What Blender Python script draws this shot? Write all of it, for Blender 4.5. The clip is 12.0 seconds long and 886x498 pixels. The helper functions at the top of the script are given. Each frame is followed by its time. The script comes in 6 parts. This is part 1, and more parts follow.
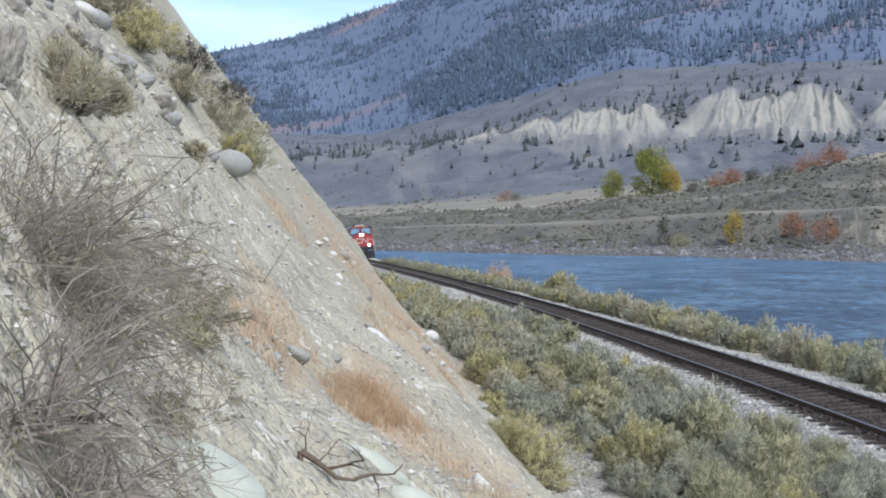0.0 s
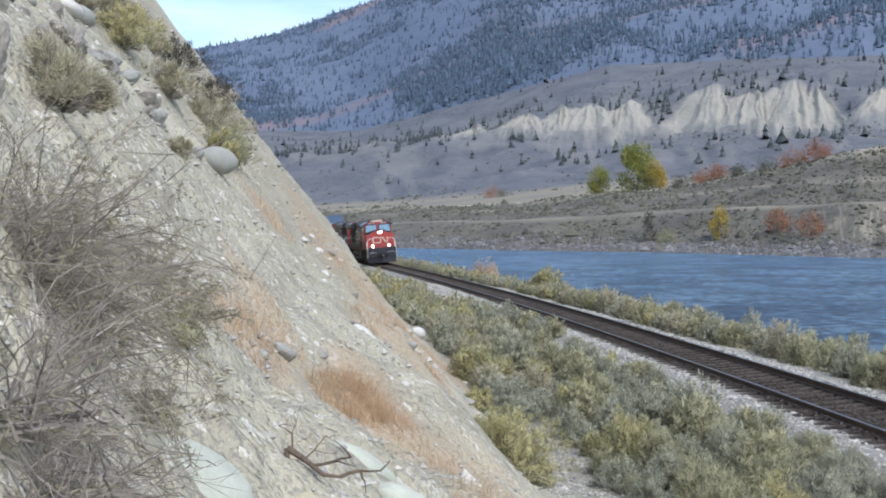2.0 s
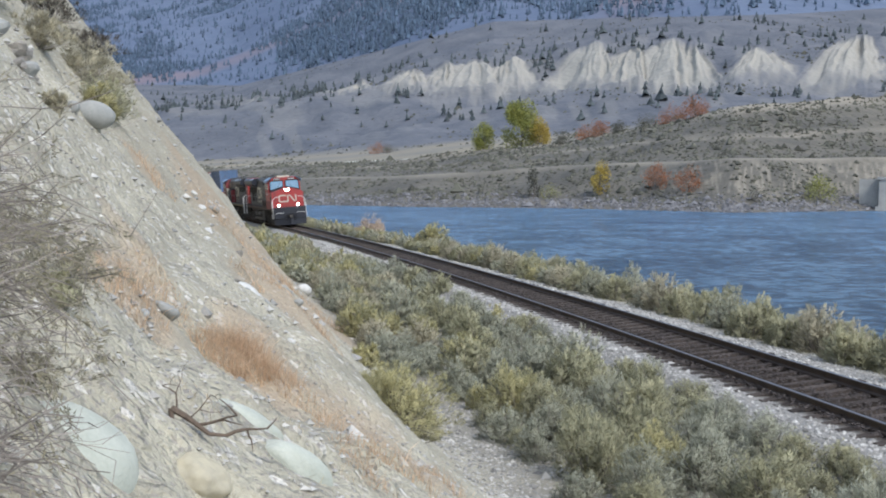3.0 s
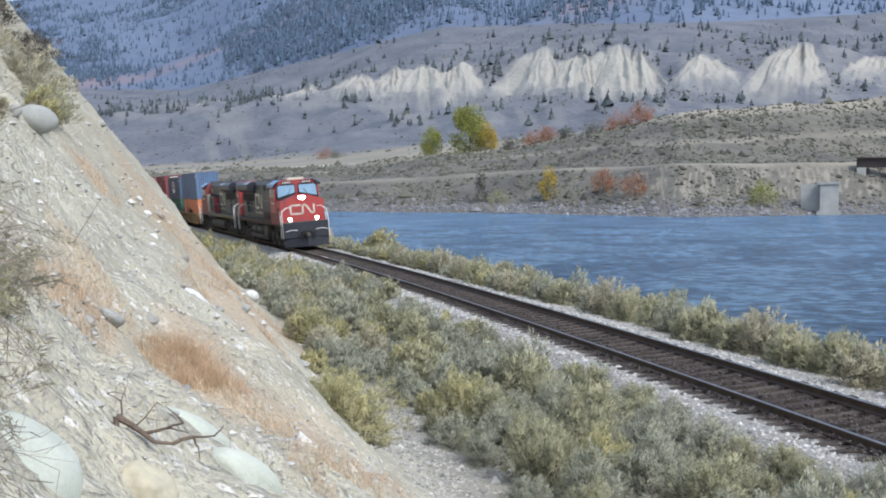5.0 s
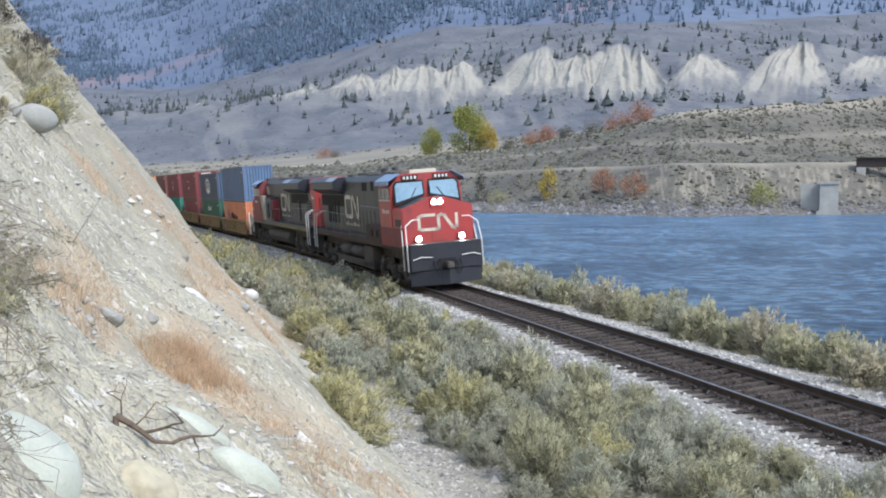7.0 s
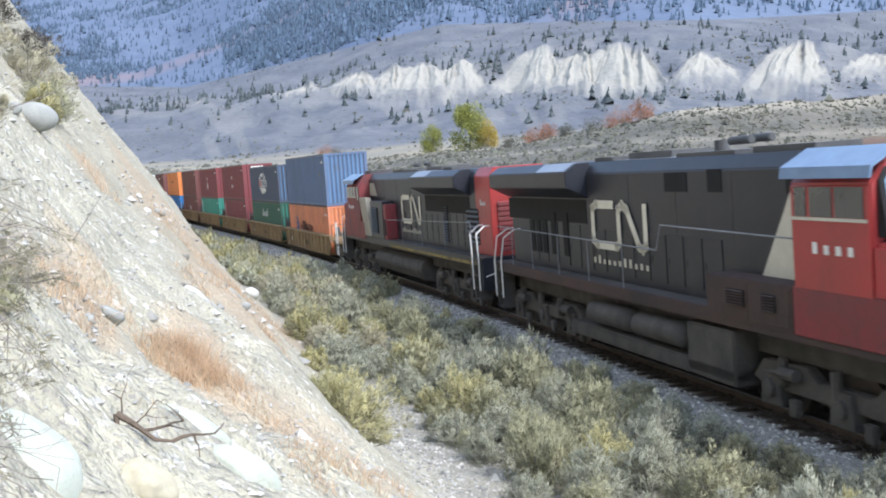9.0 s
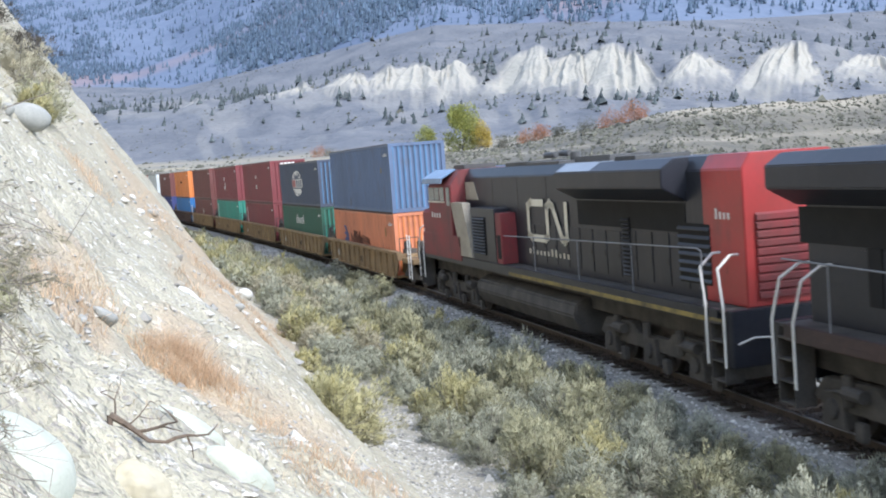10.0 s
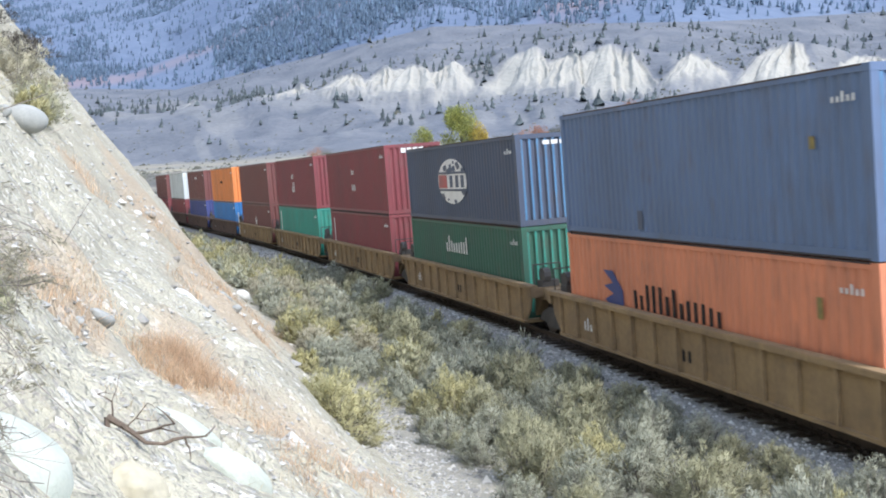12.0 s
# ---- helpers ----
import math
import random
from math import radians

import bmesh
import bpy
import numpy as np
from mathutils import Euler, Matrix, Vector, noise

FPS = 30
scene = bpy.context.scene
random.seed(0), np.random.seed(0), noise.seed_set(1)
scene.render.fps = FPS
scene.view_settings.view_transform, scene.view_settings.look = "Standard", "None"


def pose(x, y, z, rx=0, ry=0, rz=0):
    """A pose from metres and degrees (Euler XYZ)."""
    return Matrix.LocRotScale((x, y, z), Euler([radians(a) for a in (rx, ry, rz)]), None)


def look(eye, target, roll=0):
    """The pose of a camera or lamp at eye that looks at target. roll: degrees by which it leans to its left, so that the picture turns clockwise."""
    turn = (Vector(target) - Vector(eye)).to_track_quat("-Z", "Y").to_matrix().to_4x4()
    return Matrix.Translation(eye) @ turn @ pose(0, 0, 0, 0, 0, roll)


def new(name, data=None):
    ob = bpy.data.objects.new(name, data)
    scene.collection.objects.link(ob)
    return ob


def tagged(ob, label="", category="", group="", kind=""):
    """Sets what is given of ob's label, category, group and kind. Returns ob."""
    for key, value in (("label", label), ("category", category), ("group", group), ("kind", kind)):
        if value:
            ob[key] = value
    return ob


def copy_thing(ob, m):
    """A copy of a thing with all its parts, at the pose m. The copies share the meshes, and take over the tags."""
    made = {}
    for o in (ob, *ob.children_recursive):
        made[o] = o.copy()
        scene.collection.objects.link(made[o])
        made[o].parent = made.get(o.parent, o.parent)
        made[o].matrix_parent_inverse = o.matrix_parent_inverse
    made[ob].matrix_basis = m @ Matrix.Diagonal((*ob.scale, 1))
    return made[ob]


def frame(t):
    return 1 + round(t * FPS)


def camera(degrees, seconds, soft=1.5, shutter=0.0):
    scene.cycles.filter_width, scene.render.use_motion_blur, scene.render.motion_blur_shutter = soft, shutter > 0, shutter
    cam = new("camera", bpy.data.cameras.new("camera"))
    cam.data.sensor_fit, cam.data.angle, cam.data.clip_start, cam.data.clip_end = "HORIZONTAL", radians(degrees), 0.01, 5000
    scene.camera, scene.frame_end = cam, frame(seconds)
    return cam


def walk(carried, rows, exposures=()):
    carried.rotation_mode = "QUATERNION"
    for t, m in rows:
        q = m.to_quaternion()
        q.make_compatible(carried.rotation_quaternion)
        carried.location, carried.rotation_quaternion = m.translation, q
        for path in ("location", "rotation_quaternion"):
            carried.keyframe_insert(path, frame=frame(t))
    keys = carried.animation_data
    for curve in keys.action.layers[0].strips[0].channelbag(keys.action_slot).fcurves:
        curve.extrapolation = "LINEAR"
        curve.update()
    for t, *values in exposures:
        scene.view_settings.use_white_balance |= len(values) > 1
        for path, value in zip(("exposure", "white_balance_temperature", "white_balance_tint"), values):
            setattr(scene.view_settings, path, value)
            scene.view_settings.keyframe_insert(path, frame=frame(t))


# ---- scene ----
# ---------------------------------------------------------------- camera
# The camera stands on the bank beside the line and only pans; z = 0 is the top of the rails.
EYE = (0.0, 0.0, 3.927)


def aim(yaw, pitch, roll):
    a, b = radians(yaw), radians(pitch)
    way = Vector((math.sin(a) * math.cos(b), math.cos(a) * math.cos(b), math.sin(b)))
    return look(EYE, Vector(EYE) + way * 10, -roll)


cam = camera(43.81, 12.0, soft=1.9, shutter=0.16)
PATH = [
    (0.0, 4.127, -0.912, -0.257), (1.0, 4.122, -0.917, -0.261), (1.5, 4.165, -0.951, -0.260),
    (2.0, 4.843, -1.095, -0.126), (2.1, 5.23, -1.32, -0.12), (2.2, 5.98, -2.2, -0.11), (2.3, 6.78, -2.88, -0.10), (2.4, 7.35, -3.04, -0.09), (2.5, 7.821, -3.073, -0.080), (3.0, 10.770, -3.361, -0.017),
    (3.5, 12.555, -3.259, 0.083), (3.8, 13.15, -3.18, 0.06), (4.3, 13.42, -3.10, 0.03), (5.5, 13.469, -3.094, 0.010),
    (6.0, 13.483, -3.104, -0.014), (6.5, 13.487, -3.097, 0.001), (7.0, 13.472, -3.120, -0.019),
    (9.0, 13.453, -3.218, -0.001), (9.5, 13.558, -3.231, 0.044), (10.0, 13.775, -3.188, 0.043),
    (10.5, 13.980, -3.100, 0.027), (11.0, 13.942, -3.123, 0.023), (11.5, 13.862, -3.133, 0.009),
    (12.0, 13.910, -3.115, 0.085),
]
walk(cam, [(t, aim(a, b, c)) for t, a, b, c in PATH],
     exposures=[(0.0, 0.62, 6150, 10), (2.0, 0.62, 6150, 10), (2.5, 0.57, 6150, 10), (3.7, 0.57, 6150, 10), (5.3, 0.84, 6150, 10), (7.2, 0.88, 6120, 10), (8.8, 1.27, 6020, 10), (10.0, 1.33, 6010, 10), (12.0, 1.33, 6000, 10)])

# ---------------------------------------------------------------- light
SUN_WAY = Vector((0.34, -0.58, 0.74)).normalized()
world = bpy.data.worlds.new("sky")
scene.world = world
world.use_nodes = True
wn = world.node_tree.nodes
sky = wn.new("ShaderNodeTexSky")
sky.sky_type, sky.sun_disc = "NISHITA", False
sky.sun_elevation = math.asin(SUN_WAY.z)
sky.sun_rotation = math.atan2(SUN_WAY.x, SUN_WAY.y)
sky.air_density, sky.dust_density = 1.0, 1.5
wn["Background"].inputs["Strength"].default_value = 0.15
# thin high cloud all over the sky
wl = world.node_tree.links
cloud_tc, cloud_map, cloud, cloud_mix = wn.new("ShaderNodeTexCoord"), wn.new("ShaderNodeMapping"), wn.new("ShaderNodeTexNoise"), wn.new("ShaderNodeMix")
cloud_map.inputs["Scale"].default_value = (2.0, 2.0, 9.0)
cloud.inputs["Scale"].default_value, cloud.inputs["Detail"].default_value = 1.3, 6
wl.new(cloud_tc.outputs["Generated"], cloud_map.inputs["Vector"])
wl.new(cloud_map.outputs["Vector"], cloud.inputs["Vector"])
cloud_range = wn.new("ShaderNodeMapRange")
cloud_range.inputs["From Min"].default_value, cloud_range.inputs["From Max"].default_value, cloud_range.inputs["To Max"].default_value = 0.42, 0.72, 0.75
wl.new(cloud.outputs["Fac"], cloud_range.inputs["Value"])
cloud_mix.data_type = "RGBA"
wl.new(cloud_range.outputs[0], cloud_mix.inputs[0])
wl.new(sky.outputs["Color"], cloud_mix.inputs[6])
cloud_mix.inputs[7].default_value = (6.2, 6.6, 7.0, 1)
wl.new(cloud_mix.outputs[2], wn["Background"].inputs["Color"])
sun = new("sun", bpy.data.lights.new("sun", "SUN"))
sun.data.energy, sun.data.angle, sun.data.color = 1.7, radians(20), (1.0, 0.96, 0.9)
sun.matrix_world = look((0, 0, 60), Vector((0, 0, 60)) - SUN_WAY)

# ---------------------------------------------------------------- materials


def mat(name, a, b=None, scale=4.0, fine=40.0, rough=0.85, metal=0.0, bump=0.3, dist=0.02, var=0.0, island=0.0, stretch=None, spec=0.3):
    """A surface of two mingling colours at two scales, with relief; var: differences from piece to piece."""
    m = bpy.data.materials.new(name)
    m.use_nodes = True
    n, l = m.node_tree.nodes, m.node_tree.links
    p = n["Principled BSDF"]
    p.inputs["Roughness"].default_value, p.inputs["Metallic"].default_value = rough, metal
    p.inputs["Specular IOR Level"].default_value = spec
    b = b or tuple(c * 0.72 for c in a)
    tc = n.new("ShaderNodeTexCoord")
    src = tc.outputs["Object"]
    if stretch:
        mp = n.new("ShaderNodeMapping")
        mp.inputs["Scale"].default_value = stretch
        l.new(src, mp.inputs["Vector"])
        src = mp.outputs["Vector"]
    big, small = n.new("ShaderNodeTexNoise"), n.new("ShaderNodeTexNoise")
    for node, s, d in ((big, scale, 4), (small, fine, 3)):
        node.inputs["Scale"].default_value, node.inputs["Detail"].default_value = s, d
        l.new(src, node.inputs["Vector"])
    add = n.new("ShaderNodeMath")
    add.operation = "MULTIPLY_ADD"
    l.new(small.outputs["Fac"], add.inputs[0])
    add.inputs[1].default_value = 0.45
    l.new(big.outputs["Fac"], add.inputs[2])
    ramp = n.new("ShaderNodeMapRange")
    ramp.inputs["From Min"].default_value, ramp.inputs["From Max"].default_value = 0.45, 1.0
    l.new(add.outputs[0], ramp.inputs["Value"])
    mix = n.new("ShaderNodeMix")
    mix.data_type = "RGBA"
    mix.inputs[6].default_value, mix.inputs[7].default_value = (*a, 1), (*b, 1)
    l.new(ramp.outputs[0], mix.inputs[0])
    out = mix.outputs[2]
    if var or island:
        hsv = n.new("ShaderNodeHueSaturation")
        info = n.new("ShaderNodeObjectInfo") if var else n.new("ShaderNodeNewGeometry")
        mr = n.new("ShaderNodeMapRange")
        k = var or island
        mr.inputs["To Min"].default_value, mr.inputs["To Max"].default_value = 1 - k, 1 + k
        l.new(info.outputs["Random" if var else "Random Per Island"], mr.inputs["Value"])
        l.new(mr.outputs[0], hsv.inputs["Value"])
        l.new(out, hsv.inputs["Color"])
        out = hsv.outputs["Color"]
    l.new(out, p.inputs["Base Color"])
    if bump:
        bp = n.new("ShaderNodeBump")
        bp.inputs["Strength"].default_value, bp.inputs["Distance"].default_value = bump, dist
        l.new(add.outputs[0], bp.inputs["Height"])
        l.new(bp.outputs["Normal"], p.inputs["Normal"])
    return m


def thin(m, share=0.4):
    """Let light through leaves and blades."""
    n, l = m.node_tree.nodes, m.node_tree.links
    p, out = n["Principled BSDF"], n["Material Output"]
    tr, mix = n.new("ShaderNodeBsdfTranslucent"), n.new("ShaderNodeMixShader")
    l.new(p.inputs["Base Color"].links[0].from_socket, tr.inputs["Color"])
    mix.inputs[0].default_value = share
    l.new(p.outputs[0], mix.inputs[1])
    l.new(tr.outputs[0], mix.inputs[2])
    l.new(mix.outputs[0], out.inputs["Surface"])
    return m


def stony(m, scale, amount, colour):
    """Pebbles set in a soil: paler and darker grains with relief of their own."""
    n, l = m.node_tree.nodes, m.node_tree.links
    p = n["Principled BSDF"]
    tc, vo = n.new("ShaderNodeTexCoord"), n.new("ShaderNodeTexVoronoi")
    vo.inputs["Scale"].default_value = scale
    l.new(tc.outputs["Object"], vo.inputs["Vector"])
    sep, mr = n.new("ShaderNodeSeparateColor"), n.new("ShaderNodeMapRange")
    l.new(vo.outputs["Color"], sep.inputs[0])
    mr.inputs["From Min"].default_value, mr.inputs["From Max"].default_value = 1 - amount, 1.0
    l.new(sep.outputs[0], mr.inputs["Value"])
    old = p.inputs["Base Color"].links[0].from_socket
    mix = n.new("ShaderNodeMix")
    mix.data_type = "RGBA"
    l.new(mr.outputs[0], mix.inputs[0])
    l.new(old, mix.inputs[6])
    mix.inputs[7].default_value = (*colour, 1)
    l.new(mix.outputs[2], p.inputs["Base Color"])
    bp = n.new("ShaderNodeBump")
    bp.inputs["Strength"].default_value, bp.inputs["Distance"].default_value = 0.25, 0.5 / scale
    bp.invert = True
    l.new(vo.outputs["Distance"], bp.inputs["Height"])
    l.new(p.inputs["Normal"].links[0].from_socket, bp.inputs["Normal"])
    l.new(bp.outputs["Normal"], p.inputs["Normal"])


def streaked(m, colour=(0.11, 0.085, 0.07)):
    """Rust and dirt that has run down a painted wall, and small scuffs."""
    n, l = m.node_tree.nodes, m.node_tree.links
    p = n["Principled BSDF"]
    tc, mp, runs, spots_ = n.new("ShaderNodeTexCoord"), n.new("ShaderNodeMapping"), n.new("ShaderNodeTexNoise"), n.new("ShaderNodeTexNoise")
    mp.inputs["Scale"].default_value = (5.0, 5.0, 0.22)
    l.new(tc.outputs["Object"], mp.inputs["Vector"])
    l.new(mp.outputs["Vector"], runs.inputs["Vector"])
    runs.inputs["Scale"].default_value, runs.inputs["Detail"].default_value = 1.0, 5
    l.new(tc.outputs["Object"], spots_.inputs["Vector"])
    spots_.inputs["Scale"].default_value, spots_.inputs["Detail"].default_value = 1.7, 8
    mul, mr, mix = n.new("ShaderNodeMath"), n.new("ShaderNodeMapRange"), n.new("ShaderNodeMix")
    mul.operation = "MULTIPLY"
    l.new(runs.outputs["Fac"], mul.inputs[0])
    l.new(spots_.outputs["Fac"], mul.inputs[1])
    mr.inputs["From Min"].default_value, mr.inputs["From Max"].default_value, mr.inputs["To Max"].default_value = 0.26, 0.48, 0.42
    l.new(mul.outputs[0], mr.inputs["Value"])
    mix.data_type = "RGBA"
    l.new(mr.outputs[0], mix.inputs[0])
    l.new(p.inputs["Base Color"].links[0].from_socket, mix.inputs[6])
    mix.inputs[7].default_value = (*colour, 1)
    l.new(mix.outputs[2], p.inputs["Base Color"])


def glow(name, colour, strength):
    m = bpy.data.materials.new(name)
    m.use_nodes = True
    p = m.node_tree.nodes["Principled BSDF"]
    p.inputs["Base Color"].default_value = (*colour, 1)
    p.inputs["Emission Color"].default_value = (*colour, 1)
    p.inputs["Emission Strength"].default_value = strength
    return m


def blend_attr(m, attr, colour, colour2=None):
    """Mix a further colour into a material where the mesh carries the named attribute (another kind of soil)."""
    n, l = m.node_tree.nodes, m.node_tree.links
    p = n["Principled BSDF"]
    old = p.inputs["Base Color"].links[0].from_socket
    at = n.new("ShaderNodeAttribute")
    at.attribute_name = attr
    mix = n.new("ShaderNodeMix")
    mix.data_type = "RGBA"
    l.new(at.outputs["Fac"], mix.inputs[0])
    l.new(old, mix.inputs[6])
    mix.inputs[7].default_value = (*colour, 1)
    l.new(mix.outputs[2], p.inputs["Base Color"])


M = {}
M["soil"] = mat("silt_and_gravel_soil", (0.515, 0.478, 0.362), (0.275, 0.258, 0.20), 1.1, 16, bump=0.9, dist=0.2)
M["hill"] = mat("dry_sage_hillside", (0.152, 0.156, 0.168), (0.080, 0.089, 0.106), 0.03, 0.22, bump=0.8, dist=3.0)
# the blue of distance haze is mixed into the mountain's ground colour
M["mountain"] = mat("haze_blue_mountain_ground", (0.128, 0.162, 0.228), (0.090, 0.120, 0.182), 0.006, 0.05, bump=0.6, dist=8.0)
M["bank"] = mat("far_bank_ground", (0.165, 0.150, 0.118), (0.070, 0.068, 0.060), 0.06, 0.5, bump=1.0, dist=1.2)
stony(M["soil"], 15.0, 0.14, (0.60, 0.57, 0.50))
stony(M["soil"], 42.0, 0.25, (0.30, 0.275, 0.235))
M["riprap"] = mat("far_riprap", (0.22, 0.215, 0.215), (0.10, 0.10, 0.105), 0.5, 3, island=0.35, bump=0.5)
# ---------------------------------------------------------------- the plan
CURVE, SIDE, CANT = 0.0006044, 11.577, 0.078


def track_x(y):
    """Centre line of the track: a long curve that bends away behind the bank."""
    y = np.asarray(y, float)
    return SIDE - CURVE * y * y / (1 + 0.20 * np.clip(y / 150, 0, 3) ** 3)


_y = np.linspace(-160, 520, 6801)
_s = np.concatenate([[0], np.cumsum(np.hypot(np.diff(track_x(_y)), np.diff(_y)))])
_s -= np.interp(0, _y, _s)


def on_track(s):
    y = np.interp(s, _s, _y)
    return Vector((float(track_x(y)), float(y), 0))


def lattice(seed, n=256):
    return np.random.RandomState(seed).rand(n, n)


_L = lattice(5)


def vnoise(x, y):
    """Smooth value noise, 0 to 1."""
    xi, yi = np.floor(x).astype(int), np.floor(y).astype(int)
    fx, fy = x - xi, y - yi
    fx, fy = fx * fx * (3 - 2 * fx), fy * fy * (3 - 2 * fy)
    g = lambda i, j: _L[(xi + i) % 256, (yi + j) % 256]
    return (g(0, 0) * (1 - fx) + g(1, 0) * fx) * (1 - fy) + (g(0, 1) * (1 - fx) + g(1, 1) * fx) * fy


def fbm(x, y, octaves=4):
    total, amp = 0, 0.5
    for k in range(octaves):
        total = total + amp * (vnoise(x * 2 ** k + 17 * k, y * 2 ** k + 31 * k) - 0.5)
        amp *= 0.5
    return total


def smooth(a, b, v):
    t = np.clip((v - a) / (b - a), 0, 1)
    return t * t * (3 - 2 * t)


WATER = -2.4


def toe_x(y):
    return 4.2 - 0.032 * np.clip(y, -40, 165)


def height(x, y):
    """The near ground: river bed, shore, track bed, sagebrush flat, and the steep bank."""
    x, y = np.asarray(x, float), np.asarray(y, float)
    u = x - track_x(np.clip(y, -300, 520))
    z = np.interp(u, [-9, -6, -3.4, -2.9, -1.75, 1.75, 2.9, 4.5, 6.5, 9, 15, 40],
                  [-0.7, -0.75, -0.75, -0.72, -0.30, -0.22, -0.62, -0.8, -0.95, -1.8, -4.0, -6.0])
    z = z + 0.10 * fbm(x * 0.5, y * 0.5) * smooth(2.4, 3.4, np.abs(u))
    d = toe_x(y) - x + 0.9 * fbm(x * 0.11 + 9, y * 0.11, 3)
    far = smooth(8, 70, y)
    k1, k2, d1 = 0.74 + 0.56 * far, 1.22 + 0.07 * far, 4.6
    dd = np.log1p(np.exp(np.clip(d * 3.0, -30, 30))) / 3.0
    dd = np.where(d > 9, d, dd)
    up = k1 * np.minimum(dd, d1) + k2 * np.maximum(dd - d1, 0)
    up = np.where(up > 38, 38 + (up - 38) * 0.25, up)
    up = up * (1 - smooth(158, 215, y)) * (1 - smooth(30, 60, -y))
    rough_ = smooth(0, 2.5, d)
    gully = smooth(9, 16, y) * (1.1 * (0.12 - np.abs(fbm(x * 0.22 + y * 0.15 + 3, y * 0.55 - x * 0.1, 4))) + 0.35 * (0.12 - np.abs(fbm(x * 0.5 + 21, y * 1.6, 3))))
    up = up + rough_ * (gully + 1.1 * fbm(x * 0.16, y * 0.16 + 3, 4) + 0.55 * fbm(x * 0.9, y * 0.9, 4) + 0.75 * (0.3 - np.abs(fbm(x * 0.25 + y * 0.1, y * 0.75, 3))) + 0.26 * fbm(x * 2.3 + y * 0.6, y * 3.1 + 7, 4) - 0.30 * np.abs(fbm(x * 0.8 + y * 0.3 + 11, y * 1.9, 3)) + 0.03)
    return z + up


def sheet(name, xs, ys, zs, material, attrs=None, smooth_shade=True):
    """A mesh from rows of points (arrays of equal shape)."""
    h, w = xs.shape
    co = np.stack([xs, ys, zs], -1).reshape(-1, 3)
    i = np.arange(h * w).reshape(h, w)
    q = np.stack([i[:-1, :-1], i[:-1, 1:], i[1:, 1:], i[1:, :-1]], -1).reshape(-1, 4)
    me = bpy.data.meshes.new(name)
    me.from_pydata(co.tolist(), [], q.tolist())
    me.materials.append(material)
    for k, v in (attrs or {}).items():
        me.attributes.new(k, "FLOAT", "POINT").data.foreach_set("value", np.asarray(v, np.float32).ravel())
    me.polygons.foreach_set("use_smooth", np.full(len(me.polygons), smooth_shade))
    me.update()
    return new(name, me)


az = np.radians(np.concatenate([np.arange(-180, -40, 5), np.arange(-40, -22, 1.0), np.arange(-22, 48, 0.16), np.arange(48, 180, 5), [180]]))
rr = np.concatenate([[0.02, 0.3], np.geomspace(0.8, 330, 330), np.geomspace(360, 4800, 14)])
RR, AA = np.meshgrid(rr, az, indexing="ij")
X, Y = RR * np.sin(AA), RR * np.cos(AA)
U = X - track_x(np.clip(Y, -300, 520))
Z = height(X, Y)
Z = np.where((RR > 330) & (Z > -3), np.minimum(Z, 30), Z)
# strips of dry litter along the foot of the bank and across its face
litter = np.zeros_like(X)
for lx, ly, lw, ll in ((0.9, 36, 1.1, 14), (0.8, 24, 0.7, 6), (-1.0, 44, 1.3, 12), (0.3, 11.2, 0.5, 0.9), (-0.85, 9.8, 0.35, 1.3), (2.9, 33, 0.7, 5), (-1.9, 25.5, 0.4, 1.4), (1.3, 11.0, 0.6, 1.6)):
    litter = np.maximum(litter, np.exp(-((X - lx + 0.035 * (Y - ly)) / lw) ** 2 - ((Y - ly) / ll) ** 2))
litter = np.clip(litter * 1.3 + 1.6 * fbm(X * 1.1, Y * 0.8 + 40, 4) - 0.25, 0, 0.55) * (litter > 0.05)
ground = sheet("ground", X, Y, Z, M["soil"], {"litter": litter, "olive": np.clip(smooth(18, 34, Y) * smooth(0.5, 4, toe_x(Y) - X) * (0.45 + 1.4 * fbm(X * 0.3, Y * 0.2, 4)), 0, 0.7), "duff": smooth(0.2, -0.6, toe_x(Y) - X) * smooth(-2.2, -3.0, U) * np.clip(0.75 + 0.8 * fbm(X * 1.2, Y * 1.2, 3), 0, 1), "stone": smooth(3.3, 2.7, -U) * smooth(5.0, 4.3, U), "oily": smooth(1.15, 0.95, np.abs(U))})
blend_attr(M["soil"], "olive", (0.30, 0.265, 0.19))
blend_attr(M["soil"], "litter", (0.40, 0.30, 0.20))
blend_attr(M["soil"], "duff", (0.26, 0.245, 0.205))
blend_attr(M["soil"], "stone", (0.29, 0.28, 0.255))
blend_attr(M["soil"], "oily", (0.085, 0.07, 0.06))
tagged(ground, "pale silty ground with a steep eroded bank beside the railway", "ground", kind="structure")

# ---------------------------------------------------------------- the far side of the river
fa = np.arange(-24, 52, 0.065)


def rise(el, r):
    return EYE[2] + r * np.tan(np.radians(el))


def band(pairs):
    return np.interp(fa, pairs[::2], pairs[1::2])


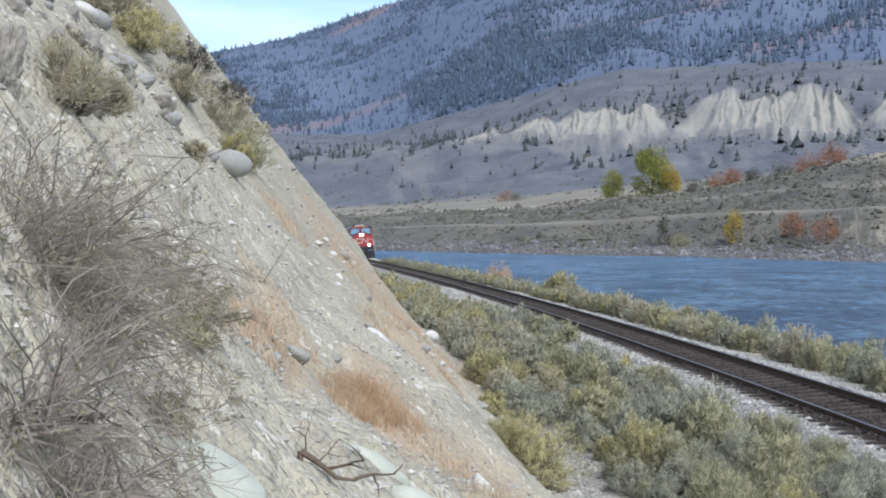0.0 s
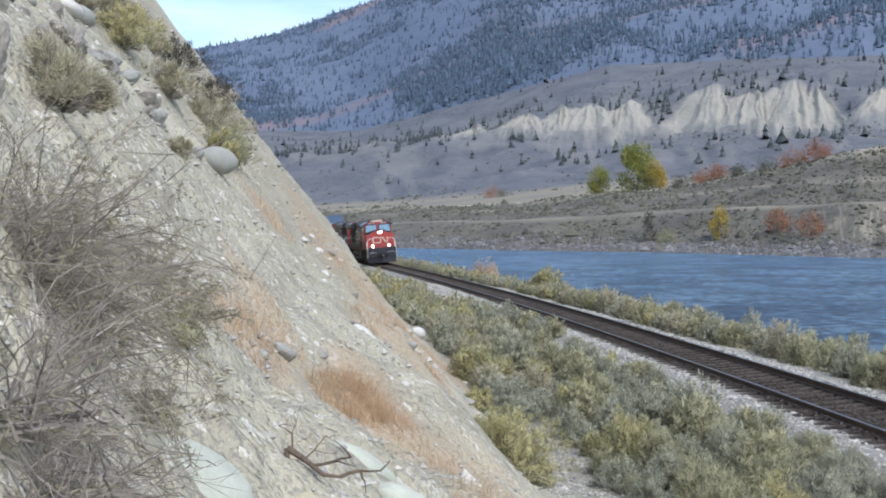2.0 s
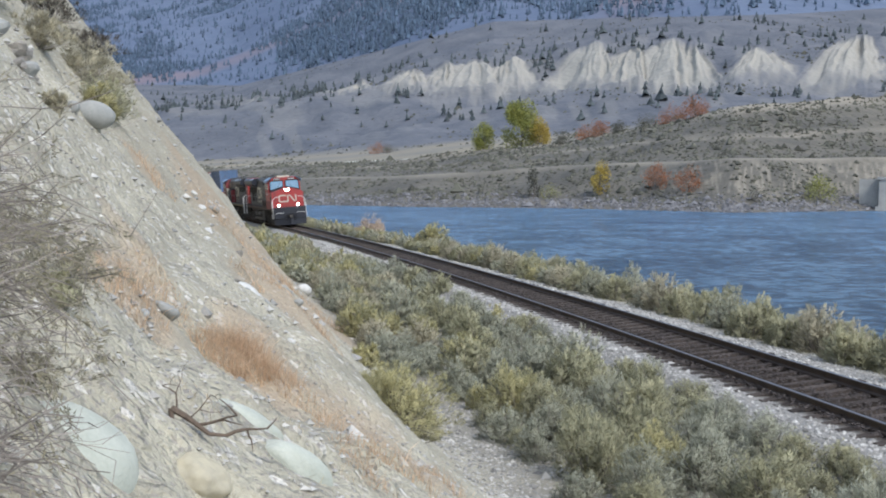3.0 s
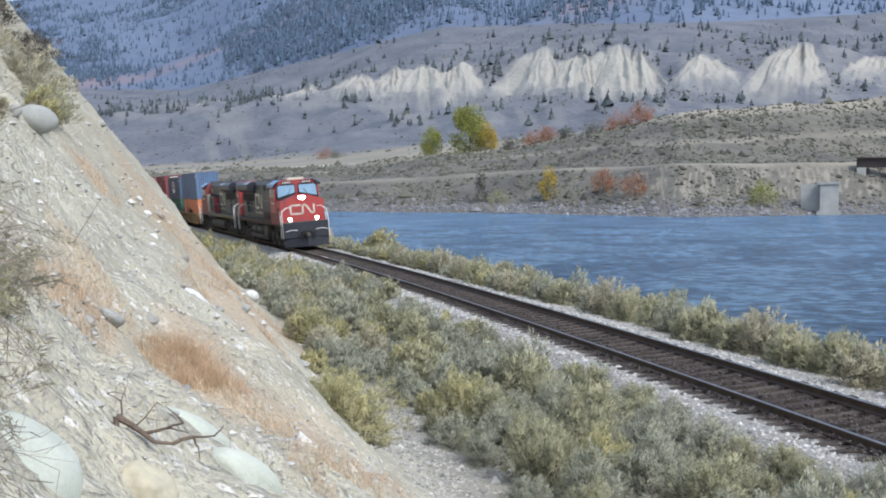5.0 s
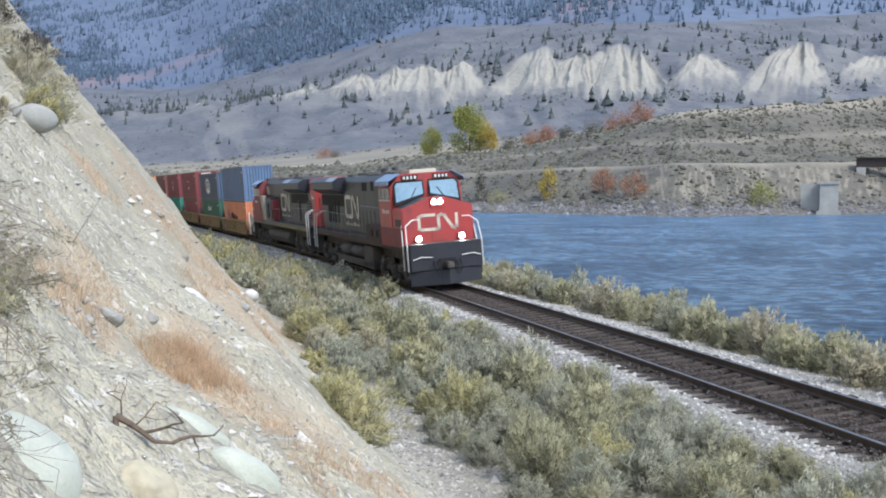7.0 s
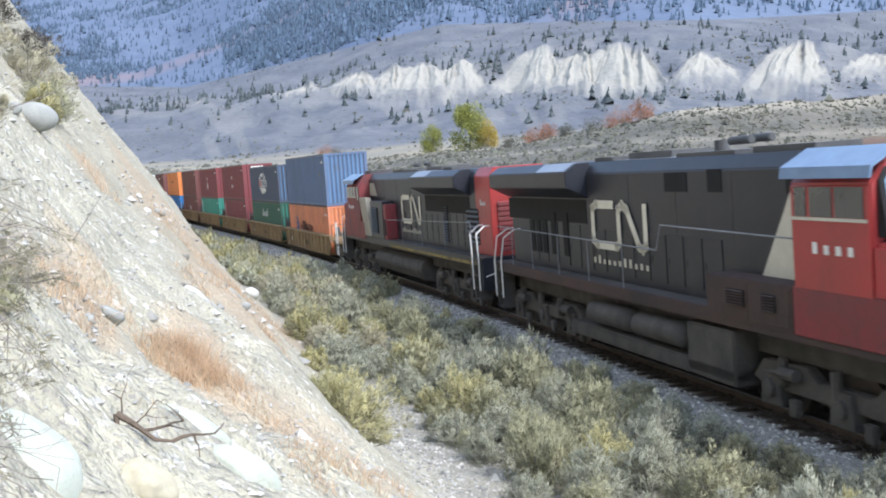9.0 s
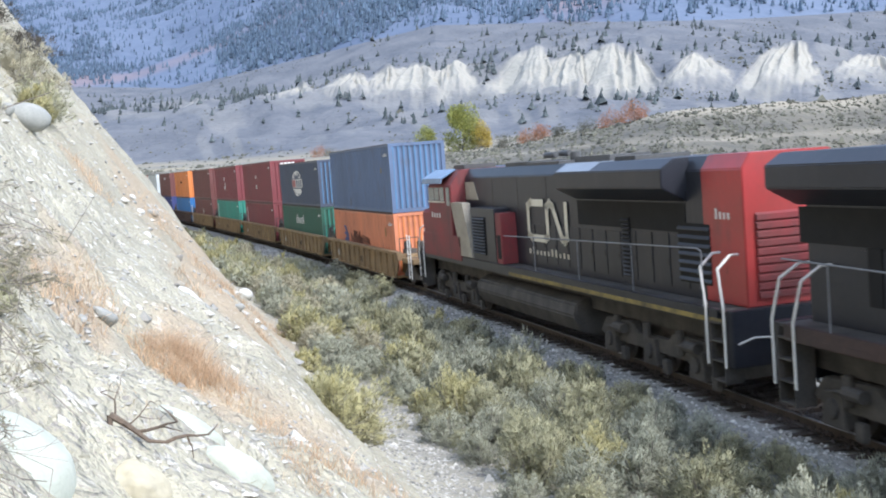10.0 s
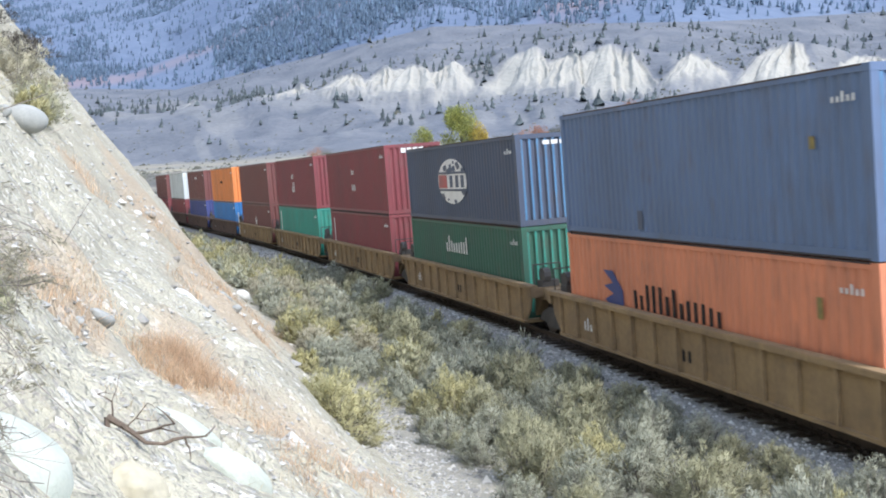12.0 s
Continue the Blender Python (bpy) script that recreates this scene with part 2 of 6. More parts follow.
shore_el = band([-30, -0.8, -2, -0.95, 9.25, -1.18, 16.9, -1.24, 25.5, -1.42, 35.4, -1.21, 60, -1.3])
r0 = (EYE[2] - WATER) / np.tan(np.radians(-shore_el))
ROWS = [
    (0.96, band([0, -2.2])), (1.0, shore_el), (1.035, shore_el + 0.46),
    (1.15, band([-2, 0.1, 9.25, 0.45, 16.9, 0.95, 25.5, 1.25, 35.3, 1.35])),
    (1.20, band([-2, 0.2, 9.25, 0.52, 16.9, 1.05, 25.5, 1.32, 35.3, 1.40])),
    (1.45, band([-8, 0.5, 2.4, 1.0, 9.3, 1.33, 12.8, 1.68, 16.9, 2.06, 25.4, 3.72, 35.2, 4.42])),
    (2.2, band([-8, 0.9, 2.4, 1.6, 9.3, 2.35, 12.5, 2.56, 16.9, 2.93, 25.4, 3.85, 35.2, 4.3])),
    (3.0, band([-8, 3.4, 3.8, 4.2, 8.1, 4.45, 15.4, 4.9, 19.8, 4.93, 24, 4.88, 28.2, 4.7, 36, 4.7])),
    (3.35, band([-8, 3.9, 0, 4.3, 5.2, 5.0, 11.6, 6.3, 15.4, 6.25, 18.3, 6.75, 22.6, 6.95, 26.8, 6.6, 32.2, 6.9, 36, 6.7])),
    (4.6, band([-8, 4.9, 0.4, 5.0, 9.3, 7.3, 13.4, 8.3, 20, 8.4, 28, 8.3, 36, 8.4])),
    (6.2, band([-8, 7.0, 0, 8.3, 9, 10.8, 16, 11, 30, 12])),
    (8.5, band([-30, 6, -12, 8.1, -7.6, 9.0, -3.6, 9.88, -0.7, 10.93, 1.6, 11.67, 10, 14, 25, 17, 40, 18])),
    (11.0, band([0, 5.0])),
]


def far_rows(first, last, steps):
    out_r, out_z, out_k = [], [], []
    for i in range(first, last):
        (ka, ea), (kb, eb) = ROWS[i], ROWS[i + 1]
        za, zb = rise(ea, ka * r0), rise(eb, kb * r0)
        if i == 0:
            za = np.full_like(za, -6.0)
        for j in range(steps[i - first] + (i == last - 1)):
            f = j / steps[i - first]
            out_r.append((ka + (kb - ka) * f) * r0)
            out_z.append(za + (zb - za) * f)
            out_k.append(i + f)
    return np.array(out_r), np.array(out_z), np.array(out_k)[:, None] + 0 * np.array(out_r)


def far_sheet(name, first, last, steps, material, relief, attrs):
    r, z, k = far_rows(first, last, steps)
    a = np.radians(fa)[None, :]
    x, y = r * np.sin(a), r * np.cos(a)
    z = z + relief(x, y, r, k, a)
    return sheet(name, x, y, z, material, attrs(x, y, r, k, a)), (x, y, z, k)


def bank_relief(x, y, r, k, a):
    return smooth(1.0, 1.3, k) * (5.0 * fbm(x * 0.03, y * 0.03, 4) * smooth(2, 2.6, k) + 0.8 * fbm(x * 0.2, y * 0.2, 3)) * (1 - 0.75 * smooth(2.9, 3.0, k) * (1 - smooth(4.0, 4.2, k)))


# pale silt bluffs: bearing of the crest, reach to either side at the foot in degrees, lowest and highest reach within the cliff band
BLUFFS = [(1.4, 1.6, 1.0, 0.35, 0.7), (6.55, 2.3, 0.8, 0.12, 0.78), (9.3, 1.9, 0.9, -0.02, 0.88), (11.0, 1.4, 0.8, 0.15, 0.97), (12.7, 3.0, 2.2, -0.12, 1.04), (14.3, 1.0, 1.6, 0.0, 0.98),
          (18.75, 3.1, 0.9, -0.12, 1.06), (20.5, 2.2, 0.9, -0.1, 0.95), (22.5, 2.6, 2.0, -0.1, 1.02), (23.4, 0.8, 1.5, 0.2, 0.98), (26.8, 1.9, 1.7, 0.15, 0.98), (31.4, 3.0, 1.1, -0.1, 1.06),
          (35.1, 2.0, 1.6, 0.1, 0.95), (38.9, 2.6, 1.6, -0.1, 1.0), (43, 2.6, 2.0, -0.1, 1.0)]


def bluffs(k, a):
    """Bareness and relief of the bluffs, which fan out downwards from their crests."""
    deg, lift = np.degrees(a) + 0 * k, k - 7.0
    bare, lump = np.zeros_like(k), np.zeros_like(k)
    edge = 0.6 * (vnoise(deg * 1.6, lift * 5 + 3) - 0.5) + 0.6 * (vnoise(deg * 5.3, lift * 9) - 0.5)
    for c, west, east, lo, hi in BLUFFS:
        f = np.clip((lift - lo) / (hi - lo), 0, 1.2)
        half = np.where(deg < c, west, east) * (1.05 - 0.72 * f ** 1.7) + 0.20
        off = (deg - c + 0.25 * edge) / half
        inside = smooth(1.1, 0.72, np.abs(off) + 0.55 * edge * (1.2 - f)) * smooth(lo - 0.1, lo + 0.55, lift + edge * 0.3) * smooth(hi + 0.05, hi - 0.05, lift + 0.12 * edge)
        flute = np.abs(vnoise(off * 4.0 + c * 3, lift * 0.6 + c) - 0.5) + 0.5 * np.abs(vnoise(off * 11 + c, lift * 1.2) - 0.5)
        shape = np.clip(1.2 - np.abs(off), 0, 1) * smooth(lo - 0.1, lo + 0.35, lift) * smooth(hi + 0.25, hi, lift)
        lump = np.maximum(lump, shape * 7.0 - 13 * inside * flute + 3)
        bare = np.maximum(bare, inside)
    return bare, lump - 3


def hill_relief(x, y, r, k, a):
    n = np.abs(fbm(x * 0.006, y * 0.006, 5))
    return (30 * fbm(x * 0.005, y * 0.005, 5) - 34 * n) * smooth(5.3, 6.2, k) * (1 - smooth(8.5, 9, k)) + bluffs(k, a)[1] + (5 * fbm(x * 0.04, y * 0.04, 3) - 22 * np.abs(fbm(x * 0.012 + 5, y * 0.008, 3))) * smooth(5.3, 6.2, k) * (1 - smooth(8.4, 9, k))


def hill_pale(x, y, r, k, a):
    streak = 0.22 * smooth(0.55, 0.75, vnoise(np.degrees(a) * 1.3 + k * 2.2, k * 3.0 + 5)) * smooth(5.8, 6.3, k) * (1 - smooth(8, 8.6, k))
    return np.maximum(bluffs(k, a)[0], streak * 0.9)


def hill_straw(x, y, r, k, a):
    return (1 - smooth(5.25, 5.9, k + 0.5 * (vnoise(x * 0.012, y * 0.012) - 0.5))) * (0.35 + 0.6 * vnoise(x * 0.05, y * 0.05)) * (1 - 0.6 * smooth(14, 22, np.degrees(a)))


def mount_relief(x, y, r, k, a):
    return (90 * fbm(x * 0.0022, y * 0.0022, 5) + 14 * fbm(x * 0.015, y * 0.015, 3)) * smooth(9.0, 9.6, k) * (1 - 0.75 * smooth(10.2, 10.9, k))


far_bank, bank_pts = far_sheet("river_bank", 0, 5, [3, 5, 14, 4, 22], M["bank"], bank_relief,
                               lambda x, y, r, k, a: {"pale": np.clip((smooth(2.88, 2.98, k) * (1 - smooth(3.05, 3.3, k)) * 0.6 + 0.55 * np.exp(-((k - 4.42) / 0.04) ** 2) + 0.6 * smooth(4.75, 4.95, k)) * (0.35 + 1.1 * vnoise(x * 0.06, y * 0.06)) + 0.5 * smooth(0.5, 0.8, vnoise(np.degrees(a) * 9 + k * 4, k * 7)) * smooth(2.0, 2.3, k) * (1 - smooth(2.8, 2.95, k)) * smooth(18, 26, np.degrees(a)), 0, 0.7)})
blend_attr(M["bank"], "pale", (0.33, 0.295, 0.23))
tagged(far_bank, "dry sage-covered river bank with a level gravel bench", "river bank", kind="structure")
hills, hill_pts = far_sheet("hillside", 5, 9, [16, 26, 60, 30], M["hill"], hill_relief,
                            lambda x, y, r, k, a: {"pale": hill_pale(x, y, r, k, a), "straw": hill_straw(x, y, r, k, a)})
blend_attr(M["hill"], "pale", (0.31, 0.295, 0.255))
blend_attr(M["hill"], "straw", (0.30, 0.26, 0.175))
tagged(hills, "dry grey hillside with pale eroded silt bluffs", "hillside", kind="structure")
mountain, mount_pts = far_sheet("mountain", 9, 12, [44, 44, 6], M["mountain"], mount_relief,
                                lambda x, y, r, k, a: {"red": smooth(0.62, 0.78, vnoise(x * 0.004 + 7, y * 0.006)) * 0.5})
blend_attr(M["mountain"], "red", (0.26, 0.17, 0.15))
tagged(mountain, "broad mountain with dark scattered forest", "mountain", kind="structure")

# ---------------------------------------------------------------- the river
def water_material():
    m = bpy.data.materials.new("river_water_ripple_tones")
    m.use_nodes = True
    n, l = m.node_tree.nodes, m.node_tree.links
    p = n["Principled BSDF"]
    p.inputs["Base Color"].default_value = (0.05, 0.12, 0.20, 1)
    p.inputs["Roughness"].default_value = 0.2
    p.inputs["IOR"].default_value = 1.33
    tc, mp = n.new("ShaderNodeTexCoord"), n.new("ShaderNodeMapping")
    mp.inputs["Rotation"].default_value = (0, 0, radians(20))
    mp.inputs["Scale"].default_value = (0.85, 1.0, 1.0)
    l.new(tc.outputs["Object"], mp.inputs["Vector"])
    a, b = n.new("ShaderNodeTexNoise"), n.new("ShaderNodeTexNoise")
    a.inputs["Scale"].default_value, a.inputs["Detail"].default_value = 0.8, 9
    a.inputs["Roughness"].default_value = 0.68
    b.inputs["Scale"].default_value, b.inputs["Detail"].default_value = 0.13, 5
    add = n.new("ShaderNodeMath")
    l.new(mp.outputs["Vector"], a.inputs["Vector"]), l.new(mp.outputs["Vector"], b.inputs["Vector"])
    add.operation = "MULTIPLY_ADD"
    add.inputs[1].default_value = 0.45
    l.new(b.outputs["Fac"], add.inputs[0]), l.new(a.outputs["Fac"], add.inputs[2])
    # light and dark sides of the ripples are mixed into the base colour
    mr, mix = n.new("ShaderNodeMapRange"), n.new("ShaderNodeMix")
    mr.inputs["From Min"].default_value, mr.inputs["From Max"].default_value = 0.63, 0.83
    l.new(add.outputs[0], mr.inputs["Value"])
    mix.data_type = "RGBA"
    mix.inputs[6].default_value, mix.inputs[7].default_value = (0.022, 0.085, 0.18, 1), (0.20, 0.36, 0.55, 1)
    l.new(mr.outputs[0], mix.inputs[0])
    l.new(mix.outputs[2], p.inputs["Base Color"])
    bp = n.new("ShaderNodeBump")
    bp.inputs["Strength"].default_value, bp.inputs["Distance"].default_value = 1.0, 2.2
    l.new(add.outputs[0], bp.inputs["Height"])
    l.new(bp.outputs["Normal"], p.inputs["Normal"])
    return m


M["water"] = water_material()
wx, wy = np.meshgrid(np.linspace(-600, 1600, 12), np.linspace(-800, 1600, 12))
river = sheet("river", wx, wy, np.full_like(wx, WATER), M["water"])
tagged(river, "blue rippled river water flowing past the bank", "river", kind="structure")
# ---------------------------------------------------------------- building tools


class Shape:
    """Collects primitives into one mesh."""

    def __init__(self):
        self.v, self.f = [], []

    def add(self, verts, faces):
        k = len(self.v)
        self.v += [tuple(p) for p in verts]
        self.f += [tuple(i + k for i in f) for f in faces]
        return self

    def box(self, x0, x1, y0, y1, z0, z1):
        return self.prism([(y0, z0), (y1, z0), (y1, z1), (y0, z1)], x0, x1)

    def prism(self, poly, x0, x1):
        """A polygon of (y, z), extruded across from x0 to x1."""
        n = len(poly)
        vs = [(x0, y, z) for y, z in poly] + [(x1, y, z) for y, z in poly]
        fs = [tuple(range(n))[::-1], tuple(range(n, 2 * n))]
        fs += [(i, (i + 1) % n, n + (i + 1) % n, n + i) for i in range(n)]
        return self.add(vs, fs)

    def prism_y(self, poly, y0, y1):
        """A polygon of (x, z), extruded along from y0 to y1."""
        n = len(poly)
        vs = [(x, y0, z) for x, z in poly] + [(x, y1, z) for x, z in poly]
        fs = [tuple(range(n)), tuple(range(n, 2 * n))[::-1]]
        fs += [(i, n + i, n + (i + 1) % n, (i + 1) % n) for i in range(n)]
        return self.add(vs, fs)

    def prism_z(self, poly, z0, z1):
        n = len(poly)
        vs = [(x, y, z0) for x, y in poly] + [(x, y, z1) for x, y in poly]
        fs = [tuple(range(n))[::-1], tuple(range(n, 2 * n))]
        fs += [(i, (i + 1) % n, n + (i + 1) % n, n + i) for i in range(n)]
        return self.add(vs, fs)

    def rod(self, a, b, r, n=8, r2=None):
        a, b = Vector(a), Vector(b)
        q = (b - a).to_track_quat("Z", "Y")
        ring = [Vector((math.cos(i * math.tau / n), math.sin(i * math.tau / n), 0)) for i in range(n)]
        vs = [a + q @ (c * r) for c in ring] + [b + q @ (c * (r if r2 is None else r2)) for c in ring]
        fs = [tuple(range(n))[::-1], tuple(range(n, 2 * n))]
        fs += [(i, (i + 1) % n, n + (i + 1) % n, n + i) for i in range(n)]
        return self.add(vs, fs)

    def line(self, pts, r, n=6):
        for a, b in zip(pts[:-1], pts[1:]):
            self.rod(a, b, r, n)
        return self

    def mesh(self, name, material, bevel=0.0, soft=False):
        me = bpy.data.meshes.new(name)
        me.from_pydata(self.v, [], self.f)
        bm = bmesh.new()
        bm.from_mesh(me)
        bmesh.ops.recalc_face_normals(bm, faces=bm.faces)
        if bevel:
            es = [e for e in bm.edges if len(e.link_faces) == 2 and e.calc_face_angle(0) > 0.5]
            bmesh.ops.bevel(bm, geom=es, offset=bevel, segments=2, affect="EDGES", clamp_overlap=True)
        bm.to_mesh(me)
        bm.free()
        if soft:
            me.polygons.foreach_set("use_smooth", np.ones(len(me.polygons), bool))
        me.materials.append(material)
        return me


def part(name, shape, material, parent, label="", bevel=0.0, soft=False):
    ob = new(name, shape.mesh(name, material, bevel, soft) if isinstance(shape, Shape) else shape)
    ob.parent = parent
    if label:
        tagged(ob, label)
    return ob


def thing(name, label, category, group=""):
    return tagged(new(name), label, category, group)


M["steel"] = mat("rail_steel", (0.10, 0.075, 0.06), (0.05, 0.04, 0.035), 3, 30, rough=0.6, bump=0.2)
M["rail_head"] = mat("worn_rail_head", (0.27, 0.26, 0.27), (0.18, 0.175, 0.18), 2, 20, rough=0.32, metal=0.9, bump=0.05)
M["tie"] = mat("weathered_tie", (0.095, 0.076, 0.064), (0.050, 0.042, 0.037), 3, 25, rough=0.95, var=0.3, stretch=(1, 6, 6), bump=0.7)
M["black"] = mat("black_engine_paint", (0.015, 0.017, 0.024), (0.027, 0.029, 0.038), 0.7, 9, rough=0.42, bump=0.08, spec=0.35)
M["grime"] = mat("grimy_underframe", (0.045, 0.043, 0.042), (0.105, 0.095, 0.085), 2, 20, rough=0.8, bump=0.4)
M["red"] = mat("red_engine_paint", (0.38, 0.042, 0.042), (0.27, 0.046, 0.042), 0.8, 8, rough=0.42, bump=0.06, spec=0.4)
M["red_worn"] = mat("faded_red_paint", (0.25, 0.040, 0.045), (0.13, 0.050, 0.050), 0.7, 7, rough=0.6, bump=0.1)
for key in ("black", "red", "red_worn"):
    streaked(M[key], (0.046, 0.044, 0.047))
M["rusty"] = mat("rusty_black_panel", (0.040, 0.034, 0.034), (0.085, 0.052, 0.044), 0.5, 10, rough=0.75, bump=0.2)
M["cream"] = mat("cream_paint", (0.60, 0.57, 0.48), (0.46, 0.43, 0.36), 1.5, 14, rough=0.6, bump=0.05)
M["cream_dull"] = mat("grimy_cream_paint", (0.40, 0.37, 0.30), (0.26, 0.23, 0.19), 1.2, 10, rough=0.7)
M["white"] = mat("white_paint", (0.74, 0.73, 0.70), (0.58, 0.57, 0.55), 2, 18, rough=0.55, bump=0.05)
M["yellow"] = mat("yellow_sill_paint", (0.34, 0.26, 0.08), (0.09, 0.075, 0.05), 1.5, 12, rough=0.7)
M["visor"] = mat("pale_blue_visor_paint", (0.19, 0.28, 0.42), (0.14, 0.20, 0.31), 2, 15, rough=0.35)
# near-black for rubber, frames and print, and for shade painted into openings
M["dark"] = mat("black_and_opening_shade", (0.010, 0.010, 0.011), (0.016, 0.016, 0.017), 3, 20, rough=0.8)
M["glass"] = mat("cab_glass", (0.03, 0.04, 0.045), (0.04, 0.05, 0.055), 1, 5, rough=0.05, bump=0, spec=0.9)
M["windscreen"] = mat("bright_windscreen", (0.22, 0.31, 0.35), (0.15, 0.22, 0.25), 1, 5, rough=0.08, metal=1.0, bump=0)
M["letter"] = mat("cream_lettering", (0.72, 0.68, 0.56), (0.60, 0.56, 0.46), 2, 14, rough=0.6, bump=0.05)
M["rail_grey"] = mat("grey_handrail", (0.24, 0.25, 0.27), (0.16, 0.16, 0.17), 2, 14, rough=0.5)
M["lamp"] = glow("lit_headlight", (1.0, 0.93, 0.88), 60)
M["roof"] = mat("engine_roof", (0.055, 0.056, 0.06), (0.10, 0.10, 0.10), 1, 10, rough=0.5)
# pale blue-grey: the sky's reflection on the roofs, as a colour
M["roof_sky_sheen"] = mat("sky_sheen_roof_patch", (0.26, 0.30, 0.36), (0.18, 0.20, 0.24), 1, 10, rough=0.35)
M["well"] = mat("ochre_well_car_steel", (0.34, 0.235, 0.12), (0.19, 0.13, 0.075), 1.2, 9, rough=0.75, bump=0.25)
streaked(M["well"], (0.10, 0.075, 0.055))
M["well_brown"] = mat("brown_well_car_steel", (0.15, 0.10, 0.08), (0.09, 0.065, 0.055), 1.2, 9, rough=0.8, bump=0.25)
M["wheel"] = mat("wheel_steel", (0.10, 0.085, 0.075), (0.06, 0.05, 0.045), 4, 20, rough=0.55, metal=0.4)
# the lighter blue is only the lit tone of blue and navy leading ends
PAINT = {}
for key, c in dict(blue=(0.125, 0.180, 0.30), orange=(0.68, 0.25, 0.13), navy=(0.075, 0.095, 0.145), green=(0.040, 0.125, 0.085), maroon=(0.22, 0.052, 0.06),
                   teal=(0.05, 0.30, 0.23), bright_orange=(0.74, 0.25, 0.07), mid_blue=(0.04, 0.20, 0.50), royal=(0.05, 0.07, 0.24), pale=(0.62, 0.66, 0.66),
                   lit_end_blue=(0.10, 0.24, 0.42), brown=(0.17, 0.06, 0.055)).items():
    PAINT[key] = mat(key + "_container_paint", c, tuple(x * 0.62 + 0.022 for x in c), 0.8, 7, rough=0.55, bump=0.08, stretch=(1.0, 1.0, 0.35))
    streaked(PAINT[key])
# ---------------------------------------------------------------- railway track
def canted(u, v, s):
    """The place u across and v up at s along the canted track."""
    p, q = on_track(s), on_track(s + 0.2)
    d = (q - p).normalized()
    n = Vector((d.y, -d.x, 0))
    uu, vv = u * math.cos(CANT) - v * math.sin(CANT), u * math.sin(CANT) + v * math.cos(CANT)
    return p + n * uu + Vector((0, 0, vv))


track = thing("railway_track", "single railway track with rusty rails on worn wooden ties", "railway track")
track["kind"] = "structure"
RAIL = [(-0.075, -0.17), (0.075, -0.17), (0.075, -0.155), (0.012, -0.135), (0.012, -0.045), (0.037, -0.035), (0.037, -0.008), (-0.037, -0.008), (-0.037, -0.035), (-0.012, -0.045), (-0.012, -0.135), (-0.075, -0.155)]
HEAD = [(-0.037, -0.012), (0.037, -0.012), (0.03, 0.0), (-0.03, 0.0)]
stations = [-40 + 2.0 * i for i in range(140)]


def sweep(profile, side):
    sh = Shape()
    n = len(profile)
    rows_ = [[canted(side * 0.7525 + a, b, s) for a, b in profile] for s in stations]
    sh.v = [tuple(p) for r in rows_ for p in r]
    for i in range(len(rows_) - 1):
        sh.f += [(i * n + j, i * n + (j + 1) % n, (i + 1) * n + (j + 1) % n, (i + 1) * n + j) for j in range(n)]
    return sh


for side in (-1, 1):
    rail = part("rail", sweep(RAIL, side), M["steel"], track)
    part("rail_head", sweep(HEAD, side), M["rail_head"], rail, "polished steel running surface")

tie_mesh = Shape().box(-1.3, 1.3, -0.115, 0.115, -0.36, -0.175).mesh("tie", M["tie"], 0.012)
plate_mesh = Shape().box(-0.17, 0.17, -0.09, 0.09, -0.176, -0.166).mesh("tie_plate", M["steel"])
rnd = random.Random(3)
for i in range(290):
    s = 6 + 0.53 * i
    p, q = on_track(s), on_track(s + 0.3)
    d = q - p
    m = Matrix.Translation(p) @ Matrix.Rotation(-math.atan2(d.x, d.y) + rnd.uniform(-0.02, 0.02), 4, "Z") @ Matrix.Rotation(-CANT, 4, "Y")
    tie = part("tie", tie_mesh, None, track)
    tie.matrix_basis = m @ pose(rnd.uniform(-0.06, 0.06), 0, rnd.uniform(-0.012, 0.004))
    if s < 70:
        for side in (-1, 1):
            pl = part("tie_plate", plate_mesh, None, tie)
            pl.location = (side * 0.7525, 0, 0)
# ---------------------------------------------------------------- the train
SPEED, START = 15.57, -5.9 + 155.7   # the leading end at 0 s, along the track


def car_pose(offset, length, t):
    """Pose of a vehicle whose leading end is offset behind the train's leading end."""
    s = START - SPEED * t + offset
    a, b = on_track(s + 0.18 * length), on_track(s + 0.82 * length)
    d = b - a
    return Matrix.Translation((a + b) / 2) @ Matrix.Rotation(-math.atan2(d.x, d.y), 4, "Z") @ Matrix.Rotation(-CANT, 4, "Y")


MOVERS, WHEELS = [], []      # (thing, offset, length, height) and axles


def axle(parent, y, r, gauge=0.75, name="wheelset"):
    sh = Shape()
    for sx in (-1, 1):
        sh.rod((sx * (gauge - 0.065), 0, 0), (sx * (gauge + 0.07), 0, 0), r, 28)
        sh.rod((sx * (gauge - 0.085), 0, 0), (sx * (gauge - 0.065), 0, 0), r + 0.028, 28)
        sh.rod((sx * (gauge + 0.07), 0, 0), (sx * (gauge + 0.10), 0, 0), 0.14, 12)
        sh.box(sx * (gauge + 0.08) - 0.004, sx * (gauge + 0.08) + 0.004, -r * 0.75, r * 0.75, -0.05, 0.05)
    sh.rod((-gauge, 0, 0), (gauge, 0, 0), 0.09, 10)
    ob = part(name, sh, M["wheel"], parent)
    ob.location = (0, y, r)
    WHEELS.append((ob, y, r))
    return ob


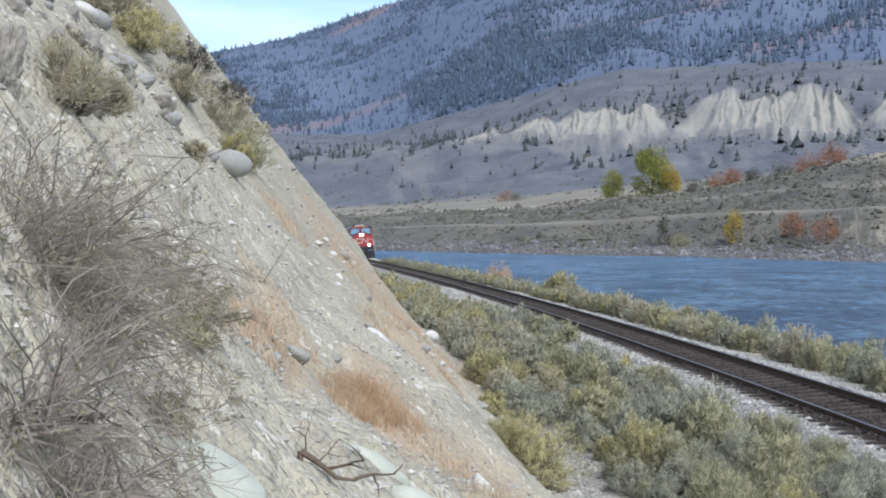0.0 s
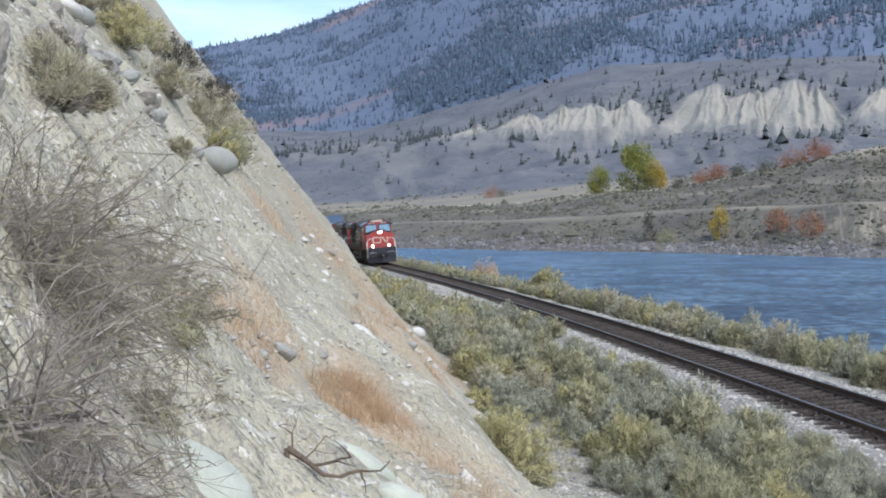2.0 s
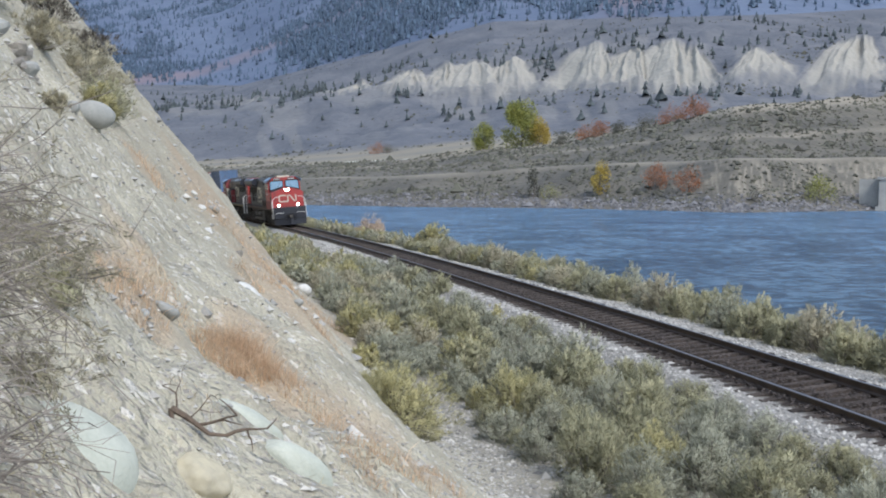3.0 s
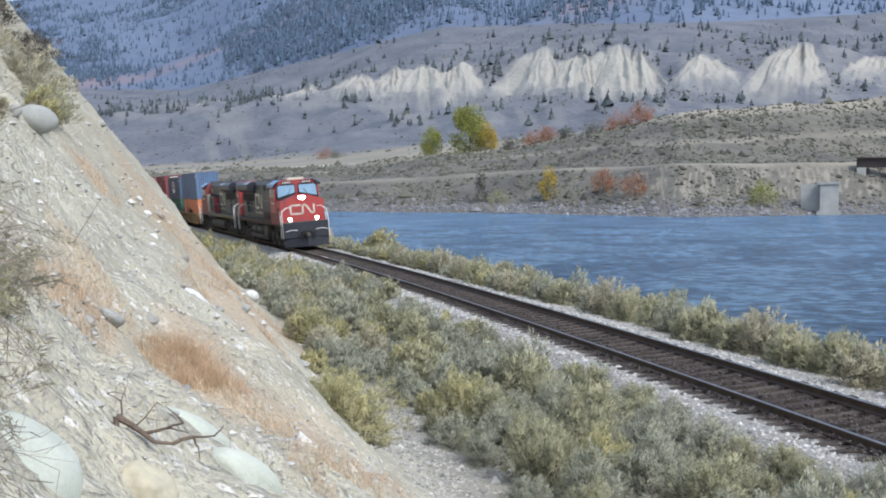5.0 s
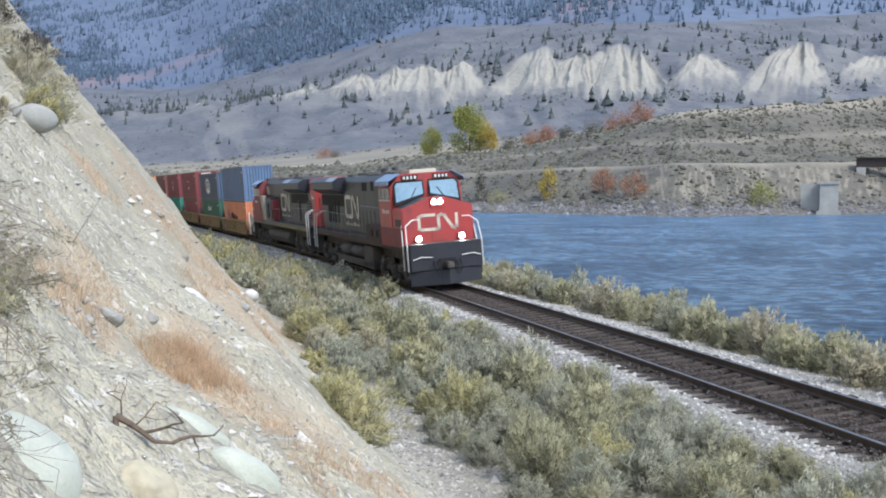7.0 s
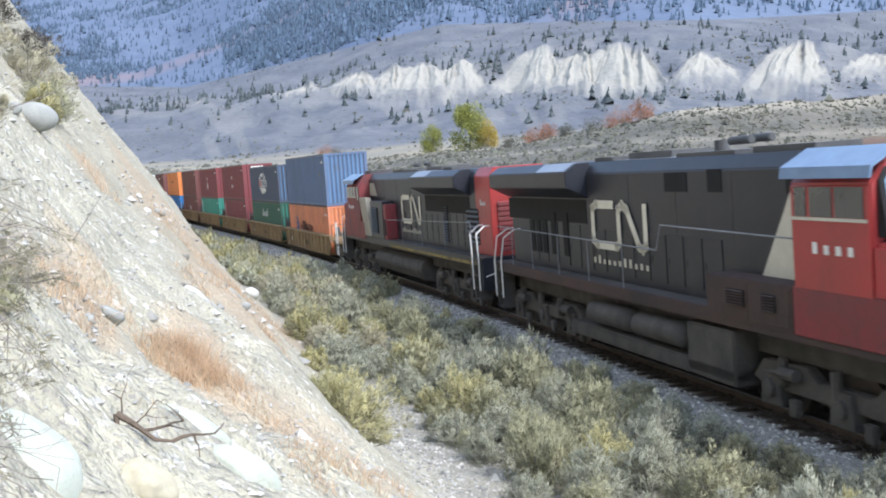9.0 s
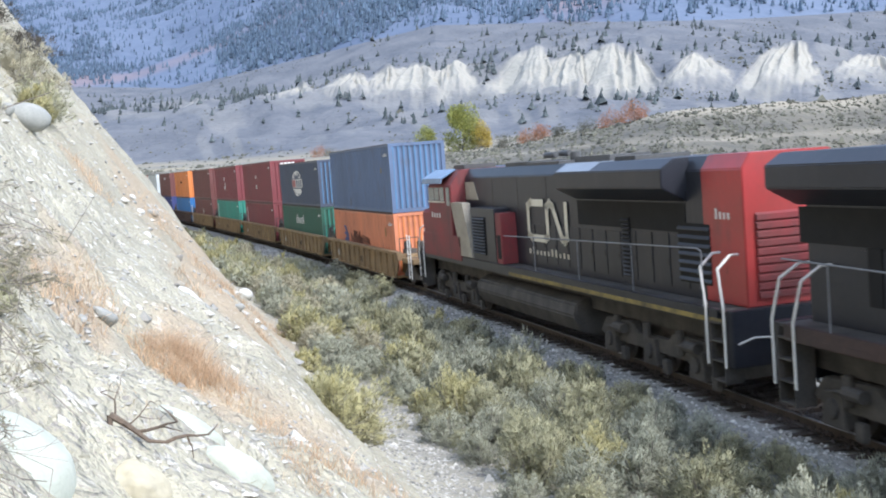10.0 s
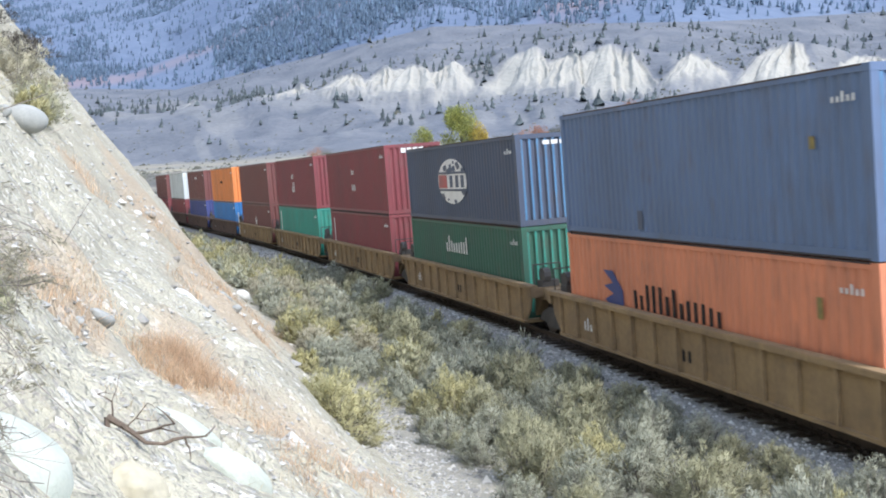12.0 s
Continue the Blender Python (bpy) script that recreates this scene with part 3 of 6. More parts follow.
def bars(parent, x, y0, y1, z0, z1, count, material, name="lettering", seed=1):
    """A row of plain bars in place of writing, on a side wall at x."""
    rn = random.Random(seed)
    sh = Shape()
    w = (y1 - y0) / count
    for i in range(count):
        h = z0 + (z1 - z0) * rn.choice((0.55, 0.62, 0.7, 1.0))
        sh.box(x - 0.006, x + 0.004, y0 + w * (i + 0.30), y0 + w * (i + 0.70), z0, h)
    return tagged(part(name, sh, material, parent), kind="stuff")


def ribbon(parent, x, pts, width, material, name="emblem"):
    """A painted band that runs through points (y, z) on the wall at x."""
    sh = Shape()
    for (y0, z0), (y1, z1) in zip(pts[:-1], pts[1:]):
        d = Vector((y1 - y0, z1 - z0)).normalized()
        n = Vector((-d.y, d.x)) * width / 2
        e = d * width * 0.48
        sh.prism([(y0 - e.x + n.x, z0 - e.y + n.y), (y1 + e.x + n.x, z1 + e.y + n.y), (y1 + e.x - n.x, z1 + e.y - n.y), (y0 - e.x - n.x, z0 - e.y - n.y)], x - 0.006, x + 0.002)
    return part(name, sh, material, parent)


def emblem_points(ya, yb, z0, z1):
    """The band's course: an open hook that runs on into a zigzag; ya is its beginning, yb its end."""
    f = lambda a, b: (ya + (yb - ya) * a, z0 + (z1 - z0) * b)
    return [f(0.40, 1), f(0.08, 1), f(0.0, 0.9), f(0.0, 0.1), f(0.08, 0), f(0.46, 0), f(0.52, 0.08), f(0.52, 0.9), f(0.60, 1), f(0.68, 0.9), f(0.88, 0.06), f(0.94, 0.0), f(1.0, 0.1), f(1.0, 0.95)]


def bogie(parent, yc, axles, half, drop=0.0):
    """A three-axle locomotive bogie: side frames with pedestals, springs and brake gear."""
    frame_ = Shape()
    for sx in (-1, 1):
        x0, x1 = sx * 1.02, sx * 1.22
        prof = [(-half, 0.62), (-half + 0.35, 0.98), (-1.0, 1.02), (-0.7, 0.82), (0.7, 0.82), (1.0, 1.02), (half - 0.35, 0.98), (half, 0.62), (half - 0.5, 0.5), (-half + 0.5, 0.5)]
        frame_.prism([(yc + a, b) for a, b in prof], min(x0, x1), max(x0, x1))
        for a in axles:
            frame_.prism([(yc + a - 0.34, 0.22), (yc + a + 0.34, 0.22), (yc + a + 0.27, 0.8), (yc + a - 0.27, 0.8)], min(sx * 1.05, sx * 1.30), max(sx * 1.05, sx * 1.30))
            frame_.rod((sx * 1.2, yc + a, 0.53), (sx * 1.36, yc + a, 0.53), 0.17, 10)
            frame_.box(*sorted((sx * 1.18, sx * 1.3)), yc + a - 0.8, yc + a - 0.55, 0.12, 0.42)
        for a in (-half * 0.55, half * 0.55, 0):
            frame_.rod((sx * 1.26, yc + a + 0.15, 0.62), (sx * 1.26, yc + a + 0.15, 1.12), 0.10, 8)
    b = part("bogie", frame_, M["grime"], parent, bevel=0.02)
    part("motor_casing", Shape().box(-0.62, 0.62, yc - half + 0.2, yc + half - 0.2, 0.22, 1.05), M["grime"], b)
    for sx in (-1, 1):
        for a in (-half * 0.8, half * 0.42):
            cyl = Shape()
            cyl.rod((sx * 1.33, yc + a, 0.86), (sx * 1.33, yc + a + 0.5, 0.86), 0.11, 10)
            cyl.rod((sx * 1.33, yc + a + 0.5, 0.86), (sx * 1.33, yc + a + 0.85, 0.82), 0.035, 6)
            part("brake_cylinder", cyl, M["grime"], b)
    for a in axles:
        axle(parent, yc + a, 0.52)


def handrail(parent, x, pts, posts, deck, material, name="handrail"):
    sh = Shape()
    sh.line([(x, y, z) for y, z in pts], 0.016)
    ys = [p[0] for p in sorted(pts)]
    zs = [p[1] for p in sorted(pts)]
    for y in posts:
        sh.rod((x, y, deck), (x, y, float(np.interp(y, ys, zs))), 0.014, 6)
    return part(name, sh, material, parent)


def louvre(parent, x, y0, y1, z0, z1, n, material=None, name="louvre"):
    """A grille on a side wall: slanted blades over a plate coloured as the shade within."""
    sx = 1 if x > 0 else -1
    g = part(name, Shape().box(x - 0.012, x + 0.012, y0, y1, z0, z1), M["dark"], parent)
    sh = Shape()
    h = (z1 - z0) / n
    for i in range(n):
        z = z0 + h * (i + 0.5)
        sh.prism_y([(x, z + h * 0.25), (x + sx * 0.05, z - h * 0.15), (x + sx * 0.05, z - h * 0.28), (x, z + h * 0.05)], y0, y1)
    tagged(part("blade_set", sh, material or M["black"], g), kind="stuff")
    return g


def locomotive(name, label, L, reverse):
    """A six-axle diesel locomotive. d runs from its cab end; the cab leads unless it is reversed."""
    loco = thing(name, label, "locomotive", "locomotives at the head of the train")
    f = -1 if reverse else 1
    Yd = lambda d: f * (d - L / 2)
    H = L / 2
    P = lambda n, s, m, par=loco, lab="", bev=0.0, soft=False: part(n, s, m, par, lab, bev, soft)

    def B(x0, x1, d0, d1, z0, z1, sh=None):
        a, b = sorted((Yd(d0), Yd(d1)))
        return (sh or Shape()).box(x0, x1, a, b, z0, z1)

    def PZ(poly, x0, x1, sh=None):
        return (sh or Shape()).prism([(Yd(d), z) for d, z in poly], x0, x1)
    deck = 1.80
    NF, WS, CE = (0.0, 1.05, 3.95) if reverse else (2.85, 4.25, 6.35)   # nose front, windscreen, cab back
    W0, W1 = (1.2, 3.15) if reverse else (4.45, 6.22)
    E0 = NF - 1.45
    HE, E1 = (L - 1.35, L - 0.5) if reverse else (22.2, L + 0.9)   # hood end, rear platform
    # frame, sills and walkway
    P("underframe", B(-1.0, 1.0, E0 + 0.7, E1 - 0.6, 1.02, 1.75), M["grime"])
    for sx in (-1, 1):
        P("side_sill", B(*sorted((sx * 1.42, sx * 1.54)), NF - 0.1, E1 - 1.0, 1.52, deck), M["rusty"] if not reverse else M["black"], bev=0.015)
        P("sill_stripe", B(*sorted((sx * 1.538, sx * 1.545)), 9.4, L - 1.2, 1.545, 1.64), M["yellow"] if reverse else M["rusty"])
    P("walkway", B(-1.5, 1.5, E0 + 0.75, E1 - 0.7, 1.74, 1.79), M["grime"])
    # engine hood
    hood = P("hood", Shape().prism_y([(-1.0, 1.79), (1.0, 1.79), (1.0, 4.35), (0.82, 4.62), (-0.82, 4.62), (-1.0, 4.35)], *sorted((Yd(CE - 0.1), Yd(HE)))), M["black"], bev=0.02)
    roof = Shape()
    for d0, d1, w, z in ((7.0, 9.0, 0.6, 4.74), (9.4, 11.8, 0.75, 4.70), (12.4, 14.6, 0.55, 4.78), (15.2, 16.3, 0.7, 4.72)):
        B(-w, w, d0, d1, 4.58, z, roof)
    roof.rod((0, Yd(11.2), 4.6), (0, Yd(11.2), 4.92), 0.16, 10)
    roof.rod((-0.25, Yd(9.6), 4.88), (-0.25, Yd(10.4), 4.88), 0.09, 8)
    roof.rod((0.2, Yd(9.6), 4.9), (0.2, Yd(10.3), 4.9), 0.09, 8)
    P("roof_equipment", roof, M["roof"], hood, bev=0.015)
    # thin sheet coloured like sky reflected on the hood top
    P("roof_panel", B(-0.78, 0.78, 12.0, 14.9, 4.622, 4.634), M["roof_sky_sheen"], hood)
    # radiator wings over the end of the hood
    w0, w1 = (13.4, 19.2) if reverse else (16.2, 22.5)
    wing = Shape()
    for sx in (-1, 1):
        a, b = sorted((Yd(w0), Yd(w1)))
        wing.prism_y([(sx * 0.9, 4.62), (sx * 1.25, 4.62), (sx * 1.56, 4.42), (sx * 1.56, 4.04), (sx * 0.98, 3.72)], a, b)
    rad = P("radiator_wing", wing, M["black"], bev=0.02)
    # the same painted sky sheen on the radiator wings
    for sx in (-1, 1):
        P("radiator_top_panel", Shape().prism_y([(sx * 0.93, 4.628), (sx * 1.25, 4.628), (sx * 1.54, 4.442), (sx * 1.54, 4.437), (sx * 1.25, 4.618)], *sorted((Yd(w0 + 0.15), Yd(w0 + 2.2)))), M["roof_sky_sheen"], rad, "thin pale sheet coloured as sky reflected on the roof")
    # near-black strip painted as the shade below the wing's overhang
    shade = Shape()
    for sx in (-1, 1):
        B(*sorted((sx * 0.99, sx * 1.012)), w0 + 0.1, w1 - 0.1, 3.1, 3.70, shade)
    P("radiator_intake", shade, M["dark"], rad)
    # hood doors, seams and louvres
    d = 9.6
    while d < L - 2.2:
        for sx in (-1, 1):
            door = P("hood_door", B(*sorted((sx * 1.0, sx * 1.018)), d, d + 0.74, 1.95, 3.0 if d < 16 else 3.05), M["black"], hood, bev=0.005)
            if not (not reverse and d > 17):
                P("door_latch", B(*sorted((sx * 1.018, sx * 1.03)), d + 0.64, d + 0.67, 2.38, 2.52), M["grime"], door)
        d += 0.80
    d = CE + 0.5
    while d < L - 2.0:
        for sx in (-1, 1):
            P("panel_seam", B(*sorted((sx * 1.0, sx * 1.006)), d, d + 0.03, 3.05, 4.3), M["grime"], hood)
        d += 2.3
    for sx in (-1, 1):
        x = sx * 1.02
        if reverse:
            louvre(hood, x, *sorted((Yd(L - 2.5), Yd(L - 3.8))), 2.1, 3.3, 7)
            louvre(hood, x, *sorted((Yd(L - 6.1), Yd(L - 6.5))), 2.0, 3.35, 14)
            louvre(loco, sx * 1.515, *sorted((Yd(6.15), Yd(7.35))), 2.0, 3.15, 12)
        else:
            for a, b, c, e in ((10.9, 11.9, 3.92, 4.32), (9.5, 10.05, 3.92, 4.36), (6.6, 7.3, 3.9, 4.40)):
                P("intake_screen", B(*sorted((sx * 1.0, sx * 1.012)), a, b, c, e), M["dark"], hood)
            # flat plates on the wall, coloured as the shade inside access openings
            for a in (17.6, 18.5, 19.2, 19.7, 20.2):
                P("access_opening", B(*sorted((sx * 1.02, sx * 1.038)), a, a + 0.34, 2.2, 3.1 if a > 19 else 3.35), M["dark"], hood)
    # emblem and writing
    for sx in (-1, 1):
        x = sx * 1.036 if sx < 0 else 1.040
        e0, e1 = (L - 12.65, L - 9.85) if reverse else (15.85, 12.9)
        ya, yb = Yd(e0), Yd(e1)
        if ya < yb:
            ya, yb = yb, ya
        if sx > 0:
            ya, yb = yb, ya
        ribbon(hood, x, emblem_points(ya, yb, 2.62, 3.60), 0.20, M["letter"])
        bars(hood, x, min(ya, yb) - 0.15, max(ya, yb) + 0.15, 2.16, 2.36, 11, M["cream"], "web_lettering", 4)
    # cab, nose and windows
    red = M["red_worn"] if reverse else M["red"]
    cab = P("cab", Shape().prism_y([(-1.55, 1.80), (1.55, 1.80), (1.55, 4.10), (1.15, 4.62), (-1.15, 4.62), (-1.55, 4.10)], *sorted((Yd(WS + 0.05), Yd(CE)))), red, bev=0.03)
    nose = P("nose", Shape().prism_y([(-1.52, 1.68), (1.52, 1.68), (1.52, 3.22), (0.38, 3.60), (-0.38, 3.60), (-1.52, 3.22)], *sorted((Yd(NF), Yd(WS + 0.3)))), red, bev=0.05)
    for sx in (-1, 1):
        P("anti_glare_panel", Shape().prism_y([(sx * 0.42, 3.591), (sx * 1.40, 3.264), (sx * 1.40, 3.272), (sx * 0.42, 3.599)], *sorted((Yd(NF + 0.12), Yd(WS + 0.02)))), M["black"], nose, "black anti-glare panel")
    P("lower_body", B(-1.56, 1.56, NF + 0.05, 4.8 if reverse else 6.4, 1.64, 2.46), M["red_worn"], bev=0.02)
    if not reverse:
        P("battery_box", B(-1.555, 1.555, 6.4, 9.3, 1.64, 2.44), M["rusty"], bev=0.02)
        for sx in (-1, 1):
            P("box_door", B(*sorted((sx * 1.555, sx * 1.568)), 6.5, 7.75, 1.72, 2.38), M["rusty"], bev=0.006)
            P("box_door", B(*sorted((sx * 1.555, sx * 1.568)), 7.82, 9.2, 1.72, 2.38), M["rusty"], bev=0.006)
    for sx in (-1, 1):
        xs = sorted((sx * 1.548, sx * 1.562))
        for a, b in ((W0, W0 + 0.70), (W0 + 0.77, W0 + 1.35), (W0 + 1.45, W1)):
            P("side_window", B(*xs, a, b, 3.60, 4.06), M["glass"], cab)
        P("window_frame", B(*sorted((sx * 1.552, sx * 1.575)), W0 - 0.07, W1 + 0.06, 3.54, 3.59), M["cream"], cab)
        P("window_shade", Shape().prism_y([(sx * 1.12, 4.63), (sx * 1.62, 4.36), (sx * 1.64, 4.33), (sx * 1.67, 4.20), (sx * 1.69, 4.20), (sx * 1.66, 4.38), (sx * 1.14, 4.66)], *sorted((Yd(W0 - 0.35), Yd(W1 + 0.2)))), M["visor"], cab, "pale blue sloping sunshade")
        if reverse:
            P("cream_panel", PZ([(4.76, 1.83), (6.0, 1.83), (5.25, 3.56), (3.92, 3.56)], *sorted((sx * 1.30, sx * 1.560))), M["cream_dull"])
            P("upper_cream_panel", PZ([(3.97, 3.62), (5.3, 3.62), (4.9, 4.2), (3.97, 4.2)], *sorted((sx * 1.0, sx * 1.02))), M["cream_dull"])
            P("door_window", B(*sorted((sx * 1.552, sx * 1.566)), 3.45, 3.85, 3.45, 4.06), M["glass"], cab)
        else:
            P("cream_panel", PZ([(6.36, 2.40), (8.15, 2.40), (7.0, 4.12), (6.36, 4.12)], *sorted((sx * 1.02, sx * 1.05))), M["cream"])
        bars(cab, sx * 1.556, *sorted((Yd(1.35) if reverse else Yd(4.65), Yd(2.63) if reverse else Yd(5.86))), 3.02, 3.28, 4, M["white"], "number_bars", 2)
        if reverse:
            P("equipment_cabinet", B(*sorted((sx * 1.0, sx * 1.50)), 5.9, 8.25, 1.80, 3.42), M["black"], bev=0.02)
            P("red_box", B(*sorted((sx * 1.0, sx * 1.48)), 8.25, 8.78, 1.80, 3.30), M["red_worn"], bev=0.02)
            # flat plate coloured as the shade inside the box's opening
            P("step_opening", B(*sorted((sx * 1.476, sx * 1.486)), 8.36, 8.68, 1.95, 2.65), M["dark"])
        else:
            louvre(loco, sx * 1.58, *sorted((Yd(7.9), Yd(8.5))), 1.95, 2.25, 6, M["rusty"])
            louvre(loco, sx * 1.58, *sorted((Yd(6.9), Yd(7.3))), 1.95, 2.25, 6, M["rusty"])
    def pane(poly, fwd):
        """A sloping pane of (x, z) corners in the cab's front, fwd metres proud."""
        n_ = len(poly)
        vs = [(px, Yd(WS - 0.10 - fwd + (pz - 3.70) * 0.23), pz) for px, pz in poly] + [(px, Yd(WS + 0.2), pz) for px, pz in poly]
        return Shape().add(vs, [tuple(range(n_)), tuple(range(n_, 2 * n_))[::-1]] + [(i, (i + 1) % n_, n_ + (i + 1) % n_, n_ + i) for i in range(n_)])

    for sx in (-1, 1):
        P("windscreen_frame", pane([(sx * 0.10, 3.68), (sx * 1.44, 3.33), (sx * 1.42, 4.16), (sx * 1.30, 4.34), (sx * 0.10, 4.34)], 0.0), M["dark"], cab)
        P("windscreen", pane([(sx * 0.16, 3.76), (sx * 1.36, 3.47), (sx * 1.34, 4.14), (sx * 1.24, 4.27), (sx * 0.16, 4.27)], 0.015), M["windscreen"], cab)
        P("wiper", Shape().rod((sx * 0.75, Yd(WS - 0.19), 3.56), (sx * 0.45, Yd(WS - 0.07), 4.02), 0.014, 5), M["dark"], cab)
        P("number_board", PZ([(WS - 0.02, 4.36), (WS + 0.2, 4.36), (WS + 0.2, 4.56), (WS - 0.02, 4.56)], *sorted((sx * 0.35, sx * 1.02))), M["dark"], cab)
        nb = Shape()
        for i in range(4):
            cx = sx * 0.685 - 0.24 + i * 0.16
            PZ([(WS - 0.028, 4.40), (WS - 0.015, 4.40), (WS - 0.015, 4.52), (WS - 0.028, 4.52)], cx - 0.04, cx + 0.04, nb)
        tagged(P("number_bars", nb, M["white"], cab), kind="stuff")
    P("cab_roof_unit", B(-0.6, 0.6, WS + 0.25, WS + 1.5, 4.6, 4.78), M["cream"] if not reverse else M["roof"], cab, bev=0.03)
    # lamps on the nose
    head = P("headlight_box", B(-0.30, 0.30, NF - 0.06, NF + 0.4, 3.20, 3.60), red, nose, bev=0.03)
    if not reverse:
        for x in (-0.12, 0.12):
            P("headlight", Shape().rod((x, Yd(NF - 0.06), 3.42), (x, Yd(NF - 0.08), 3.42), 0.10, 14), M["lamp"], head, "lit white headlight")
        for x in (-0.92, 0.92):
            hd = P("ditch_light", Shape().rod((x, Yd(NF), 1.98), (x, Yd(NF - 0.2), 1.98), 0.13, 14), M["grime"])
            P("lens", Shape().rod((x, Yd(NF - 0.19), 1.98), (x, Yd(NF - 0.215), 1.98), 0.105, 14), M["lamp"], hd, "lit white ditch light")
        # painted band across the nose front
        sh = Shape()
        yf = Yd(NF)
        pts = [(-x, z) for x, z in emblem_points(0.80, -0.80, 2.32, 2.90)]
        for (x0, z0), (x1, z1) in zip(pts[:-1], pts[1:]):
            dv = Vector((x1 - x0, z1 - z0)).normalized()
            nv, ev = Vector((-dv.y, dv.x)) * 0.06, dv * 0.055
            sh.prism_y([(x0 - ev.x + nv.x, z0 - ev.y + nv.y), (x1 + ev.x + nv.x, z1 + ev.y + nv.y), (x1 + ev.x - nv.x, z1 + ev.y - nv.y), (x0 - ev.x - nv.x, z0 - ev.y - nv.y)], yf - 0.008, yf + 0.004)
        P("nose_emblem", sh, M["cream"], nose)
        P("nose_door", PZ([(NF - 0.02, 1.85), (NF + 0.05, 1.85), (NF + 0.05, 2.2), (NF - 0.02, 2.2)], -0.28, 0.28), red, nose, bev=0.005)
        P("side_panel", B(-1.528, -1.52, NF + 0.15, NF + 1.05, 2.50, 2.80), M["grime"], nose)
    # end platforms, plough, steps, coupler
    for e, far in ((E0, False), (E1, True)):
        s = 1 if not far else -1
        Z = lambda d: e + s * d
        plate = P("end_plate", PZ([(Z(0.55), 0.75), (Z(0.78), 0.75), (Z(0.78), 1.80), (Z(0.55), 1.80)], -1.5, 1.5), M["black"], bev=0.02)
        for sx in (-1, 1):
            P("uncoupling_lever", Shape().line([(sx * 1.42, Yd(Z(0.50)), 1.20), (sx * 1.1, Yd(Z(0.48)), 1.30), (sx * 0.62, Yd(Z(0.48)), 1.26)], 0.020), M["white"], plate, "white-painted uncoupling lever")
        P("coupler_pocket", PZ([(Z(0.50), 0.68), (Z(0.56), 0.68), (Z(0.56), 1.18), (Z(0.50), 1.18)], -0.34, 0.34), M["dark"], plate, bev=0.01)
        if not far and not reverse:
            P("plough", Shape().prism_z([(-1.5, Yd(E0 + 0.75)), (0, Yd(E0 + 0.30)), (1.5, Yd(E0 + 0.75)), (1.5, Yd(E0 + 0.85)), (0, Yd(E0 + 0.42)), (-1.5, Yd(E0 + 0.85))], 0.14, 0.72), M["black"], bev=0.015)
        P("coupler", PZ([(Z(0.0), 0.80), (Z(0.8), 0.80), (Z(0.8), 1.05), (Z(0.0), 1.05)], -0.14, 0.14), M["grime"], bev=0.04)
        for x in (-0.55, -0.4, 0.4, 0.55):
            P("brake_hose", Shape().line([(x, Yd(Z(0.55)), 1.1), (x, Yd(Z(0.30)), 0.85), (x * 0.8, Yd(Z(0.25)), 0.55)], 0.025), M["dark"])
        for sx in (-1, 1):
            st = Shape()
            for i, z in enumerate((0.45, 0.82, 1.19, 1.55)):
                B(*sorted((sx * 1.18, sx * 1.55)), Z(0.80), Z(1.28), z, z + 0.03, st)
            for dd in (0.80, 1.27):
                B(*sorted((sx * 1.17, sx * 1.55)), Z(dd), Z(dd + 0.02), 0.42, 1.78, st)
            B(*sorted((sx * 1.15, sx * 1.17)), Z(0.8), Z(1.29), 0.42, 1.78, st)
            P("steps", st, M["grime"])
            for dd in (0.72, 1.36):
                r_ = Shape().line([(sx * 1.57, Yd(Z(dd)), 0.75), (sx * 1.57, Yd(Z(dd)), 1.85), (sx * 1.52, Yd(Z(dd + 0.22)), 2.55), (sx * 1.2, Yd(Z(dd + 0.3)), 2.78), (sx * 0.9, Yd(Z(dd + 0.3)), 2.78)], 0.026)
                P("grab_rail", r_, M["white"], lab="white-painted grab rail")
    # rear wall of the hood
    if reverse:
        P("end_cap", Shape().prism_y([(-1.03, 1.80), (1.03, 1.80), (1.03, 4.36), (0.84, 4.64), (-0.84, 4.64), (-1.03, 4.36)], *sorted((Yd(L - 2.75), Yd(L - 1.25)))), M["red"], lab="bright red hood end", bev=0.02)
        for sx in (-1, 1):
            bars(loco, sx * 1.038, *sorted((Yd(L - 1.7), Yd(L - 2.3))), 3.42, 3.62, 4, M["white"], "number_bars", 3)
        lv = Shape()
        for i in range(10):
            PZ([(L - 1.25, 2.0 + i * 0.16), (L - 1.19, 1.96 + i * 0.16), (L - 1.19, 2.06 + i * 0.16), (L - 1.25, 2.10 + i * 0.16)], -0.8, 0.8, lv)
        P("end_louvre", lv, M["red_worn"])
    # long walkway handrails
    for sx in (-1, 1):
        if reverse:
            pts = [(Yd(9.05), 2.66), (Yd(L - 2.2), 2.90), (Yd(L - 2.05), 2.85), (Yd(L - 2.05), 1.1)]
            posts = [Yd(d_) for d_ in (11.5, 14.5, 17.5)]
        else:
            pts = [(Yd(6.4), 3.22), (Yd(11.2), 3.28), (Yd(11.45), 2.75), (Yd(L - 0.1), 2.88)]
            posts = [Yd(d_) for d_ in (13.2, 15.2, 17.2, 19.2, 20.9)]
        handrail(loco, sx * 1.50, pts, posts, 1.8, M["rail_grey"])
    # fuel tank, reservoirs and bogies
    t0, t1 = 8.5, 16.6
    if reverse:
        t0, t1 = L - 16.6, L - 8.6
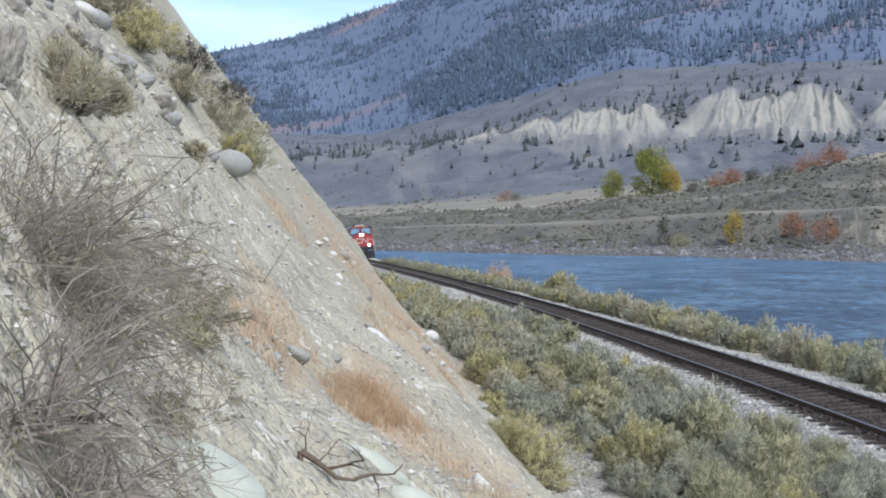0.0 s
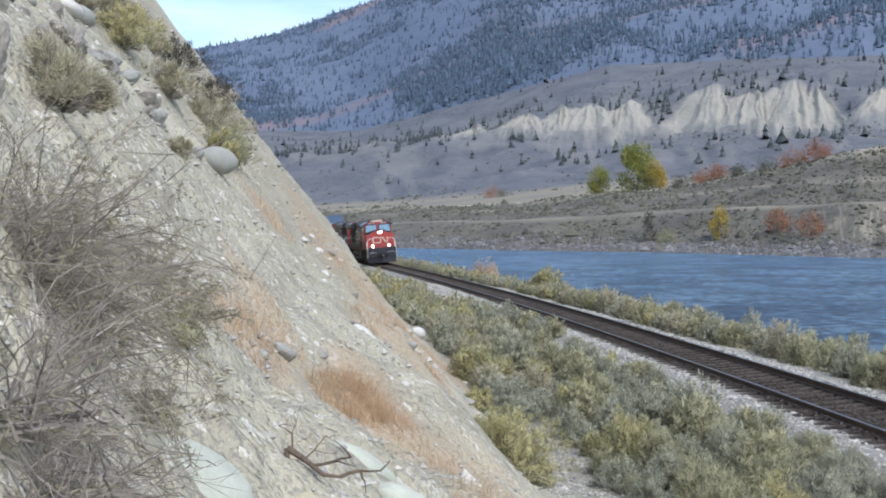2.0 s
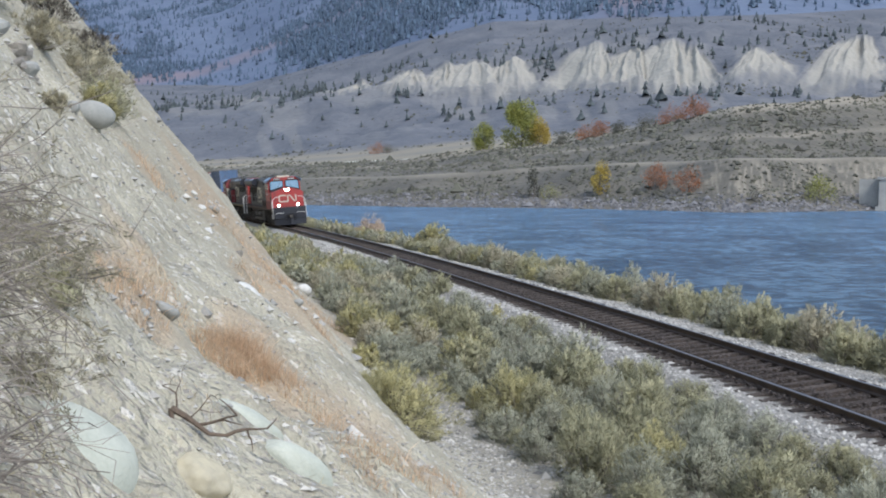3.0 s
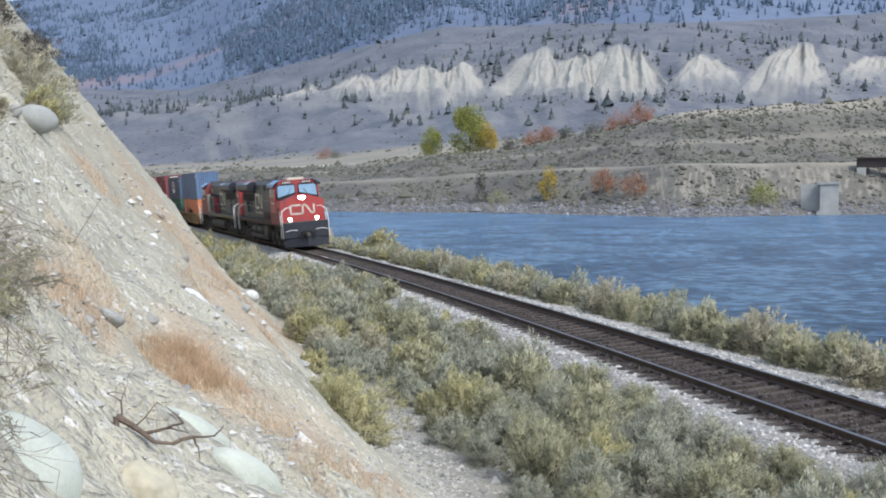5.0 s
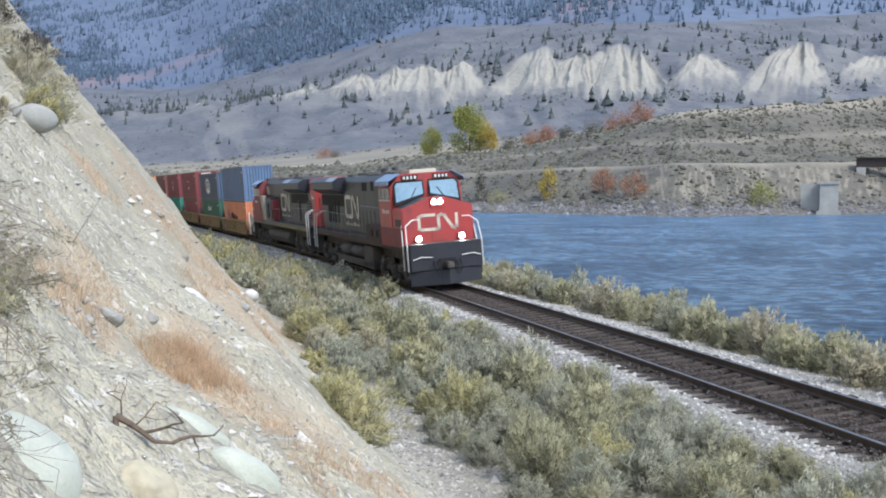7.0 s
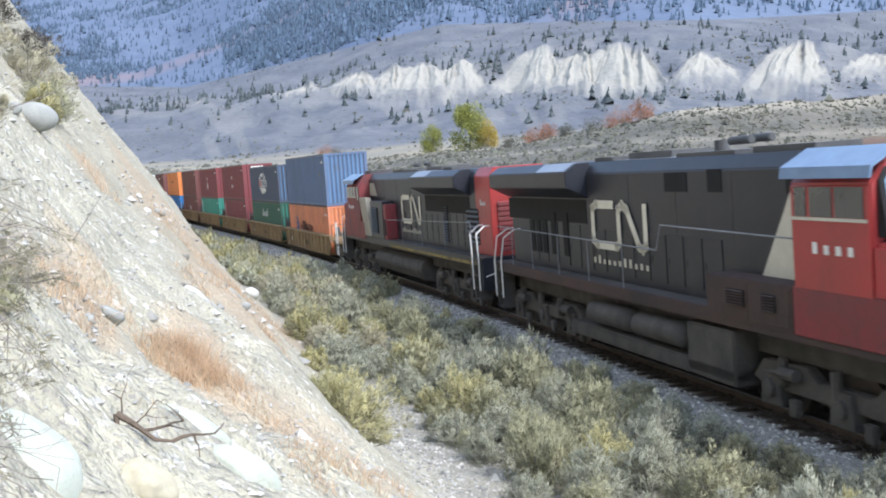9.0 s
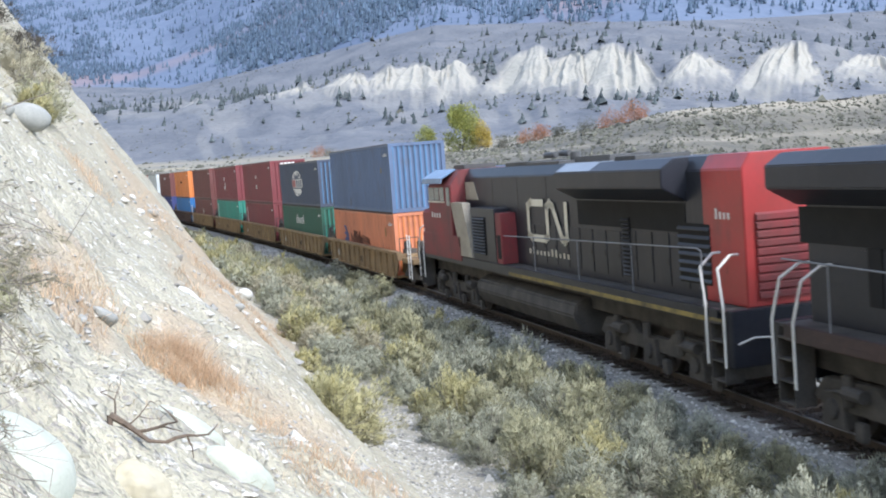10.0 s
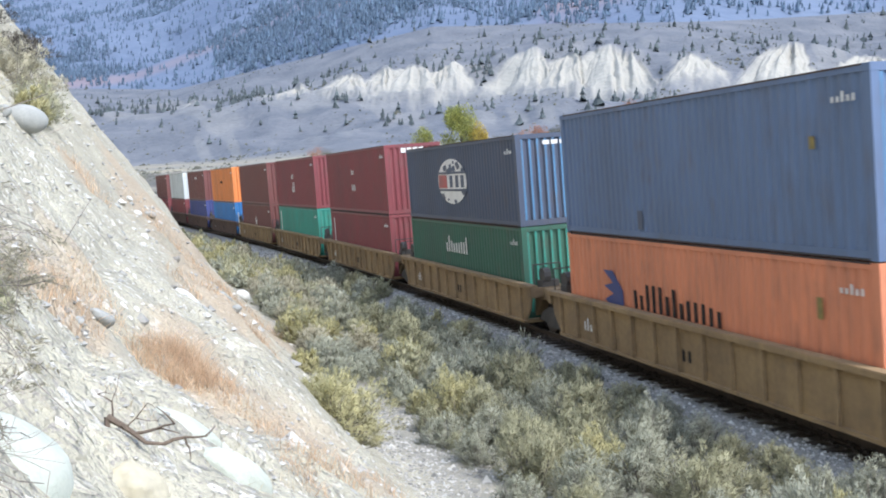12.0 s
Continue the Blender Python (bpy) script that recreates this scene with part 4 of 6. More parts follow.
    tank = Shape().prism_y([(-1.1, 1.28), (-1.42, 1.15), (-1.50, 0.85), (-1.30, 0.45), (-0.9, 0.32), (0.9, 0.32), (1.30, 0.45), (1.50, 0.85), (1.42, 1.15), (1.1, 1.28)] if reverse
                           else [(-1.0, 1.28), (-1.10, 0.72), (-1.5, 0.70), (-1.5, 0.38), (1.5, 0.38), (1.5, 0.70), (1.10, 0.72), (1.0, 1.28)], *sorted((Yd(t0), Yd(t1))))
    tk = P("fuel_tank", tank, M["grime"], bev=0.04, soft=False)
    if not reverse:
        for sx in (-1, 1):
            for a, b in ((10.5, 12.85), (13.1, 15.4)):
                P("air_reservoir", Shape().rod((sx * 1.3, Yd(a), 1.04), (sx * 1.3, Yd(b), 1.04), 0.27, 18), M["grime"], tk, bev=0.05, soft=True)
            P("tank_end_box", B(*sorted((sx * 0.9, sx * 1.5)), 8.5, 10.3, 0.45, 1.42), M["grime"], tk, bev=0.03)
    for c in ((2.95, 17.7) if reverse else (5.6, 19.2)):
        bogie(loco, Yd(c), (-2.05, 0.0, 2.05), 2.75)
    return loco


L1, L2 = 22.3, 22.6
engine_1 = locomotive("locomotive", "black diesel locomotive with red cab and lit headlights", L1, False)
MOVERS.append((engine_1, 0.0, L1, 0.0))
engine_2 = locomotive("locomotive", "black diesel locomotive, red hood end, coupled cab backwards", L2, True)
MOVERS.append((engine_2, 22.9, L2, 0.0))

# ---------------------------------------------------------------- well cars and containers
CL, CW = 12.19, 2.44


def container_parts(h, paint, c):
    """A 40-foot container: corrugated walls between corner posts, rails and castings, doors at one end."""
    a, w = CL / 2, CW / 2
    for sx in (-1, 1):
        n = 44
        pitch = (CL - 0.3) / n
        poly = []
        for i in range(n):
            y0 = -a + 0.15 + i * pitch
            poly += [(y0, 0.0), (y0 + pitch * 0.26, 0.0), (y0 + pitch * 0.5, 0.032), (y0 + pitch * 0.76, 0.032)]
        poly.append((a - 0.15, 0.0))
        vs = [(sx * (w - 0.01 - q), y, z) for z in (0.14, h - 0.10) for y, q in poly]
        k = len(poly)
        part("side_wall", Shape().add(vs, [(i, i + 1, k + i + 1, k + i) for i in range(k - 1)]), paint, c)
        part("bottom_rail", Shape().box(*sorted((sx * (w - 0.09), sx * w)), -a + 0.16, a - 0.16, 0.0, 0.15), paint, c)
        part("rail_edge", Shape().box(*sorted((sx * (w - 0.02), sx * (w + 0.003))), -a + 0.2, a - 0.2, 0.0, 0.035), M["rusty"], c, "rusted bottom edge")
        part("roof_edge", Shape().box(*sorted((sx * (w - 0.02), sx * (w + 0.003))), -a + 0.2, a - 0.2, h - 0.028, h + 0.002), M["rusty"], c, "rusted roof edge")
        part("top_rail", Shape().box(*sorted((sx * (w - 0.07), sx * w)), -a + 0.16, a - 0.16, h - 0.11, h), paint, c)
        for sy in (-1, 1):
            post = part("corner_post", Shape().box(*sorted((sx * (w - 0.15), sx * w)), *sorted((sy * (a - 0.16), sy * a)), 0.003, h - 0.003), paint, c)
            for z in (0, h - 0.12):
                part("corner_casting", Shape().box(*sorted((sx * (w - 0.17), sx * (w + 0.006))), *sorted((sy * (a - 0.18), sy * (a + 0.006))), z, z + 0.12), paint, post)
    for sx in (-1, 1):
        for sy in (-1, 1):
            part("twist_lock", Shape().box(*sorted((sx * (w - 0.14), sx * (w - 0.03))), *sorted((sy * (a - 0.15), sy * (a - 0.04))), -0.027, 0.0), M["grime"], c)
    for sy in (-1, 1):
        part("end_sill", Shape().box(-w + 0.15, w - 0.15, *sorted((sy * (a - 0.10), sy * a)), 0.0, 0.16), paint, c)
        part("end_header", Shape().box(-w + 0.15, w - 0.15, *sorted((sy * (a - 0.10), sy * a)), h - 0.13, h), paint, c)
    n = 9
    pitch = (CW - 0.3) / n
    poly = []
    for i in range(n):
        x0 = -w + 0.15 + i * pitch
        poly += [(x0, 0.0), (x0 + pitch * 0.3, 0.0), (x0 + pitch * 0.5, 0.05), (x0 + pitch * 0.8, 0.05)]
    poly.append((w - 0.15, 0.0))
    k = len(poly)
    part("end_wall", Shape().add([(x, -a + 0.012 + q, z) for z in (0.15, h - 0.12) for x, q in poly], [(i, i + 1, k + i + 1, k + i) for i in range(k - 1)]), paint, c)
    for sx in (-1, 1):
        leaf = part("door", Shape().box(*sorted((sx * 0.006, sx * (w - 0.15))), a - 0.06, a - 0.03, 0.15, h - 0.12), paint, c)
        for x in (0.35, 0.8):
            part("locking_bar", Shape().rod((sx * x, a - 0.01, 0.15), (sx * x, a - 0.01, h - 0.1), 0.02, 6), paint, leaf)
    part("roof", Shape().box(-w + 0.03, w - 0.03, -a + 0.05, a - 0.05, h - 0.05, h - 0.02), paint, c)
    part("base", Shape().box(-w + 0.05, w - 0.05, -a + 0.08, a - 0.08, 0.10, 0.14), paint, c)


def container(label, h, paint, end_paint=None, marks=()):
    c = thing("shipping_container", label, "container", "containers on the train")
    container_parts(h, PAINT[paint], c)
    # small plates of writing by the door end and on the leading end
    bars(c, -CW / 2 - 0.004, -CL / 2 + 0.35, -CL / 2 + 1.0, h - 0.52, h - 0.36, 5, M["white"], "code_bars", 7)
    # leading end coloured brighter than the sides, as light falls on it
    if end_paint:
        sh = Shape()
        n, w = 9, CW / 2
        pitch = (CW - 0.3) / n
        for i in range(n):
            x0 = -w + 0.15 + i * pitch
            sh.box(x0 + 0.01, x0 + pitch * 0.29, -CL / 2 + 0.006, -CL / 2 + 0.013, 0.17, h - 0.14)
        tagged(part("end_paint", sh, PAINT[end_paint], c), kind="stuff")
    for mk in marks:
        kind, y0, y1, z0, z1, key = mk
        x = -CW / 2 - 0.003
        if kind == "bars":
            bars(c, x, y0, y1, z0, z1, max(3, int((y1 - y0) / (0.5 * (z1 - z0)))), key, "lettering", int(abs(y0) * 10))
        elif kind == "bird":
            ym, zm = (y0 + y1) / 2, (z0 + z1) / 2
            sh = Shape().prism([(y0, z0), (ym, z0), (y1, z0 + 0.15), (ym, zm - 0.1), (y1, zm + 0.05), (ym, zm + 0.15), (y1, z1), (ym, z1), (y0, zm)], x - 0.004, x + 0.002)
            part("emblem", sh, key, c)
        elif kind == "globe":
            ym, zm, r = (y0 + y1) / 2, (z0 + z1) / 2, (z1 - z0) / 2
            ring = [(ym + (y1 - y0) / 2 * math.cos(i * math.tau / 28), zm + r * math.sin(i * math.tau / 28)) for i in range(28)]
            part("emblem", Shape().prism(ring, x - 0.003, x + 0.002), key, c)
            cut, rn = Shape(), random.Random(3)
            for i in range(26):
                a_, q = rn.uniform(0, math.tau), math.sqrt(rn.random()) * 0.95
                cy, cz, w_ = ym + (y1 - y0) / 2 * q * math.cos(a_), zm + r * q * math.sin(a_), rn.uniform(0.10, 0.26)
                if abs(cz - zm) < 0.30:
                    continue
                cut.prism([(cy + w_ * rn.uniform(0.7, 1.3) * math.cos(b_ * math.tau / 6), cz + 0.5 * w_ * rn.uniform(0.7, 1.3) * math.sin(b_ * math.tau / 6)) for b_ in range(6)], x - 0.006 - 0.0003 * i, x)
            for dz in (-0.29, 0.29):
                cut.box(x - 0.016, x, y0, y1, zm + dz - 0.035, zm + dz + 0.035)
            part("emblem_lines", cut, PAINT[paint], c)
            part("emblem_square", Shape().box(x - 0.020, x, ym + 0.55, ym + 1.50, zm - 0.22, zm + 0.22), M["red"], c)
            for q in (-1.35, -0.75, -0.1):
                part("emblem_bar", Shape().box(x - 0.020, x, ym + q, ym + q + 0.30, zm - 0.2, zm + 0.2), PAINT[paint], c)
        elif kind == "patch":
            part("patch", Shape().box(x - 0.003, x + 0.002, y0, y1, z0, z1), key, c)
        elif kind == "end":
            sh = Shape()
            for i in range(4):
                sh.box(y0 + i * 0.26, y0 + i * 0.26 + 0.2, -CL / 2 + 0.002, -CL / 2 + 0.010, z0, z1)
            part("end_lettering", sh, key, c)
    return c


def well_car(paint, label, bogie_front):
    """One unit of an articulated well car: deep ribbed side sills round the lower container, with a bogie at its leading end."""
    car = thing("well_car", label, "rail car", "well cars of the train")
    for sx in (-1, 1):
        x = sx * 1.36
        sill = part("side_sill", Shape().prism([(-6.5, 0.34), (6.5, 0.34), (6.9, 0.75), (7.15, 1.30), (-7.15, 1.30), (-6.9, 0.75)], *sorted((x, x + sx * 0.05))), paint, car, bevel=0.01)
        part("top_chord", Shape().box(*sorted((sx * 1.26, sx * 1.50)), -7.2, 7.2, 1.28, 1.40), paint, sill, bevel=0.015)
        part("bottom_chord", Shape().box(*sorted((sx * 1.30, sx * 1.47)), -6.5, 6.5, 0.30, 0.38), paint, sill, bevel=0.01)
        for i in range(13):
            y = -6.3 + i * 1.05
            part("rib", Shape().prism([(y - 0.04, 0.38), (y + 0.04, 0.38), (y + 0.04, 1.28), (y - 0.04, 1.28)], *sorted((sx * 1.405, sx * 1.49))), paint, sill)
        bars(sill, sx * 1.415, -0.55, -0.05, 0.62, 0.95, 2, M["dark"], "stencil_bars", 5)
        bars(sill, sx * 1.415, 4.4, 4.95, 0.62, 0.92, 3, M["white"], "stencil_bars", 6)
    part("well_floor", Shape().box(-1.3, 1.3, -6.4, 6.4, 0.26, 0.34), paint, car)
    for sy in (-1, 1):
        part("end_platform", Shape().prism([(sy * 6.45, 0.45), (sy * 6.5, 1.30), (sy * 7.75, 1.30), (sy * 7.75, 1.02), (sy * 7.0, 0.95)], -1.1, 1.1), paint, car, bevel=0.02)
        gear_ = Shape().rod((-1.05, sy * 7.0, 1.62), (-0.85, sy * 7.0, 1.62), 0.22, 12)
        gear_.box(-1.1, -0.6, *sorted((sy * 6.75, sy * 7.15)), 1.30, 1.50).line([(-1.3, sy * 7.05, 1.30), (-1.3, sy * 7.05, 1.95), (-0.5, sy * 7.05, 1.95), (-0.5, sy * 7.05, 1.30)], 0.022)
        part("end_fitting", gear_, M["grime"], car)
        part("end_beam", Shape().box(-1.48, 1.48, *sorted((sy * 6.95, sy * 7.2)), 1.05, 1.32), paint, car, bevel=0.02)
    if bogie_front:
        yc = -7.85
        fr = Shape()
        for sx in (-1, 1):
            fr.prism([(yc - 1.15, 0.38), (yc - 0.9, 0.62), (yc - 0.4, 0.80), (yc + 0.4, 0.80), (yc + 0.9, 0.62), (yc + 1.15, 0.38), (yc + 0.65, 0.36), (yc + 0.35, 0.25), (yc - 0.35, 0.25), (yc - 0.65, 0.36)], *sorted((sx * 0.92, sx * 1.10)))
        fr.box(-1.0, 1.0, yc - 0.25, yc + 0.25, 0.45, 0.75)
        b = part("bogie", fr, M["grime"], car, bevel=0.02)
        for a in (-0.9, 0.9):
            axle(car, yc + a, 0.46)
        if bogie_front == 2:
            end = Shape()
            end.box(-1.4, 1.4, -9.3, -7.7, 1.02, 1.22)
            part("lead_platform", end, paint, car, bevel=0.02)
            for sx in (-1, 1):
                ld = Shape()
                for x in (0, 0.36):
                    ld.rod((sx * 1.46, -9.2 + x, 0.45), (sx * 1.46, -9.2 + x, 2.2), 0.022, 6)
                for i in range(6):
                    ld.rod((sx * 1.46, -9.2, 0.55 + i * 0.29), (sx * 1.46, -8.84, 0.55 + i * 0.29), 0.016, 6)
                part("ladder", ld, M["white"], car, "white-painted ladder")
            gear = Shape().rod((-0.9, -8.9, 1.55), (-0.7, -8.9, 1.55), 0.30, 14).box(-1.0, -0.5, -9.0, -8.6, 1.22, 1.9).rod((0.3, -8.5, 1.22), (0.3, -8.5, 1.75), 0.15, 10)
            gear.box(-0.3, 0.9, -8.6, -8.1, 1.22, 1.55)
            part("brake_gear", gear, M["grime"], car, bevel=0.02)
            part("coupler", Shape().box(-0.13, 0.13, -10.2, -9.2, 0.82, 1.04), M["grime"], car, bevel=0.03)
    return car


STD, HC = 2.59, 2.90
W = M["white"]
K = M["dark"]
LOADS = [
    (51.1, 2, "well", ("blue", HC, "lit_end_blue", "slate blue corrugated container stacked on an orange one", [("patch", -4.65, -4.5, 1.7, 1.9, M["yellow"]), ("patch", 1.7, 1.95, 0.2, 0.6, PAINT["navy"])]),
     ("orange", STD, "bright_orange", "orange corrugated container with dark lettering", [("bird", 2.95, 3.99, 0.95, 1.8, PAINT["royal"]), ("bars", -1.48, 2.47, 1.05, 1.62, K), ("patch", -4.65, -4.5, 1.6, 1.95, M["yellow"])])),
    (66.75, 1, "well", ("navy", STD, "lit_end_blue", "dark navy container with a white round emblem", [("globe", -1.34, 1.93, 0.57, 2.09, W), ("end", -0.4, 0, STD - 0.32, STD - 0.2, W)]),
     ("green", STD, "teal", "dark green corrugated container with white bars", [("bars", -0.94, 1.55, 1.53, 2.08, W)])),
    (82.45, 1, "well", ("maroon", HC, None, "maroon corrugated container with pale lettering", [("bars", -0.2, 0.6, 1.0, 1.5, W), ("bars", -0.1, 0.5, 1.75, 2.1, W), ("end", -0.5, 0, HC - 0.36, HC - 0.16, W)]),
     ("maroon", STD, None, "maroon corrugated container low in the well", [("patch", 5.2, 5.35, 0.5, 2.2, W)])),
    (98.2, 1, "well", ("maroon", HC, None, "maroon corrugated container with pale lettering", [("bars", 0.0, 0.9, 0.9, 1.5, W), ("bars", 0.2, 0.8, 1.7, 2.2, W)]),
     ("teal", STD, None, "teal green corrugated container low in the well", [("patch", 5.3, 5.5, 0.4, 2.3, W)])),
    (113.9, 1, "well", ("brown", HC, None, "brown corrugated container without lettering", []), ("brown", STD, None, "brown corrugated container with small pale marks", [("bars", -0.4, 0.4, 1.1, 1.9, W)])),
    (129.9, 2, "well_brown", ("bright_orange", HC, None, "bright orange corrugated container", [("bars", -0.6, 0.9, 1.6, 1.9, K)]), ("mid_blue", STD, None, "bright blue corrugated container", [])),
    (147.0, 1, "well_brown", ("brown", HC, None, "brown corrugated container with a pale plate", [("bars", -1.0, 0.4, 2.1, 2.4, W)]), ("royal", STD, None, "deep blue corrugated container", [])),
    (163.0, 1, "well_brown", ("pale", HC, None, "pale grey-white corrugated container", []), ("maroon", STD, None, "maroon corrugated container low in the well", [])),
    (179.0, 1, "well_brown", ("brown", HC, None, "brown corrugated container without lettering", []), ("maroon", STD, None, "maroon corrugated container low in the well", [])),
]
for off, front, steel, upper, lower in LOADS:
    car = well_car(M[steel], "%s articulated well car carrying stacked containers" % ("ochre" if steel == "well" else "brown"), front)
    MOVERS.append((car, off - 0.0, CL, 0.0))
    low = container(lower[3], lower[1], lower[0], lower[2], lower[4])
    MOVERS.append((low, off, CL, 0.345))
    high = container(upper[3], upper[1], upper[0], upper[2], upper[4])
    MOVERS.append((high, off, CL, 0.345 + lower[1] + 0.025))
# ---------------------------------------------------------------- plants and stones near the camera
M["twig"] = mat("grey_sage_twig", (0.33, 0.30, 0.265), (0.19, 0.165, 0.145), 6, 40, rough=0.9, bump=0, island=0.35)
M["sage_grey"] = mat("grey_sage_leaf", (0.27, 0.275, 0.21), (0.19, 0.195, 0.155), 2.5, 20, rough=0.8, bump=0, var=0.24)
M["sage_green"] = mat("green_sage_leaf", (0.30, 0.295, 0.20), (0.22, 0.22, 0.15), 2.5, 20, rough=0.8, bump=0, var=0.24)
M["rabbit"] = mat("yellow_rabbitbrush", (0.35, 0.325, 0.19), (0.26, 0.25, 0.15), 2.5, 20, rough=0.8, bump=0, var=0.24)
M["straw"] = mat("straw_leaf", (0.35, 0.32, 0.225), (0.26, 0.24, 0.17), 2.5, 20, rough=0.85, bump=0, var=0.24)
M["dry_grass"] = mat("rusty_dry_grass", (0.68, 0.52, 0.36), (0.52, 0.37, 0.24), 3, 20, rough=0.9, bump=0, island=0.25)
M["pale_grass"] = mat("pale_dry_grass", (0.64, 0.55, 0.40), (0.52, 0.43, 0.31), 3, 20, rough=0.9, bump=0, island=0.25)
M["dark_leaf"] = mat("dark_brown_shrub", (0.10, 0.085, 0.065), (0.06, 0.055, 0.045), 3, 20, rough=0.9, bump=0, island=0.4)
for key, tip_colour in (("sage_grey", (0.60, 0.60, 0.46)), ("sage_green", (0.60, 0.575, 0.37)), ("rabbit", (0.70, 0.645, 0.34)), ("straw", (0.68, 0.63, 0.46))):
    blend_attr(M[key], "tip", tip_colour)
for key in ("sage_grey", "sage_green", "rabbit", "straw", "dry_grass", "pale_grass"):
    thin(M[key], 0.42)
M["boulder"] = mat("smooth_grey_boulder", (0.36, 0.36, 0.33), (0.24, 0.245, 0.23), 2.5, 30, rough=0.8, bump=0.25, dist=0.02)
M["green_stone"] = mat("pale_green_boulder", (0.50, 0.515, 0.44), (0.36, 0.38, 0.32), 5, 60, rough=0.85, bump=0.5, dist=0.02)
M["tan_stone"] = mat("pale_tan_boulder", (0.50, 0.45, 0.32), (0.36, 0.33, 0.25), 4, 30, rough=0.85, bump=0.5, dist=0.02)
M["white_stone"] = mat("white_stone", (0.62, 0.61, 0.57), (0.45, 0.44, 0.41), 4, 30, rough=0.8, bump=0.3)
M["outcrop"] = mat("grey_rock_outcrop", (0.36, 0.335, 0.29), (0.19, 0.18, 0.165), 3, 22, rough=0.9, bump=0.9, dist=0.05)
M["pebble"] = mat("bank_pebbles", (0.50, 0.48, 0.43), (0.27, 0.265, 0.25), 4, 20, rough=0.9, bump=0.3, island=0.4)
M["ballast"] = mat("ballast_stones", (0.49, 0.475, 0.44), (0.26, 0.255, 0.24), 6, 40, rough=0.9, bump=0.2, island=0.5)


def raw(name, verts, faces, *mats, index=None):
    me = bpy.data.meshes.new(name)
    me.from_pydata(np.asarray(verts).tolist(), [], np.asarray(faces).tolist())
    for m in mats:
        me.materials.append(m)
    if index is not None:
        me.polygons.foreach_set("material_index", np.asarray(index, np.int32))
    return me


def leaves(rg, at, along, length, width, out=None):
    """Narrow leaf blades: quads at the points, lying along the given ways."""
    n = len(at)
    d = along / np.linalg.norm(along, axis=1, keepdims=True)
    face = rg.normal(size=(n, 3)) if out is None else out / (np.linalg.norm(out, axis=1, keepdims=True) + 1e-9) + rg.normal(size=(n, 3)) * 0.35
    s = np.cross(d, face)
    s /= np.linalg.norm(s, axis=1, keepdims=True) + 1e-9
    ln = (length * rg.uniform(0.6, 1.4, n))[:, None]
    w = (width * rg.uniform(0.6, 1.4, n))[:, None]
    v = np.stack([at - s * w * 0.5, at + s * w * 0.5, at + d * ln], 1).reshape(-1, 3)
    return v, np.arange(3 * n).reshape(n, 3)


def bush_meshes(seed, radius, high, sprigs, per, leaf, wide, droop=0.1, open_=0.0, clumps=9):
    """Twigs that fan out from the base into a lumpy dome, and the leaves along their upper ends."""
    rg = np.random.RandomState(seed)
    cen = rg.normal(size=(clumps, 3)) * [1, 1, 0.5]
    cen[:, 2] = np.abs(cen[:, 2]) + 0.15
    cen /= np.linalg.norm(cen, axis=1, keepdims=True)
    reach = rg.uniform(0.62, 1.1, clumps)
    pick = rg.randint(clumps, size=sprigs)
    d = cen[pick] + rg.normal(size=(sprigs, 3)) * 0.17
    d[:, 2] = np.abs(d[:, 2]) + 0.05
    d /= np.linalg.norm(d, axis=1, keepdims=True)
    tip = d * np.array([radius, radius, high]) * (reach[pick] * rg.uniform(0.70, 1.05, sprigs))[:, None]
    root = rg.normal(size=(sprigs, 3)) * [0.10 * radius, 0.10 * radius, 0] + [0, 0, -0.05]
    mid = (root + tip) / 2 + np.array([0, 0, 1]) * (droop * high) * rg.uniform(0.3, 1.2, sprigs)[:, None]
    tv, tf = [], []
    for i in range(sprigs):
        w = 0.006 + 0.006 * rg.rand()
        side = np.cross(tip[i] - root[i], rg.normal(size=3))
        side *= w / (np.linalg.norm(side) + 1e-9)
        k = len(tv)
        tv += [root[i] - side, root[i] + side, mid[i] - side * 0.7, mid[i] + side * 0.7, tip[i]]
        tf += [(k, k + 1, k + 3, k + 2), (k + 2, k + 3, k + 4, k + 4)]
    f = rg.uniform(0.30 + 0.4 * open_, 1.0, (sprigs, per)) ** 0.42
    g = f[..., None]
    at = ((1 - g) ** 2 * root[:, None] + 2 * g * (1 - g) * mid[:, None] + g * g * tip[:, None]).reshape(-1, 3)
    at += rg.normal(size=at.shape) * leaf * 0.5
    way_ = np.repeat(tip - mid, per, 0) / radius + rg.normal(size=at.shape) * 0.45 + [0, 0, 0.25]
    core = np.repeat(cen[pick] * np.array([radius, radius, high]) * 0.55, per, 0)
    lv, lf = leaves(rg, at, way_, leaf, wide, at - core + np.repeat(cen[pick], per, 0) * 0.15 + [0, 0, 0.06])
    lv[:, 2] = np.maximum(lv[:, 2], -0.03)
    tf = [t[:3] if t[2] == t[3] else t for t in tf]
    me_t = bpy.data.meshes.new("woody_base")
    me_t.from_pydata([tuple(p) for p in tv], [], tf)
    me_t.materials.append(M["twig"])
    tip_ = np.repeat(((f.reshape(-1) - 0.55) / 0.45).clip(0, 1) ** 2 * (0.35 + 0.65 * (at[:, 2] / high).clip(0, 1)), 3)
    return me_t, (lv, lf, tip_)


